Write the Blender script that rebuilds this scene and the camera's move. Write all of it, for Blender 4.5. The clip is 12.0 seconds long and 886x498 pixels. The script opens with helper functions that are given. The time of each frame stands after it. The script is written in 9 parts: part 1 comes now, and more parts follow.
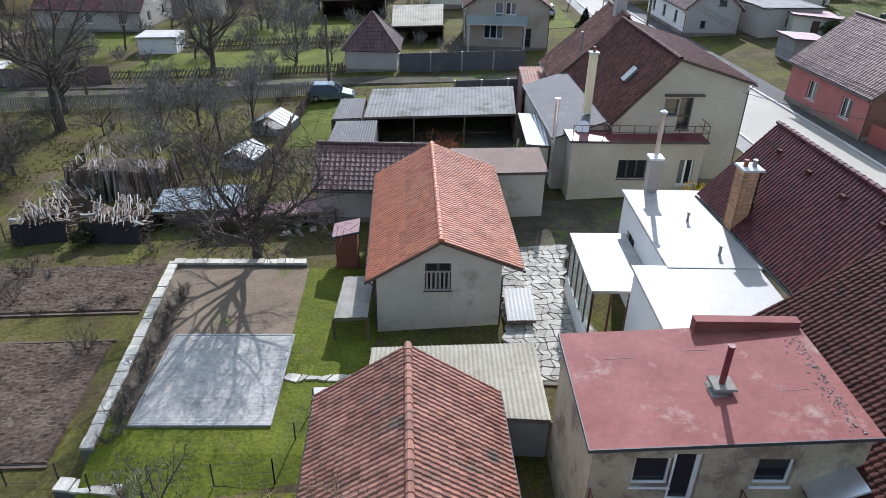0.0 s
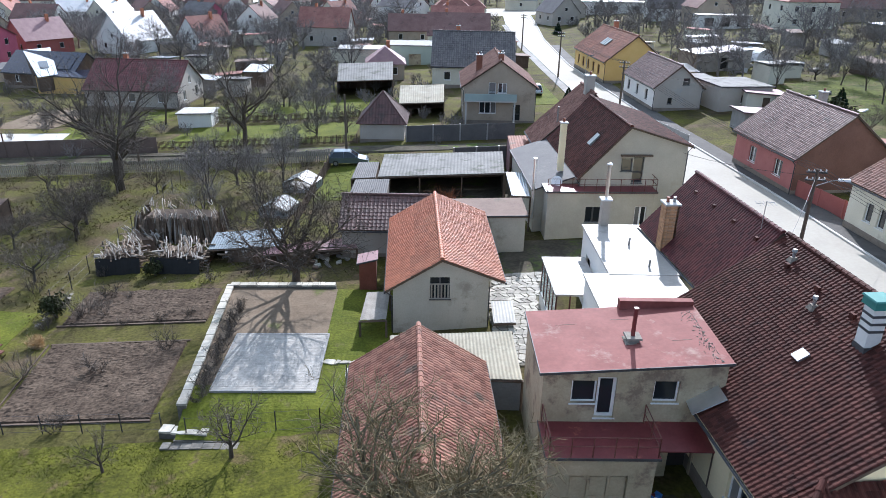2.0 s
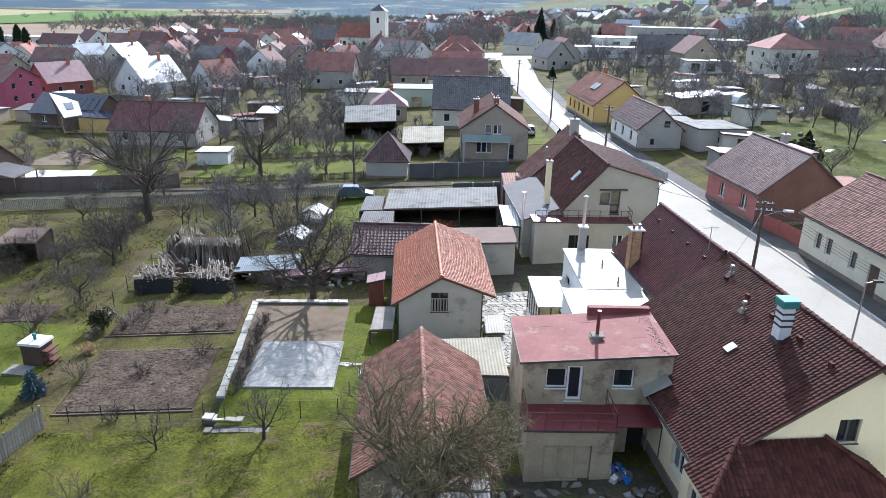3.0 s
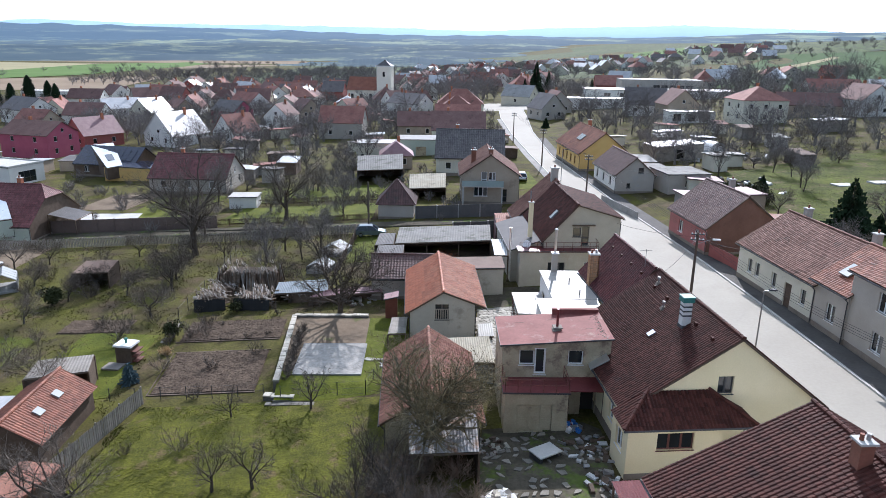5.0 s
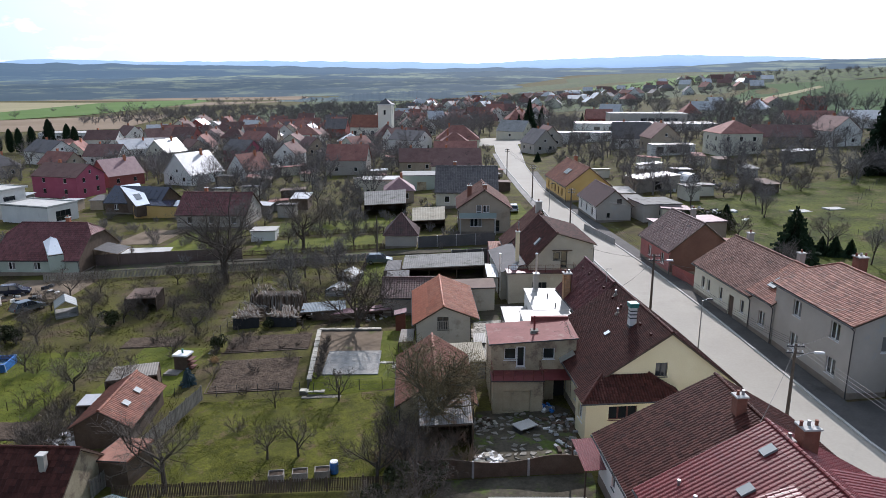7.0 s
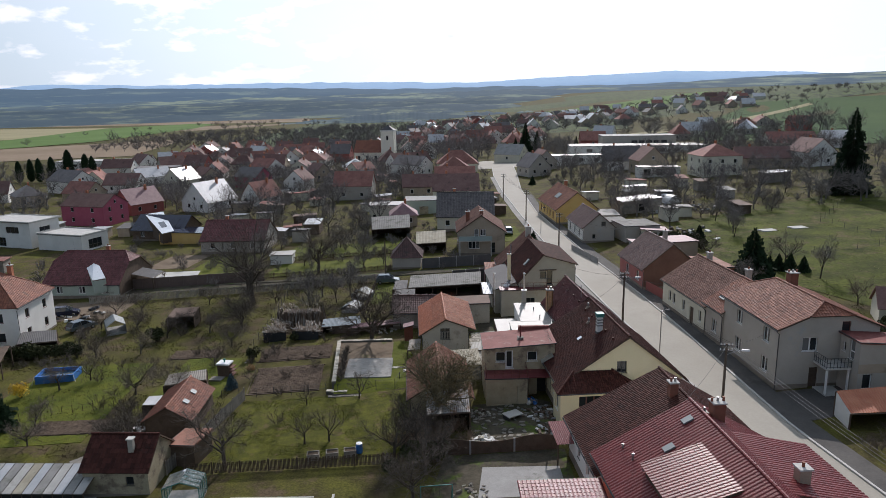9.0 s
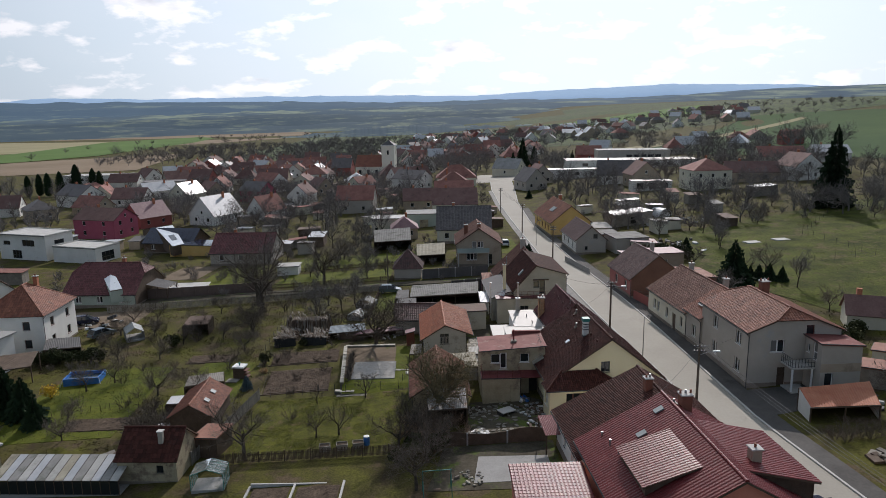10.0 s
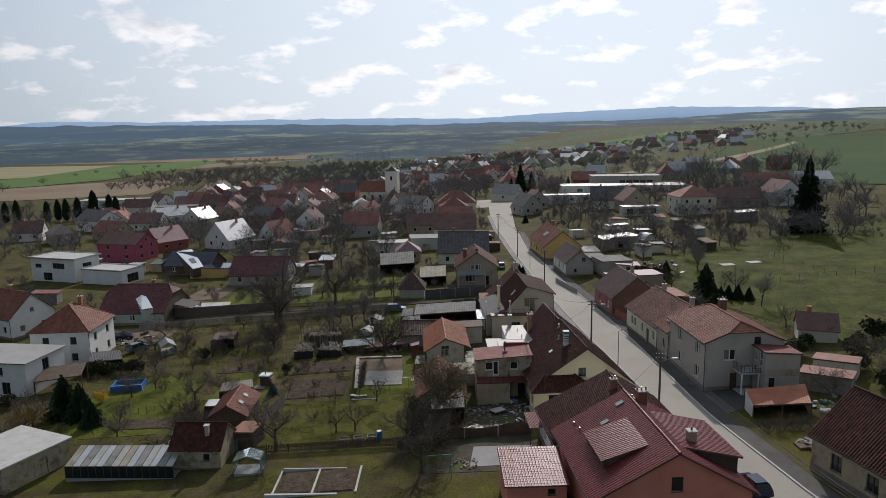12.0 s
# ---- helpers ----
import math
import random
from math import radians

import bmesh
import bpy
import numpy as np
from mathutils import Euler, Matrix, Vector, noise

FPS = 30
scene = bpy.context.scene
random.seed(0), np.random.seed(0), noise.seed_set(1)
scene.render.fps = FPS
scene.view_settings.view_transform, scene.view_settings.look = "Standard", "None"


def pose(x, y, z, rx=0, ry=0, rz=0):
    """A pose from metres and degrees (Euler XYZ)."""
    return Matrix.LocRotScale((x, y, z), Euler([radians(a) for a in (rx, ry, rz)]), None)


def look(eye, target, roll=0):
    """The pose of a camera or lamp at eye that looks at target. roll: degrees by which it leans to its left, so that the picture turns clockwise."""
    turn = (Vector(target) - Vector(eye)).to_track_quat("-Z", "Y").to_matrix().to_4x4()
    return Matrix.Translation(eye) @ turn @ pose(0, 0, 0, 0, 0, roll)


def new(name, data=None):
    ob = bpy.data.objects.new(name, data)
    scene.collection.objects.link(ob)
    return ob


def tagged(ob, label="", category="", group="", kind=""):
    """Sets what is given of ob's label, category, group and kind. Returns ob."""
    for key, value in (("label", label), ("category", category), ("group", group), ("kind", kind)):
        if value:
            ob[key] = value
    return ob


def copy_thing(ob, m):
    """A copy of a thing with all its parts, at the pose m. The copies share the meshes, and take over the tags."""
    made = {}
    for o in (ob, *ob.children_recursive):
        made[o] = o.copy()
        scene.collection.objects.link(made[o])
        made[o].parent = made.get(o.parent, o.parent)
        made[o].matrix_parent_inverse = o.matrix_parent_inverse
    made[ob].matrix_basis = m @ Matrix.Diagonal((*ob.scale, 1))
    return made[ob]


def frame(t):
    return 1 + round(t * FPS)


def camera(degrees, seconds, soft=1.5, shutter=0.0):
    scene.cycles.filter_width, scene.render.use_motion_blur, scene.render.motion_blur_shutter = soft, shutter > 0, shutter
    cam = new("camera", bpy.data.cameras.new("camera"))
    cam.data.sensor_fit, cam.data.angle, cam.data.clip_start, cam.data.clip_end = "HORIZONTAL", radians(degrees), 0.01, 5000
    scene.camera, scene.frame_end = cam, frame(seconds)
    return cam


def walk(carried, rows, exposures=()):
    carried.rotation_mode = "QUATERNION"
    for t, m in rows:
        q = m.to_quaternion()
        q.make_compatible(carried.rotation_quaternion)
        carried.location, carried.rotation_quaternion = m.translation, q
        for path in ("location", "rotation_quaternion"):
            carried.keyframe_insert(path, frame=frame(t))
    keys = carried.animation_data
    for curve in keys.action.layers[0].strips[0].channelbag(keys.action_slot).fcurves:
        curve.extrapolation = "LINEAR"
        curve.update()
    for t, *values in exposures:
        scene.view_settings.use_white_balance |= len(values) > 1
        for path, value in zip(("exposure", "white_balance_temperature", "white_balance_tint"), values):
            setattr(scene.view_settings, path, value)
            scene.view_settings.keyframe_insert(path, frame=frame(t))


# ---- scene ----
from mathutils.geometry import tessellate_polygon

cam = camera(65.1, 12.0, 0.6)
METRES, EYE, TILT, LEAN, TURN = 75.0, 20.0, -29.3, -1.3, 0.0
ROWS = [
    (0.0, 0.0, 0.0, 0.0, 0.0, 0.0, -0.0),
    (0.5, 0.0005, -0.0244, -0.0084, 0.09, 1.07, 0.03),
    (1.0, 0.0005, -0.0536, -0.0187, 0.16, 2.52, 0.04),
    (1.5, 0.0007, -0.0876, -0.0292, 0.17, 4.04, 0.15),
    (2.0, 0.0008, -0.1254, -0.0421, 0.16, 6.01, 0.16),
    (2.5, 0.001, -0.1674, -0.055, 0.13, 8.04, 0.08),
    (3.0, 0.0015, -0.2094, -0.0671, 0.12, 9.11, -0.0),
    (5.0, 0.0039, -0.3766, -0.1204, 0.45, 12.77, 0.26),
    (5.5, 0.0044, -0.4174, -0.1332, 0.53, 13.32, 0.32),
    (6.0, 0.0055, -0.4565, -0.1496, 0.69, 14.34, 0.61),
    (6.5, 0.0057, -0.4976, -0.1594, 0.76, 14.87, 0.95),
    (7.0, 0.0061, -0.5391, -0.1681, 0.73, 15.25, 1.16),
    (9.0, 0.0089, -0.7067, -0.2072, 1.11, 16.72, 1.92),
    (9.5, 0.0093, -0.7487, -0.2205, 1.12, 17.16, 1.96),
    (10.0, 0.0098, -0.7906, -0.2349, 1.1, 17.74, 2.02),
    (10.5, 0.0104, -0.8321, -0.248, 1.16, 18.19, 2.05),
    (11.0, 0.0109, -0.8736, -0.2608, 1.13, 18.68, 2.08),
    (11.5, 0.0114, -0.9154, -0.2734, 1.18, 19.13, 2.07),
    (12.0, 0.0119, -0.9572, -0.2853, 1.21, 19.51, 2.04),
]
walk(cam, [(t, pose(0, 0, EYE, TILT, LEAN, TURN) @ pose(METRES * x, METRES * y, METRES * z, 90 + pitch, roll, yaw)) for t, x, y, z, yaw, pitch, roll in ROWS],
     exposures=[(0.0, 0.43, 5680, 14), (3.0, 0.73, 5640, 14), (5.0, 0.39, 5760, 16), (7.0, -0.06, 5950, 17), (9.0, -0.46, 6250, 16), (12.0, -0.88, 6420, 15)])

# ---- sky and sun ----
SUN_EL, SUN_AZ = 34.0, 12.0      # degrees above the horizon; degrees to the right of straight ahead
world = bpy.data.worlds.new("sky")
scene.world = world
world.use_nodes = True
wn, wl = world.node_tree.nodes, world.node_tree.links
wn.clear()
w_out = wn.new("ShaderNodeOutputWorld")
w_bg = wn.new("ShaderNodeBackground")
w_sky = wn.new("ShaderNodeTexSky")
w_sky.sky_type, w_sky.sun_disc = "NISHITA", False
w_sky.sun_elevation, w_sky.sun_rotation = radians(SUN_EL), radians(SUN_AZ)
w_sky.air_density, w_sky.dust_density, w_sky.ozone_density = 1.0, 0.3, 3.0
w_co = wn.new("ShaderNodeTexCoord")
w_lay = wn.new("ShaderNodeSeparateXYZ")
w_up = wn.new("ShaderNodeMath")
w_up.operation, w_up.inputs[1].default_value = "ADD", 0.34
w_dx, w_dy = wn.new("ShaderNodeMath"), wn.new("ShaderNodeMath")
w_dx.operation = w_dy.operation = "DIVIDE"
w_flat = wn.new("ShaderNodeCombineXYZ")
wl.new(w_co.outputs["Generated"], w_lay.inputs[0])
wl.new(w_lay.outputs["Z"], w_up.inputs[0])
for ax, dv in (("X", w_dx), ("Y", w_dy)):
    wl.new(w_lay.outputs[ax], dv.inputs[0])
    wl.new(w_up.outputs[0], dv.inputs[1])
    wl.new(dv.outputs[0], w_flat.inputs[ax])


def cloud_layer(shift, scale, lo, hi, rough):
    """Cover of one cloud layer at a point of the sky; shift moves the sample towards the sun."""
    mp, nz, rp = wn.new("ShaderNodeMapping"), wn.new("ShaderNodeTexNoise"), wn.new("ShaderNodeValToRGB")
    mp.inputs["Location"].default_value = shift
    nz.inputs["Scale"].default_value, nz.inputs["Detail"].default_value, nz.inputs["Roughness"].default_value = scale, 9.0, rough
    rp.color_ramp.elements[0].position, rp.color_ramp.elements[1].position = lo, hi
    wl.new(w_flat.outputs[0], mp.inputs["Vector"])
    wl.new(mp.outputs[0], nz.inputs["Vector"])
    wl.new(nz.outputs["Fac"], rp.inputs[0])
    return rp.outputs[0]


w_puff = cloud_layer((3.7, 1.9, 0.0), 5.0, 0.535, 0.63, 0.56)
w_thick = cloud_layer((3.7, 1.97, 0.0), 5.0, 0.58, 0.74, 0.5)
w_veil2 = cloud_layer((0.4, 8.3, 2.0), 1.6, 0.40, 0.78, 0.6)
w_cloud = wn.new("ShaderNodeMixRGB")
w_cloud.inputs[1].default_value, w_cloud.inputs[2].default_value = (21.5, 21.5, 21.3, 1), (12.6, 13.4, 14.4, 1)
wl.new(w_thick, w_cloud.inputs[0])
w_thin = wn.new("ShaderNodeMixRGB")
w_behind = wn.new("ShaderNodeMixRGB")
w_behind.inputs[1].default_value, w_behind.inputs[2].default_value = (5.2, 6.2, 7.0, 1), (17.8, 18.6, 19.0, 1)
wl.new(w_behind.outputs[0], w_thin.inputs[2])
w_half = wn.new("ShaderNodeMath")
w_half.operation, w_half.inputs[1].default_value = "MULTIPLY", 0.3
wl.new(w_veil2, w_half.inputs[0])
wl.new(w_half.outputs[0], w_thin.inputs[0])
w_away = wn.new("ShaderNodeMixRGB")
w_away.inputs[1].default_value = (8.0, 8.6, 9.2, 1)
wl.new(w_cloud.outputs[0], w_away.inputs[2])
w_mix = wn.new("ShaderNodeMixRGB")
wl.new(w_puff, w_mix.inputs[0])
wl.new(w_away.outputs[0], w_mix.inputs[2])
w_sep = wn.new("ShaderNodeSeparateXYZ")
w_haze = wn.new("ShaderNodeMapRange")
w_haze.inputs["From Min"].default_value, w_haze.inputs["From Max"].default_value = 0.0, 0.55
w_haze.inputs["To Min"].default_value, w_haze.inputs["To Max"].default_value = 0.95, 0.5
w_veil = wn.new("ShaderNodeMixRGB")
w_sunward = wn.new("ShaderNodeVectorMath")
w_sunward.operation = "DOT_PRODUCT"
w_sunward.inputs[1].default_value = (math.sin(radians(SUN_AZ)) * math.cos(radians(SUN_EL)), math.cos(radians(SUN_AZ)) * math.cos(radians(SUN_EL)), math.sin(radians(SUN_EL)))
w_glow = wn.new("ShaderNodeMapRange")
w_glow.inputs["From Min"].default_value, w_glow.inputs["From Max"].default_value = 0.40, 0.93
w_tone = wn.new("ShaderNodeMixRGB")
w_tone.inputs[1].default_value, w_tone.inputs[2].default_value = (3.4, 4.6, 5.6, 1), (16.6, 18.6, 19.8, 1)
wl.new(w_co.outputs["Generated"], w_sunward.inputs[0])
wl.new(w_sunward.outputs["Value"], w_glow.inputs["Value"])
wl.new(w_glow.outputs[0], w_tone.inputs[0])
wl.new(w_glow.outputs[0], w_away.inputs[0])
wl.new(w_glow.outputs[0], w_behind.inputs[0])
wl.new(w_tone.outputs[0], w_veil.inputs[2])
wl.new(w_co.outputs["Generated"], w_sep.inputs[0])
wl.new(w_sep.outputs["Z"], w_haze.inputs["Value"])
wl.new(w_haze.outputs[0], w_veil.inputs[0])
wl.new(w_sky.outputs[0], w_veil.inputs[1])
wl.new(w_veil.outputs[0], w_thin.inputs[1])
wl.new(w_thin.outputs[0], w_mix.inputs[1])
wl.new(w_mix.outputs[0], w_bg.inputs["Color"])
w_bg.inputs["Strength"].default_value = 0.1
wl.new(w_bg.outputs[0], w_out.inputs["Surface"])

sun = new("sun", bpy.data.lights.new("sun", "SUN"))
sun.data.energy, sun.data.angle, sun.data.color = 5.0, radians(0.6), (1.0, 0.945, 0.875)
_a, _e = radians(SUN_AZ), radians(SUN_EL)
sun.matrix_world = look((0, 0, 60), (-math.sin(_a) * math.cos(_e), -math.cos(_a) * math.cos(_e), 60 - math.sin(_e)))


# ---- materials ----
def material(name, c1, c2, rough=0.8, scale=1.0, fine=14.0, fine_amt=0.35, bump=0.3, metal=0.0, stain=None, stain_at=0.58, spec=0.4, island=0.0, obj=0.0):
    """Two colours mixed by coarse noise, fine grain over both, optional stains with a shape of their own."""
    m = bpy.data.materials.new(name)
    m.use_nodes = True
    n, l = m.node_tree.nodes, m.node_tree.links
    p = n["Principled BSDF"]
    co = n.new("ShaderNodeTexCoord")
    a = n.new("ShaderNodeTexNoise")
    a.inputs["Scale"].default_value, a.inputs["Detail"].default_value, a.inputs["Roughness"].default_value = scale, 6, 0.62
    b = n.new("ShaderNodeTexNoise")
    b.inputs["Scale"].default_value, b.inputs["Detail"].default_value = fine, 4
    r = n.new("ShaderNodeValToRGB")
    r.color_ramp.elements[0].position, r.color_ramp.elements[1].position = 0.32, 0.68
    r.color_ramp.elements[0].color, r.color_ramp.elements[1].color = (*c1, 1), (*c2, 1)
    l.new(co.outputs["Object"], a.inputs["Vector"])
    l.new(co.outputs["Object"], b.inputs["Vector"])
    l.new(a.outputs["Fac"], r.inputs[0])
    colour = r.outputs[0]
    hsv = n.new("ShaderNodeHueSaturation")
    mr = n.new("ShaderNodeMapRange")
    mr.inputs["To Min"].default_value, mr.inputs["To Max"].default_value = 1 - fine_amt, 1 + fine_amt
    l.new(b.outputs["Fac"], mr.inputs["Value"])
    value = mr.outputs[0]
    for amount, source in ((island, ("ShaderNodeNewGeometry", "Random Per Island")), (obj, ("ShaderNodeObjectInfo", "Random"))):
        if amount:
            g = n.new(source[0])
            q = n.new("ShaderNodeMapRange")
            q.inputs["To Min"].default_value, q.inputs["To Max"].default_value = 1 - amount, 1 + amount
            mu = n.new("ShaderNodeMath")
            mu.operation = "MULTIPLY"
            l.new(g.outputs[source[1]], q.inputs["Value"])
            l.new(q.outputs[0], mu.inputs[0])
            l.new(value, mu.inputs[1])
            value = mu.outputs[0]
    l.new(value, hsv.inputs["Value"])
    if stain:
        s = n.new("ShaderNodeTexNoise")
        s.inputs["Scale"].default_value, s.inputs["Detail"].default_value, s.inputs["Roughness"].default_value = scale * 0.6 + 0.15, 8, 0.7
        off = n.new("ShaderNodeMapping")
        off.inputs["Location"].default_value = (13.1, 7.7, 3.3)
        l.new(co.outputs["Object"], off.inputs["Vector"])
        l.new(off.outputs[0], s.inputs["Vector"])
        sr = n.new("ShaderNodeValToRGB")
        sr.color_ramp.elements[0].position, sr.color_ramp.elements[1].position = stain_at, stain_at + 0.1
        l.new(s.outputs["Fac"], sr.inputs[0])
        mx = n.new("ShaderNodeMixRGB")
        mx.inputs[2].default_value = (*stain, 1)
        l.new(sr.outputs[0], mx.inputs[0])
        l.new(colour, mx.inputs[1])
        colour = mx.outputs[0]
    l.new(colour, hsv.inputs["Color"])
    l.new(hsv.outputs[0], p.inputs["Base Color"])
    p.inputs["Roughness"].default_value, p.inputs["Metallic"].default_value, p.inputs["Specular IOR Level"].default_value = rough, metal, spec
    if bump:
        bp = n.new("ShaderNodeBump")
        bp.inputs["Strength"].default_value, bp.inputs["Distance"].default_value = bump, 0.03
        l.new(b.outputs["Fac"], bp.inputs["Height"])
        l.new(bp.outputs[0], p.inputs["Normal"])
    return m


M = {}
def add(key, *args, **kw):
    M[key] = material(key, *args, **kw)

# roofs
add("tile_orange", (0.37, 0.115, 0.055), (0.45, 0.18, 0.095), 0.62, 0.8, 9, 0.25, 0.3, stain=(0.22, 0.12, 0.085), stain_at=0.62, island=0.22, obj=0.16)
add("tile_old", (0.19, 0.075, 0.048), (0.29, 0.14, 0.095), 0.78, 0.9, 8, 0.3, 0.4, stain=(0.12, 0.085, 0.06), stain_at=0.55, island=0.3)
# next two: tile colours paled and greyed as haze over distant roofs
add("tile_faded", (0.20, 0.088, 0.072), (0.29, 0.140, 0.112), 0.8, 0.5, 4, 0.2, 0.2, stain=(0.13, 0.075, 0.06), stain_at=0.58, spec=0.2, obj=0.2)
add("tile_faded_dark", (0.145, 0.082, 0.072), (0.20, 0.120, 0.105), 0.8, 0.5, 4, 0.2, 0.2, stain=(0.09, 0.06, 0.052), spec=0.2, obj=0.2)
add("tile_brown", (0.050, 0.0165, 0.0125), (0.074, 0.0255, 0.0185), 0.7, 0.5, 9, 0.25, 0.3, stain=(0.038, 0.02, 0.018), stain_at=0.6, island=0.35, spec=0.14)
add("tile_darkbrown", (0.075, 0.036, 0.032), (0.11, 0.055, 0.045), 0.55, 0.5, 9, 0.25, 0.3, stain=(0.05, 0.035, 0.03), island=0.22)
add("tile_red", (0.135, 0.020, 0.021), (0.170, 0.030, 0.029), 0.4, 0.5, 9, 0.2, 0.2, island=0.14, spec=0.25)
add("tile_terracotta", (0.17, 0.055, 0.032), (0.245, 0.092, 0.052), 0.7, 0.6, 9, 0.25, 0.3, stain=(0.14, 0.075, 0.05), stain_at=0.6, island=0.25)
add("tile_grey", (0.09, 0.08, 0.078), (0.13, 0.115, 0.11), 0.6, 0.6, 9, 0.25, 0.3, stain=(0.06, 0.055, 0.05), island=0.2)
add("sheet_red", (0.165, 0.052, 0.045), (0.235, 0.088, 0.076), 0.7, 0.7, 6, 0.22, 0.15, stain=(0.27, 0.175, 0.145), stain_at=0.57, spec=0.15)
add("sheet_darkred", (0.12, 0.022, 0.025), (0.17, 0.04, 0.04), 0.42, 1.2, 8, 0.25, 0.15, stain=(0.30, 0.10, 0.07), stain_at=0.6)
add("membrane_white", (0.29, 0.280, 0.258), (0.35, 0.340, 0.318), 0.5, 0.5, 6, 0.12, 0.1, stain=(0.25, 0.24, 0.215), stain_at=0.6)
add("corrugated", (0.21, 0.205, 0.19), (0.29, 0.28, 0.26), 0.75, 0.6, 5, 0.2, 0.15, stain=(0.14, 0.145, 0.115), stain_at=0.54)
add("corrugated_worn", (0.135, 0.132, 0.122), (0.20, 0.195, 0.18), 0.85, 0.7, 5, 0.25, 0.15, stain=(0.085, 0.088, 0.07), stain_at=0.52)
add("tile_claret", (0.115, 0.038, 0.038), (0.165, 0.062, 0.060), 0.6, 0.5, 9, 0.25, 0.3, stain=(0.08, 0.036, 0.034), stain_at=0.62, island=0.25, spec=0.25)
add("corrugated_rusty", (0.24, 0.23, 0.22), (0.36, 0.35, 0.34), 0.6, 1.2, 6, 0.25, 0.2, stain=(0.20, 0.11, 0.06), stain_at=0.52)
add("corrugated_pale", (0.36, 0.35, 0.32), (0.46, 0.45, 0.42), 0.8, 0.6, 5, 0.15, 0.1, stain=(0.27, 0.265, 0.23), stain_at=0.57)
add("twig_brown", (0.19, 0.135, 0.098), (0.29, 0.215, 0.16), 0.95, 0.8, 9, 0.3, 0.0, spec=0.15, obj=0.3)
add("felt_brown", (0.13, 0.085, 0.065), (0.19, 0.13, 0.10), 0.85, 0.5, 12, 0.2, 0.2, stain=(0.10, 0.08, 0.06))
add("sheet_grey", (0.085, 0.082, 0.082), (0.12, 0.115, 0.112), 0.8, 0.5, 6, 0.2, 0.1, stain=(0.16, 0.15, 0.14), stain_at=0.58)
add("sheet_bright", (0.38, 0.39, 0.40), (0.50, 0.50, 0.50), 0.4, 0.6, 5, 0.12, 0.05, metal=0.25)
add("metal_bright", (0.60, 0.62, 0.64), (0.72, 0.73, 0.74), 0.28, 0.8, 5, 0.1, 0.05, metal=0.9)
add("sheet_blue", (0.125, 0.16, 0.18), (0.19, 0.225, 0.245), 0.75, 0.8, 6, 0.2, 0.1, stain=(0.42, 0.40, 0.36))
add("sheet_pink", (0.22, 0.12, 0.125), (0.30, 0.18, 0.18), 0.6, 0.8, 6, 0.2, 0.1, stain=(0.28, 0.18, 0.15))
add("solar", (0.015, 0.02, 0.04), (0.025, 0.03, 0.055), 0.12, 1, 5, 0.1, 0.0, spec=0.6)
# walls
add("plaster_grey", (0.40, 0.37, 0.31), (0.48, 0.45, 0.38), 0.9, 0.5, 12, 0.12, 0.25, stain=(0.31, 0.28, 0.23), stain_at=0.56)
add("plaster_house", (0.36, 0.335, 0.275), (0.46, 0.43, 0.355), 0.9, 0.4, 10, 0.10, 0.2, stain=(0.36, 0.32, 0.25), stain_at=0.6)
add("plaster_worn", (0.34, 0.29, 0.19), (0.45, 0.39, 0.27), 0.92, 0.8, 9, 0.2, 0.35, stain=(0.21, 0.165, 0.12), stain_at=0.52)
add("plaster_yellow", (0.74, 0.64, 0.40), (0.79, 0.69, 0.46), 0.9, 0.4, 10, 0.08, 0.15)
add("plaster_white", (0.66, 0.65, 0.61), (0.76, 0.75, 0.71), 0.88, 0.4, 10, 0.08, 0.15, stain=(0.55, 0.53, 0.48), stain_at=0.62)
add("plaster_church", (0.80, 0.75, 0.62), (0.86, 0.82, 0.70), 0.9, 0.4, 8, 0.06, 0.1)
add("plaster_cream", (0.58, 0.55, 0.44), (0.66, 0.63, 0.52), 0.9, 0.4, 10, 0.1, 0.15, stain=(0.44, 0.40, 0.32), stain_at=0.6)
add("plaster_dove", (0.37, 0.338, 0.29), (0.44, 0.405, 0.355), 0.9, 0.35, 10, 0.08, 0.15, stain=(0.36, 0.36, 0.35), stain_at=0.6)
add("plaster_ochre", (0.62, 0.40, 0.13), (0.68, 0.47, 0.18), 0.9, 0.4, 10, 0.1, 0.15)
add("plaster_salmon", (0.60, 0.20, 0.14), (0.66, 0.26, 0.19), 0.9, 0.4, 10, 0.08, 0.15)
add("plaster_red", (0.28, 0.085, 0.075), (0.34, 0.115, 0.10), 0.9, 0.4, 10, 0.1, 0.15)
add("plaster_pink", (0.33, 0.075, 0.12), (0.39, 0.10, 0.15), 0.9, 0.4, 10, 0.08, 0.15)
add("plaster_green", (0.36, 0.42, 0.36), (0.42, 0.48, 0.42), 0.9, 0.4, 10, 0.1, 0.15)
add("plaster_tan", (0.34, 0.28, 0.21), (0.42, 0.35, 0.27), 0.9, 0.4, 10, 0.12, 0.2, stain=(0.26, 0.21, 0.16))
add("brick_raw", (0.36, 0.13, 0.07), (0.44, 0.18, 0.10), 0.9, 1.2, 9, 0.2, 0.3, stain=(0.28, 0.12, 0.075), obj=0.2)
add("plaster_rose", (0.34, 0.125, 0.115), (0.41, 0.165, 0.15), 0.9, 0.4, 10, 0.1, 0.15, stain=(0.27, 0.11, 0.10), stain_at=0.6)
add("tile_umber", (0.112, 0.060, 0.051), (0.160, 0.093, 0.080), 0.6, 0.5, 9, 0.25, 0.3, stain=(0.075, 0.052, 0.045), island=0.22)
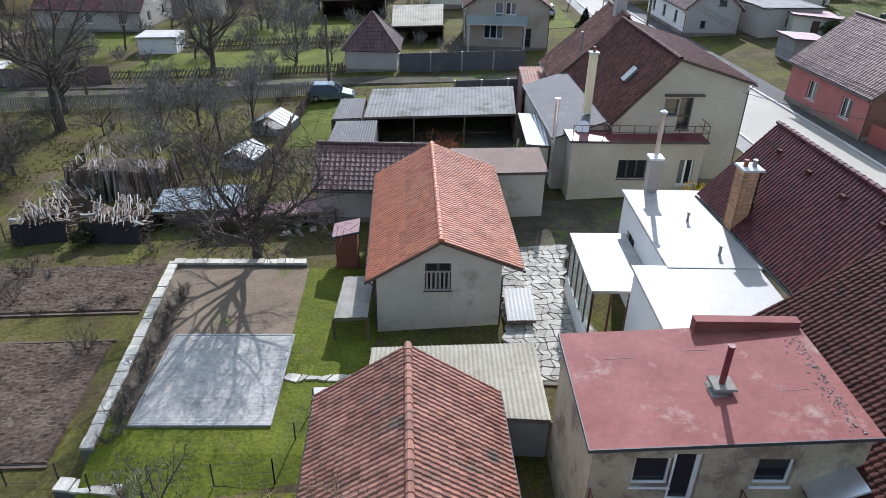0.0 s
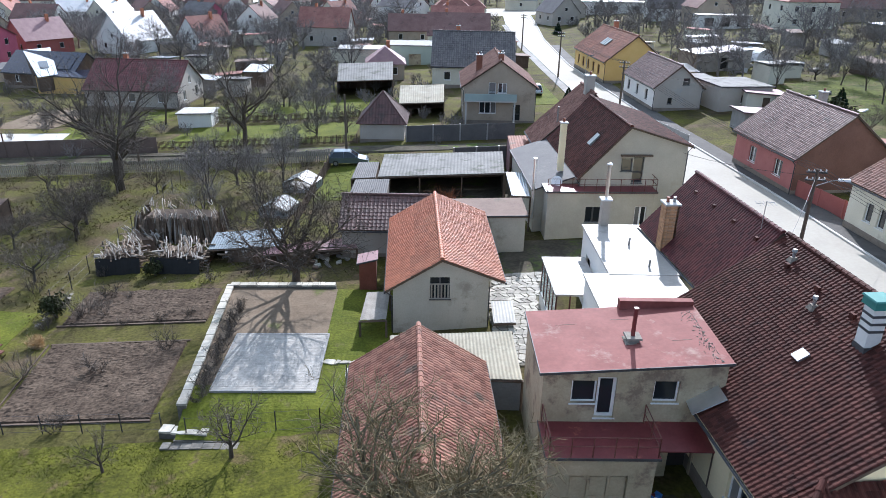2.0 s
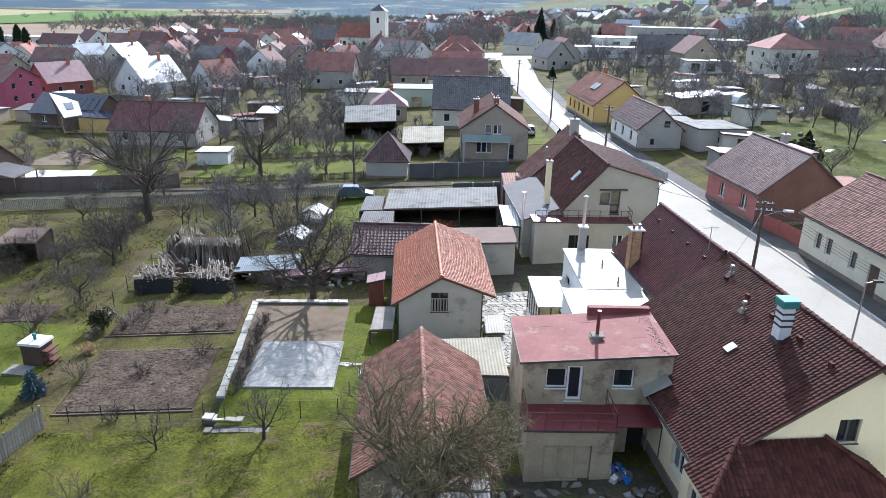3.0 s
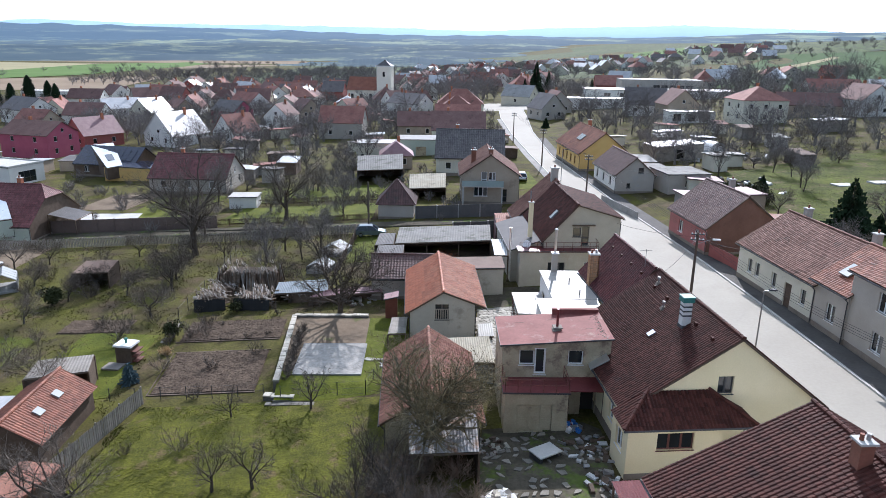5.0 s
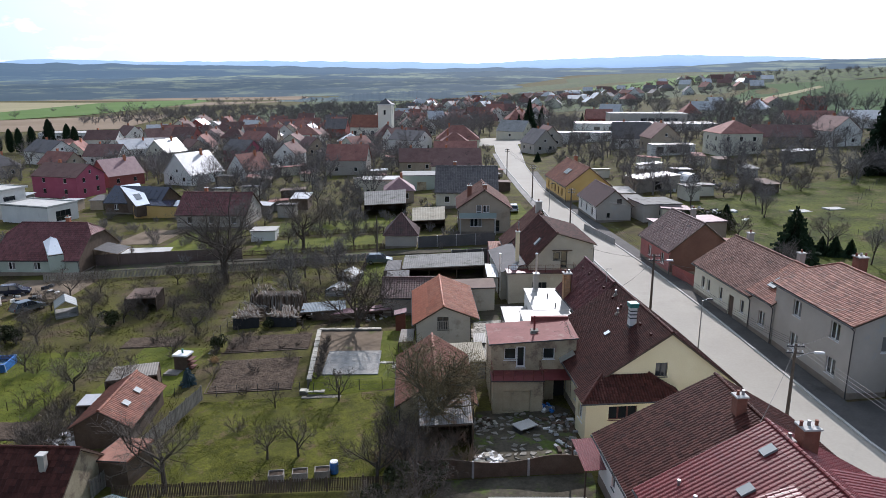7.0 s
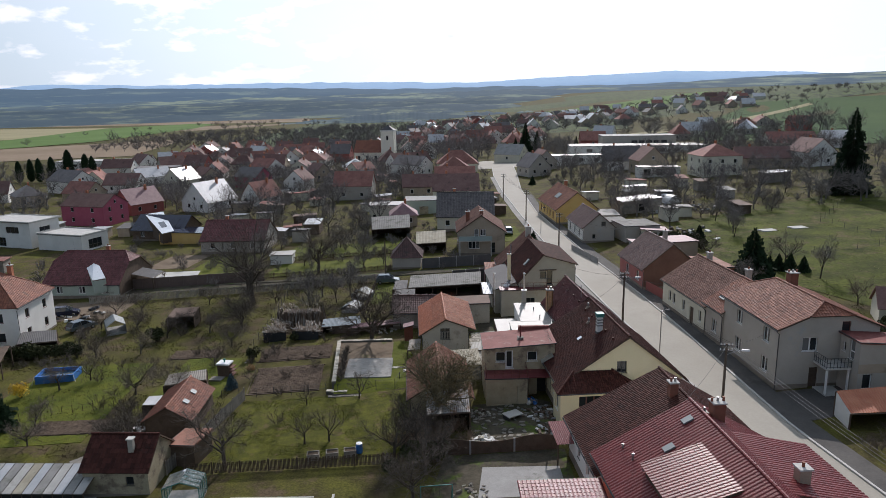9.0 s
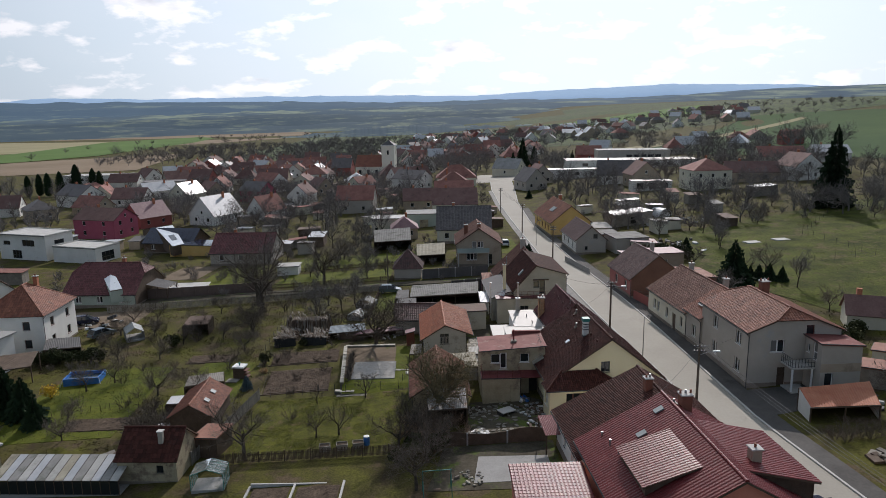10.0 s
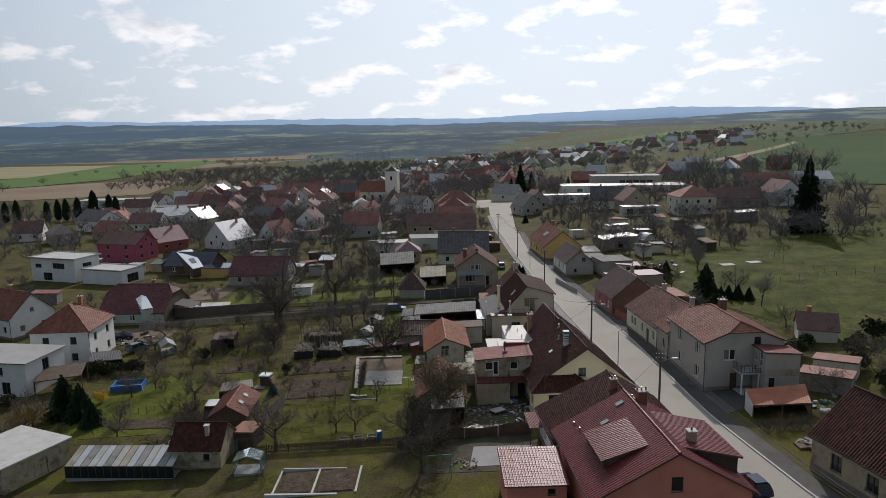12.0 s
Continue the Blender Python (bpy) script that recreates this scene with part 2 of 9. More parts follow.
add("render_brown", (0.135, 0.068, 0.050), (0.185, 0.098, 0.072), 0.92, 0.5, 10, 0.15, 0.25, stain=(0.10, 0.056, 0.043), stain_at=0.58)
add("tile_russet", (0.150, 0.070, 0.050), (0.205, 0.106, 0.078), 0.75, 0.5, 9, 0.25, 0.3, stain=(0.095, 0.055, 0.042), island=0.25, spec=0.25)
add("parapet_mint", (0.27, 0.34, 0.33), (0.34, 0.42, 0.40), 0.7, 0.4, 10, 0.1, 0.1)
add("brick_dark", (0.20, 0.085, 0.055), (0.27, 0.12, 0.08), 0.9, 1.2, 9, 0.2, 0.3, stain=(0.16, 0.08, 0.055), obj=0.1)
add("brick_pale", (0.40, 0.22, 0.11), (0.48, 0.28, 0.15), 0.9, 2, 9, 0.2, 0.3, obj=0.25)
add("mortar", (0.34, 0.31, 0.27), (0.42, 0.39, 0.34), 0.95, 2, 12, 0.2, 0.3)
add("plinth", (0.18, 0.15, 0.12), (0.26, 0.22, 0.18), 0.9, 0.8, 9, 0.2, 0.3)
add("stone", (0.34, 0.315, 0.26), (0.50, 0.465, 0.39), 0.85, 1.0, 9, 0.2, 0.4, stain=(0.26, 0.25, 0.20), stain_at=0.57, obj=0.22)
add("stone_dark", (0.13, 0.12, 0.10), (0.22, 0.20, 0.17), 0.9, 1.2, 9, 0.3, 0.5, obj=0.3)
add("concrete", (0.42, 0.41, 0.38), (0.52, 0.51, 0.48), 0.85, 0.6, 9, 0.14, 0.25, stain=(0.34, 0.33, 0.30), stain_at=0.58)
add("concrete_grey", (0.26, 0.255, 0.24), (0.34, 0.335, 0.32), 0.88, 0.6, 9, 0.18, 0.25, stain=(0.18, 0.18, 0.16), stain_at=0.57)
# ground
add("grass", (0.048, 0.036, 0.021), (0.098, 0.098, 0.018), 0.95, 0.26, 5.5, 0.8, 0.9, stain=(0.098, 0.072, 0.044), stain_at=0.53, spec=0.1)
add("lawn", (0.042, 0.045, 0.006), (0.106, 0.108, 0.013), 0.95, 0.9, 7.0, 0.85, 1.0, stain=(0.108, 0.082, 0.036), stain_at=0.55, spec=0.15)
add("soil", (0.058, 0.042, 0.031), (0.115, 0.086, 0.063), 0.98, 1.1, 6, 0.75, 1.0, spec=0.1)
add("soil_pale", (0.15, 0.115, 0.082), (0.21, 0.165, 0.12), 0.98, 0.5, 7, 0.3, 0.5, stain=(0.11, 0.115, 0.045), stain_at=0.6, spec=0.1)
add("yard", (0.050, 0.043, 0.030), (0.100, 0.088, 0.064), 0.95, 0.5, 4, 0.4, 0.6, stain=(0.085, 0.115, 0.026), stain_at=0.53, spec=0.15)
add("road", (0.305, 0.282, 0.235), (0.36, 0.334, 0.282), 0.85, 0.12, 4, 0.10, 0.15, stain=(0.31, 0.285, 0.24), stain_at=0.58)
add("pavement", (0.20, 0.19, 0.175), (0.28, 0.27, 0.25), 0.9, 0.3, 5, 0.2, 0.25, stain=(0.16, 0.15, 0.13))
add("field_green", (0.080, 0.140, 0.034), (0.105, 0.170, 0.046), 0.95, 0.012, 0.3, 0.15, 0.2, spec=0.1)
add("field_meadow", (0.070, 0.105, 0.036), (0.110, 0.125, 0.060), 0.95, 0.006, 0.1, 0.25, 0.1, stain=(0.036, 0.042, 0.034), stain_at=0.48, spec=0.1)
add("field_brown", (0.20, 0.15, 0.10), (0.26, 0.20, 0.14), 0.95, 0.012, 0.3, 0.15, 0.2, spec=0.1)
add("field_straw", (0.26, 0.23, 0.13), (0.30, 0.27, 0.16), 0.95, 0.012, 0.3, 0.15, 0.2, spec=0.1)
# wood, plants, bits
add("bark", (0.062, 0.050, 0.040), (0.115, 0.095, 0.077), 0.95, 2.0, 14, 0.3, 0.6, spec=0.15)
add("bark_moss", (0.105, 0.092, 0.062), (0.190, 0.168, 0.118), 0.95, 2.0, 14, 0.3, 0.6, spec=0.15)
add("bark_grey", (0.085, 0.075, 0.065), (0.13, 0.115, 0.10), 0.95, 2.0, 14, 0.3, 0.6, spec=0.15, obj=0.3)
# distant twigs paled towards grey: haze put into the base colour
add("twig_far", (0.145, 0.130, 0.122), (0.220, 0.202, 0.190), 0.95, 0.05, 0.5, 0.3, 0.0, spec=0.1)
add("meadow", (0.030, 0.038, 0.008), (0.094, 0.108, 0.018), 0.95, 0.16, 2.4, 0.85, 0.9, stain=(0.100, 0.084, 0.038), stain_at=0.53, spec=0.1)
add("twig", (0.092, 0.076, 0.063), (0.165, 0.140, 0.116), 0.95, 0.8, 9, 0.3, 0.0, spec=0.15, obj=0.3)
add("twig_willow", (0.135, 0.112, 0.062), (0.225, 0.185, 0.105), 0.95, 0.8, 9, 0.3, 0.0, spec=0.15)
add("twig_rust", (0.20, 0.075, 0.035), (0.28, 0.12, 0.06), 0.95, 0.8, 9, 0.3, 0.0, spec=0.15)
add("conifer", (0.010, 0.022, 0.010), (0.022, 0.042, 0.016), 0.9, 1.2, 9, 0.4, 0.0, spec=0.2, obj=0.25)
add("conifer_blue", (0.045, 0.075, 0.085), (0.075, 0.11, 0.12), 0.9, 1.2, 9, 0.4, 0.0, spec=0.2)
add("forsythia", (0.55, 0.36, 0.02), (0.68, 0.48, 0.04), 0.8, 2, 9, 0.3, 0.0)
add("shrub", (0.035, 0.042, 0.018), (0.070, 0.075, 0.030), 0.9, 1.2, 9, 0.4, 0.0, spec=0.2, obj=0.3)
add("dry_grass", (0.40, 0.28, 0.14), (0.50, 0.36, 0.20), 0.9, 2, 9, 0.3, 0.0)
add("dry_straw", (0.17, 0.14, 0.085), (0.24, 0.20, 0.12), 0.95, 0.5, 5, 0.3, 0.0, spec=0.1)
add("wood_dark", (0.075, 0.050, 0.034), (0.12, 0.085, 0.060), 0.85, 1.2, 12, 0.3, 0.3, obj=0.2)
add("wood_grey", (0.20, 0.18, 0.155), (0.30, 0.275, 0.24), 0.88, 1.2, 12, 0.3, 0.3, obj=0.25)
add("wood_red", (0.17, 0.050, 0.030), (0.23, 0.080, 0.050), 0.8, 1.2, 12, 0.25, 0.25, obj=0.15)
add("log", (0.12, 0.088, 0.062), (0.24, 0.185, 0.135), 0.9, 2, 10, 0.3, 0.3, obj=0.45)
add("log_pale", (0.21, 0.185, 0.155), (0.36, 0.325, 0.28), 0.9, 2, 10, 0.3, 0.3, obj=0.3)
add("tile_wine", (0.062, 0.0135, 0.0140), (0.090, 0.022, 0.021), 0.6, 0.5, 9, 0.25, 0.3, stain=(0.05, 0.022, 0.02), stain_at=0.62, island=0.3, spec=0.25)
add("tarp_black", (0.008, 0.008, 0.008), (0.018, 0.018, 0.018), 0.75, 1, 6, 0.2, 0.2)
add("rubble_white", (0.52, 0.52, 0.50), (0.68, 0.68, 0.66), 0.7, 2, 9, 0.2, 0.2, obj=0.3)
add("white_paint", (0.70, 0.70, 0.69), (0.78, 0.78, 0.77), 0.5, 1, 9, 0.06, 0.1)
add("metal_dark", (0.05, 0.05, 0.052), (0.085, 0.085, 0.088), 0.62, 1, 9, 0.2, 0.1, metal=0.3)
add("metal_grey", (0.28, 0.28, 0.28), (0.38, 0.38, 0.38), 0.45, 1, 9, 0.15, 0.1, metal=0.7)
add("rail_brown", (0.10, 0.035, 0.025), (0.16, 0.06, 0.045), 0.6, 1, 9, 0.25, 0.1)
add("pole_wood", (0.085, 0.065, 0.048), (0.14, 0.11, 0.085), 0.9, 1, 9, 0.3, 0.3)
add("plastic_blue", (0.03, 0.14, 0.42), (0.05, 0.19, 0.52), 0.45, 1, 9, 0.1, 0.0)
add("plastic_green", (0.03, 0.16, 0.14), (0.05, 0.22, 0.19), 0.5, 1, 9, 0.1, 0.0)
add("water", (0.02, 0.06, 0.10), (0.03, 0.08, 0.13), 0.06, 1, 5, 0.05, 0.0, spec=0.5)
add("car_silver", (0.42, 0.44, 0.46), (0.46, 0.48, 0.50), 0.28, 1, 9, 0.03, 0.0, metal=0.6)
add("car_steel", (0.13, 0.165, 0.20), (0.15, 0.19, 0.225), 0.3, 1, 9, 0.03, 0.0, metal=0.5)
add("car_blue", (0.012, 0.018, 0.045), (0.016, 0.024, 0.055), 0.2, 1, 9, 0.03, 0.0, metal=0.4, spec=0.6)
add("rubber", (0.015, 0.015, 0.015), (0.025, 0.025, 0.025), 0.8, 1, 9, 0.1, 0.1)
add("fence_brown", (0.13, 0.095, 0.082), (0.17, 0.125, 0.105), 0.8, 0.8, 9, 0.2, 0.2)
add("interior", (0.02, 0.019, 0.018), (0.035, 0.033, 0.03), 0.9, 1, 5, 0.2, 0.0)


def glass_material(name, tint, rough):
    m = bpy.data.materials.new(name)
    m.use_nodes = True
    p = m.node_tree.nodes["Principled BSDF"]
    p.inputs["Base Color"].default_value = (*tint, 1)
    p.inputs["Roughness"].default_value, p.inputs["Specular IOR Level"].default_value = rough, 0.6
    return m


add("lawn_fresh", (0.056, 0.072, 0.008), (0.115, 0.126, 0.014), 0.95, 0.5, 7.0, 0.7, 1.0, stain=(0.100, 0.088, 0.034), stain_at=0.6, spec=0.15)
add("field_dark", (0.028, 0.066, 0.016), (0.050, 0.092, 0.024), 0.95, 0.012, 0.3, 0.2, 0.2, spec=0.1)
add("asphalt", (0.060, 0.056, 0.052), (0.098, 0.092, 0.084), 0.9, 0.3, 5, 0.25, 0.3, stain=(0.050, 0.047, 0.043), stain_at=0.57)
add("corrugated_beige", (0.30, 0.27, 0.20), (0.40, 0.365, 0.28), 0.85, 0.7, 6, 0.2, 0.15, stain=(0.22, 0.20, 0.15), stain_at=0.55)
add("flagstone", (0.27, 0.255, 0.215), (0.42, 0.395, 0.335), 0.85, 1.4, 9, 0.28, 0.5, stain=(0.19, 0.185, 0.15), stain_at=0.56, obj=0.25)
add("joint", (0.12, 0.108, 0.085), (0.18, 0.165, 0.13), 0.95, 1.2, 9, 0.3, 0.4, stain=(0.085, 0.10, 0.04), stain_at=0.58)
add("roof_white", (0.265, 0.252, 0.226), (0.325, 0.310, 0.282), 0.5, 0.6, 7, 0.15, 0.12, stain=(0.225, 0.212, 0.185), stain_at=0.585)
add("willow_gold", (0.26, 0.165, 0.045), (0.36, 0.235, 0.075), 0.9, 1.0, 9, 0.3, 0.0, spec=0.15)

M["pane"] = glass_material("pane", (0.018, 0.022, 0.026), 0.06)
M["pane_curtain"] = glass_material("pane_curtain", (0.16, 0.16, 0.155), 0.15)
M["pane_milky"] = glass_material("pane_milky", (0.20, 0.225, 0.225), 0.6)


def clear_glass(name):
    m = bpy.data.materials.new(name)
    m.use_nodes = True
    p = m.node_tree.nodes["Principled BSDF"]
    p.inputs["Base Color"].default_value = (0.75, 0.85, 0.84, 1)
    p.inputs["Roughness"].default_value, p.inputs["Transmission Weight"].default_value, p.inputs["IOR"].default_value = 0.12, 0.85, 1.1
    return m


M["glass_clear"] = clear_glass("glass_clear")


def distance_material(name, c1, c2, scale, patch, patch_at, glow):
    """The far backdrop: woods and strips of field on hills; blue emission paints in the kilometres of air."""
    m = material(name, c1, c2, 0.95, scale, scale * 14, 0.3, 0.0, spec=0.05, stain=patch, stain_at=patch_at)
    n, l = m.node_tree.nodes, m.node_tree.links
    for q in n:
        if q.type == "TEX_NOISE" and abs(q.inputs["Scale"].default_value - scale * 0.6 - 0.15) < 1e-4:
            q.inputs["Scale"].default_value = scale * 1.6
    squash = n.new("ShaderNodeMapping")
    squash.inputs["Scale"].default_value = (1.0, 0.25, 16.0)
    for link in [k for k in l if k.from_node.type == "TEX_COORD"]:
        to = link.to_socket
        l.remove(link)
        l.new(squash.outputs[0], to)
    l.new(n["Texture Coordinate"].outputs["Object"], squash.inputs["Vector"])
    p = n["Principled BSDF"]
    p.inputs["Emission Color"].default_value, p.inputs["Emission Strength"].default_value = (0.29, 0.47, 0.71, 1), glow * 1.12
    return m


# emission rises with distance as painted haze; hill_c's base is blued too
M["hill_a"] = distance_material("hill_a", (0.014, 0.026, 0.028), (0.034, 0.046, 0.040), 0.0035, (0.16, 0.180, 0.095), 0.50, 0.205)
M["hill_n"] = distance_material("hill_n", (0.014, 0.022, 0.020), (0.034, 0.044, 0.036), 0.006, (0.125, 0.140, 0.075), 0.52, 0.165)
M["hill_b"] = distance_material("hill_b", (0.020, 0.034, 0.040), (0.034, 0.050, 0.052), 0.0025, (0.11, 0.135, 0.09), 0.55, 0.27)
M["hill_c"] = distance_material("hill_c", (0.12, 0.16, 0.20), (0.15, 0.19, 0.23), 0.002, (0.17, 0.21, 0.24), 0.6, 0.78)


# ---- building helpers ----
class Geo:
    """Vertices and faces of one mesh; each face keeps the number of its material."""

    def __init__(self):
        self.v, self.f, self.m, self.k = [], [], [], 0

    def face(self, *pts):
        i = len(self.v)
        self.v += [tuple(p) for p in pts]
        self.f.append(tuple(range(i, i + len(pts))))
        self.m.append(self.k)

    def tris(self, pts, tri):
        i = len(self.v)
        self.v += [tuple(p) for p in pts]
        for t in tri:
            self.f.append(tuple(i + a for a in t))
            self.m.append(self.k)

    def box(self, lo, hi, m=None, taper=0.0):
        (x0, y0, z0), (x1, y1, z1) = lo, hi
        t = taper
        p = [(x0, y0, z0), (x1, y0, z0), (x1, y1, z0), (x0, y1, z0), (x0 + t, y0 + t, z1), (x1 - t, y0 + t, z1), (x1 - t, y1 - t, z1), (x0 + t, y1 - t, z1)]
        if m is not None:
            p = [m @ Vector(q) for q in p]
        i = len(self.v)
        self.v += [tuple(q) for q in p]
        for f in ((3, 2, 1, 0), (4, 5, 6, 7), (0, 1, 5, 4), (1, 2, 6, 5), (2, 3, 7, 6), (3, 0, 4, 7)):
            self.f.append(tuple(i + a for a in f))
            self.m.append(self.k)
        return self

    def prism(self, poly, depth):
        """A flat polygon (world points) and its copy moved by the vector depth, closed around."""
        d = Vector(depth)
        a = [Vector(p) for p in poly]
        b = [p + d for p in a]
        self.face(*a)
        self.face(*reversed(b))
        for i in range(len(a)):
            j = (i + 1) % len(a)
            self.face(a[j], a[i], b[i], b[j])
        return self

    def tube(self, pts, radii, sides=6, cap=True):
        """A tapered tube along points, as one closed skin."""
        i0, n = len(self.v), len(pts)
        pts = [Vector(p) for p in pts]
        for k, p in enumerate(pts):
            d = (pts[min(k + 1, n - 1)] - pts[max(k - 1, 0)])
            d = d.normalized() if d.length > 1e-6 else Vector((0, 0, 1))
            u = d.cross(Vector((0, 0, 1)) if abs(d.z) < 0.9 else Vector((1, 0, 0))).normalized()
            w = d.cross(u)
            for s in range(sides):
                a = 2 * math.pi * s / sides
                self.v.append(tuple(p + (u * math.cos(a) + w * math.sin(a)) * radii[k]))
        for k in range(n - 1):
            for s in range(sides):
                t = (s + 1) % sides
                self.f.append((i0 + k * sides + t, i0 + k * sides + s, i0 + (k + 1) * sides + s, i0 + (k + 1) * sides + t))
                self.m.append(self.k)
        if cap:
            self.f.append(tuple(i0 + s for s in range(sides)))
            self.f.append(tuple(i0 + (n - 1) * sides + s for s in reversed(range(sides))))
            self.m += [self.k, self.k]
        return self

    def weld(self):
        """Joins points that lie on one another, so that a part is one skin."""
        seen, where, pts = {}, [], []
        for p in self.v:
            k = (round(p[0], 4), round(p[1], 4), round(p[2], 4))
            if k not in seen:
                seen[k] = len(pts)
                pts.append(p)
            where.append(seen[k])
        faces, nums = [], []
        for f, m in zip(self.f, self.m):
            q = []
            for i in f:
                if where[i] not in q:
                    q.append(where[i])
            if len(q) > 2:
                faces.append(tuple(q))
                nums.append(m)
        self.v, self.f, self.m = pts, faces, nums
        return self

    def mesh(self, name, mats, smooth=False):
        if len(self.f) < 400:
            self.weld()
        me = bpy.data.meshes.new(name)
        me.from_pydata(self.v, [], self.f)
        for m in (mats if isinstance(mats, (list, tuple)) else [mats]):
            me.materials.append(M[m])
        if len(me.materials) > 1:
            me.polygons.foreach_set("material_index", self.m)
        if smooth:
            me.polygons.foreach_set("use_smooth", [True] * len(me.polygons))
        me.update()
        return me


def thing(name, m=None, label="", category="", group="", kind=""):
    ob = new(name)
    ob.empty_display_size = 0.3
    if m is not None:
        ob.matrix_world = m
    return tagged(ob, label, category, group, kind)


def part(name, g, mats, parent=None, label="", smooth=False, m=None):
    ob = new(name, g if isinstance(g, bpy.types.Mesh) else g.mesh(name, mats, smooth))
    if parent is not None:
        ob.parent = parent
    if m is not None:
        ob.matrix_local = m
    if label:
        tagged(ob, label)
    return ob


def lathe(g, profile, sides=12, m=None):
    """A turned shape: (radius, height) pairs from bottom to top."""
    m = m or Matrix()
    i0 = len(g.v)
    for r, z in profile:
        for s in range(sides):
            a = 2 * math.pi * s / sides
            g.v.append(tuple(m @ Vector((r * math.cos(a), r * math.sin(a), z))))
    for k in range(len(profile) - 1):
        for s in range(sides):
            t = (s + 1) % sides
            g.f.append((i0 + k * sides + s, i0 + k * sides + t, i0 + (k + 1) * sides + t, i0 + (k + 1) * sides + s))
            g.m.append(g.k)
    g.f.append(tuple(i0 + s for s in reversed(range(sides))))
    g.f.append(tuple(i0 + (len(profile) - 1) * sides + s for s in range(sides)))
    g.m += [g.k, g.k]
    return g


# ---- the lie of the land ----
def lerp_knots(x, knots):
    if x <= knots[0][0]:
        return knots[0][1]
    for (a, p), (b, q) in zip(knots, knots[1:]):
        if x <= b:
            return p + (q - p) * (x - a) / (b - a)
    return knots[-1][1]


ACROSS = ((-900, -6), (-400, -4), (-80, -2.0), (-30, -0.5), (100, 7.3), (260, 13), (500, 22), (900, 30))
FAR_DROP = ((250, 0.0), (600, -3.0), (1200, -10.0), (4800, -14.0))


def gz(x, y):
    """Height of the ground: it falls gently from the road's side to the gardens."""
    a, b = min(1, max(0, (x - 120) / 350)), min(1, max(0, (y - 250) / 450))
    return lerp_knots(x, ACROSS) + lerp_knots(y, FAR_DROP) + 20 * a * a * (3 - 2 * a) * b * b * (3 - 2 * b)


def draped(name, pts, mat, lift=0.03, thick=0.0, label="", category="ground", kind="structure", step=4.0):
    """A flat-lying polygon draped over the ground; thick gives it a real edge."""
    dense = []
    for i, p in enumerate(pts):
        q = pts[(i + 1) % len(pts)]
        d = math.hypot(q[0] - p[0], q[1] - p[1])
        n = max(1, int(d / step))
        dense += [(p[0] + (q[0] - p[0]) * k / n, p[1] + (q[1] - p[1]) * k / n) for k in range(n)]
    top = [Vector((x, y, gz(x, y) + lift + thick)) for x, y in dense]
    tri = tessellate_polygon([[Vector((p.x, p.y, 0)) for p in top]])
    g = Geo()
    fixed = []
    for t in tri:
        a, b, c = (top[i] for i in t)
        fixed.append(t if (b - a).cross(c - a).z > 0 else (t[0], t[2], t[1]))
    g.tris(top, fixed)
    area = sum(a.x * b.y - b.x * a.y for a, b in zip(top, top[1:] + top[:1]))
    low = [p - Vector((0, 0, thick + lift + 0.3)) for p in top]
    for i in range(len(top)):
        j = (i + 1) % len(top)
        if area > 0:
            g.face(low[i], low[j], top[j], top[i])
        else:
            g.face(low[j], low[i], top[i], top[j])
    return tagged(part(name, g, mat), label, category, kind=kind)


# ---- roofs, walls, windows ----
PROFILE = ((0.0, 0.15), (0.22, 0.95), (0.5, 0.9), (0.72, 0.12), (1.0, 0.15))
PROFILE_LOW = ((0.0, 0.1), (0.36, 1.0), (0.72, 0.1), (1.0, 0.1))


def roof_plane(slab, tiles, a, u, v, left, right, pw=0.0, pl=0.33, relief=0.045, thick=0.12, low=False, loose=None):
    """One plane of a roof. a: eave corner; u along the eave, v up the slope; left, right: (v, u) outlines from eave to ridge."""
    n = u.cross(v).normalized()
    at = lambda q, p, h=0.0: a + u * p + v * q + n * h
    outline = [at(q, p) for q, p in right] + [at(q, p) for q, p in reversed(left)]
    slab.prism(outline, -n * thick)
    if not pw:
        return
    top = max(q for q, p in right)
    bound = lambda side, q: lerp_knots(q, side)
    prof = PROFILE_LOW if low else PROFILE
    rows = max(1, round(top / pl))
    step = top / rows
    for r in range(rows):
        q0, q1 = r * step - 0.03, (r + 1) * step
        l0, l1, r0, r1 = bound(left, q0), bound(left, q1), bound(right, q0), bound(right, q1)
        k0, k1 = math.floor(min(l0, l1) / pw), math.ceil(max(r0, r1) / pw)
        for k in range(k0, k1):
            if loose is not None and len(loose) < 300 and k * pw >= max(l0, l1) and (k + 1) * pw <= min(r0, r1):
                loose.append(Matrix((u, v, n)).transposed().to_4x4())
                loose[-1].translation = at(q0, k * pw)
                continue
            low_pts, up_pts, foot = [], [], []
            jit = (random.random() - 0.5) * 0.008
            for s, h in prof:
                p = (k + s) * pw
                pa, pb = min(max(p, l0), r0), min(max(p, l1), r1)
                low_pts.append(at(q0, pa, 0.035 + relief * h + jit))
                up_pts.append(at(q1, pb, 0.008 + relief * h))
                foot.append(at(q0, pa, 0.0))
            if (low_pts[-1] - low_pts[0]).length < 0.02 and (up_pts[-1] - up_pts[0]).length < 0.02:
                continue
            i, c = len(tiles.v), len(prof)
            tiles.v += [tuple(p) for p in foot + low_pts + up_pts]
            for s in range(c - 1):
                tiles.f += [(i + s, i + s + 1, i + c + s + 1, i + c + s), (i + c + s, i + c + s + 1, i + 2 * c + s + 1, i + 2 * c + s)]
                tiles.m += [0, 0]


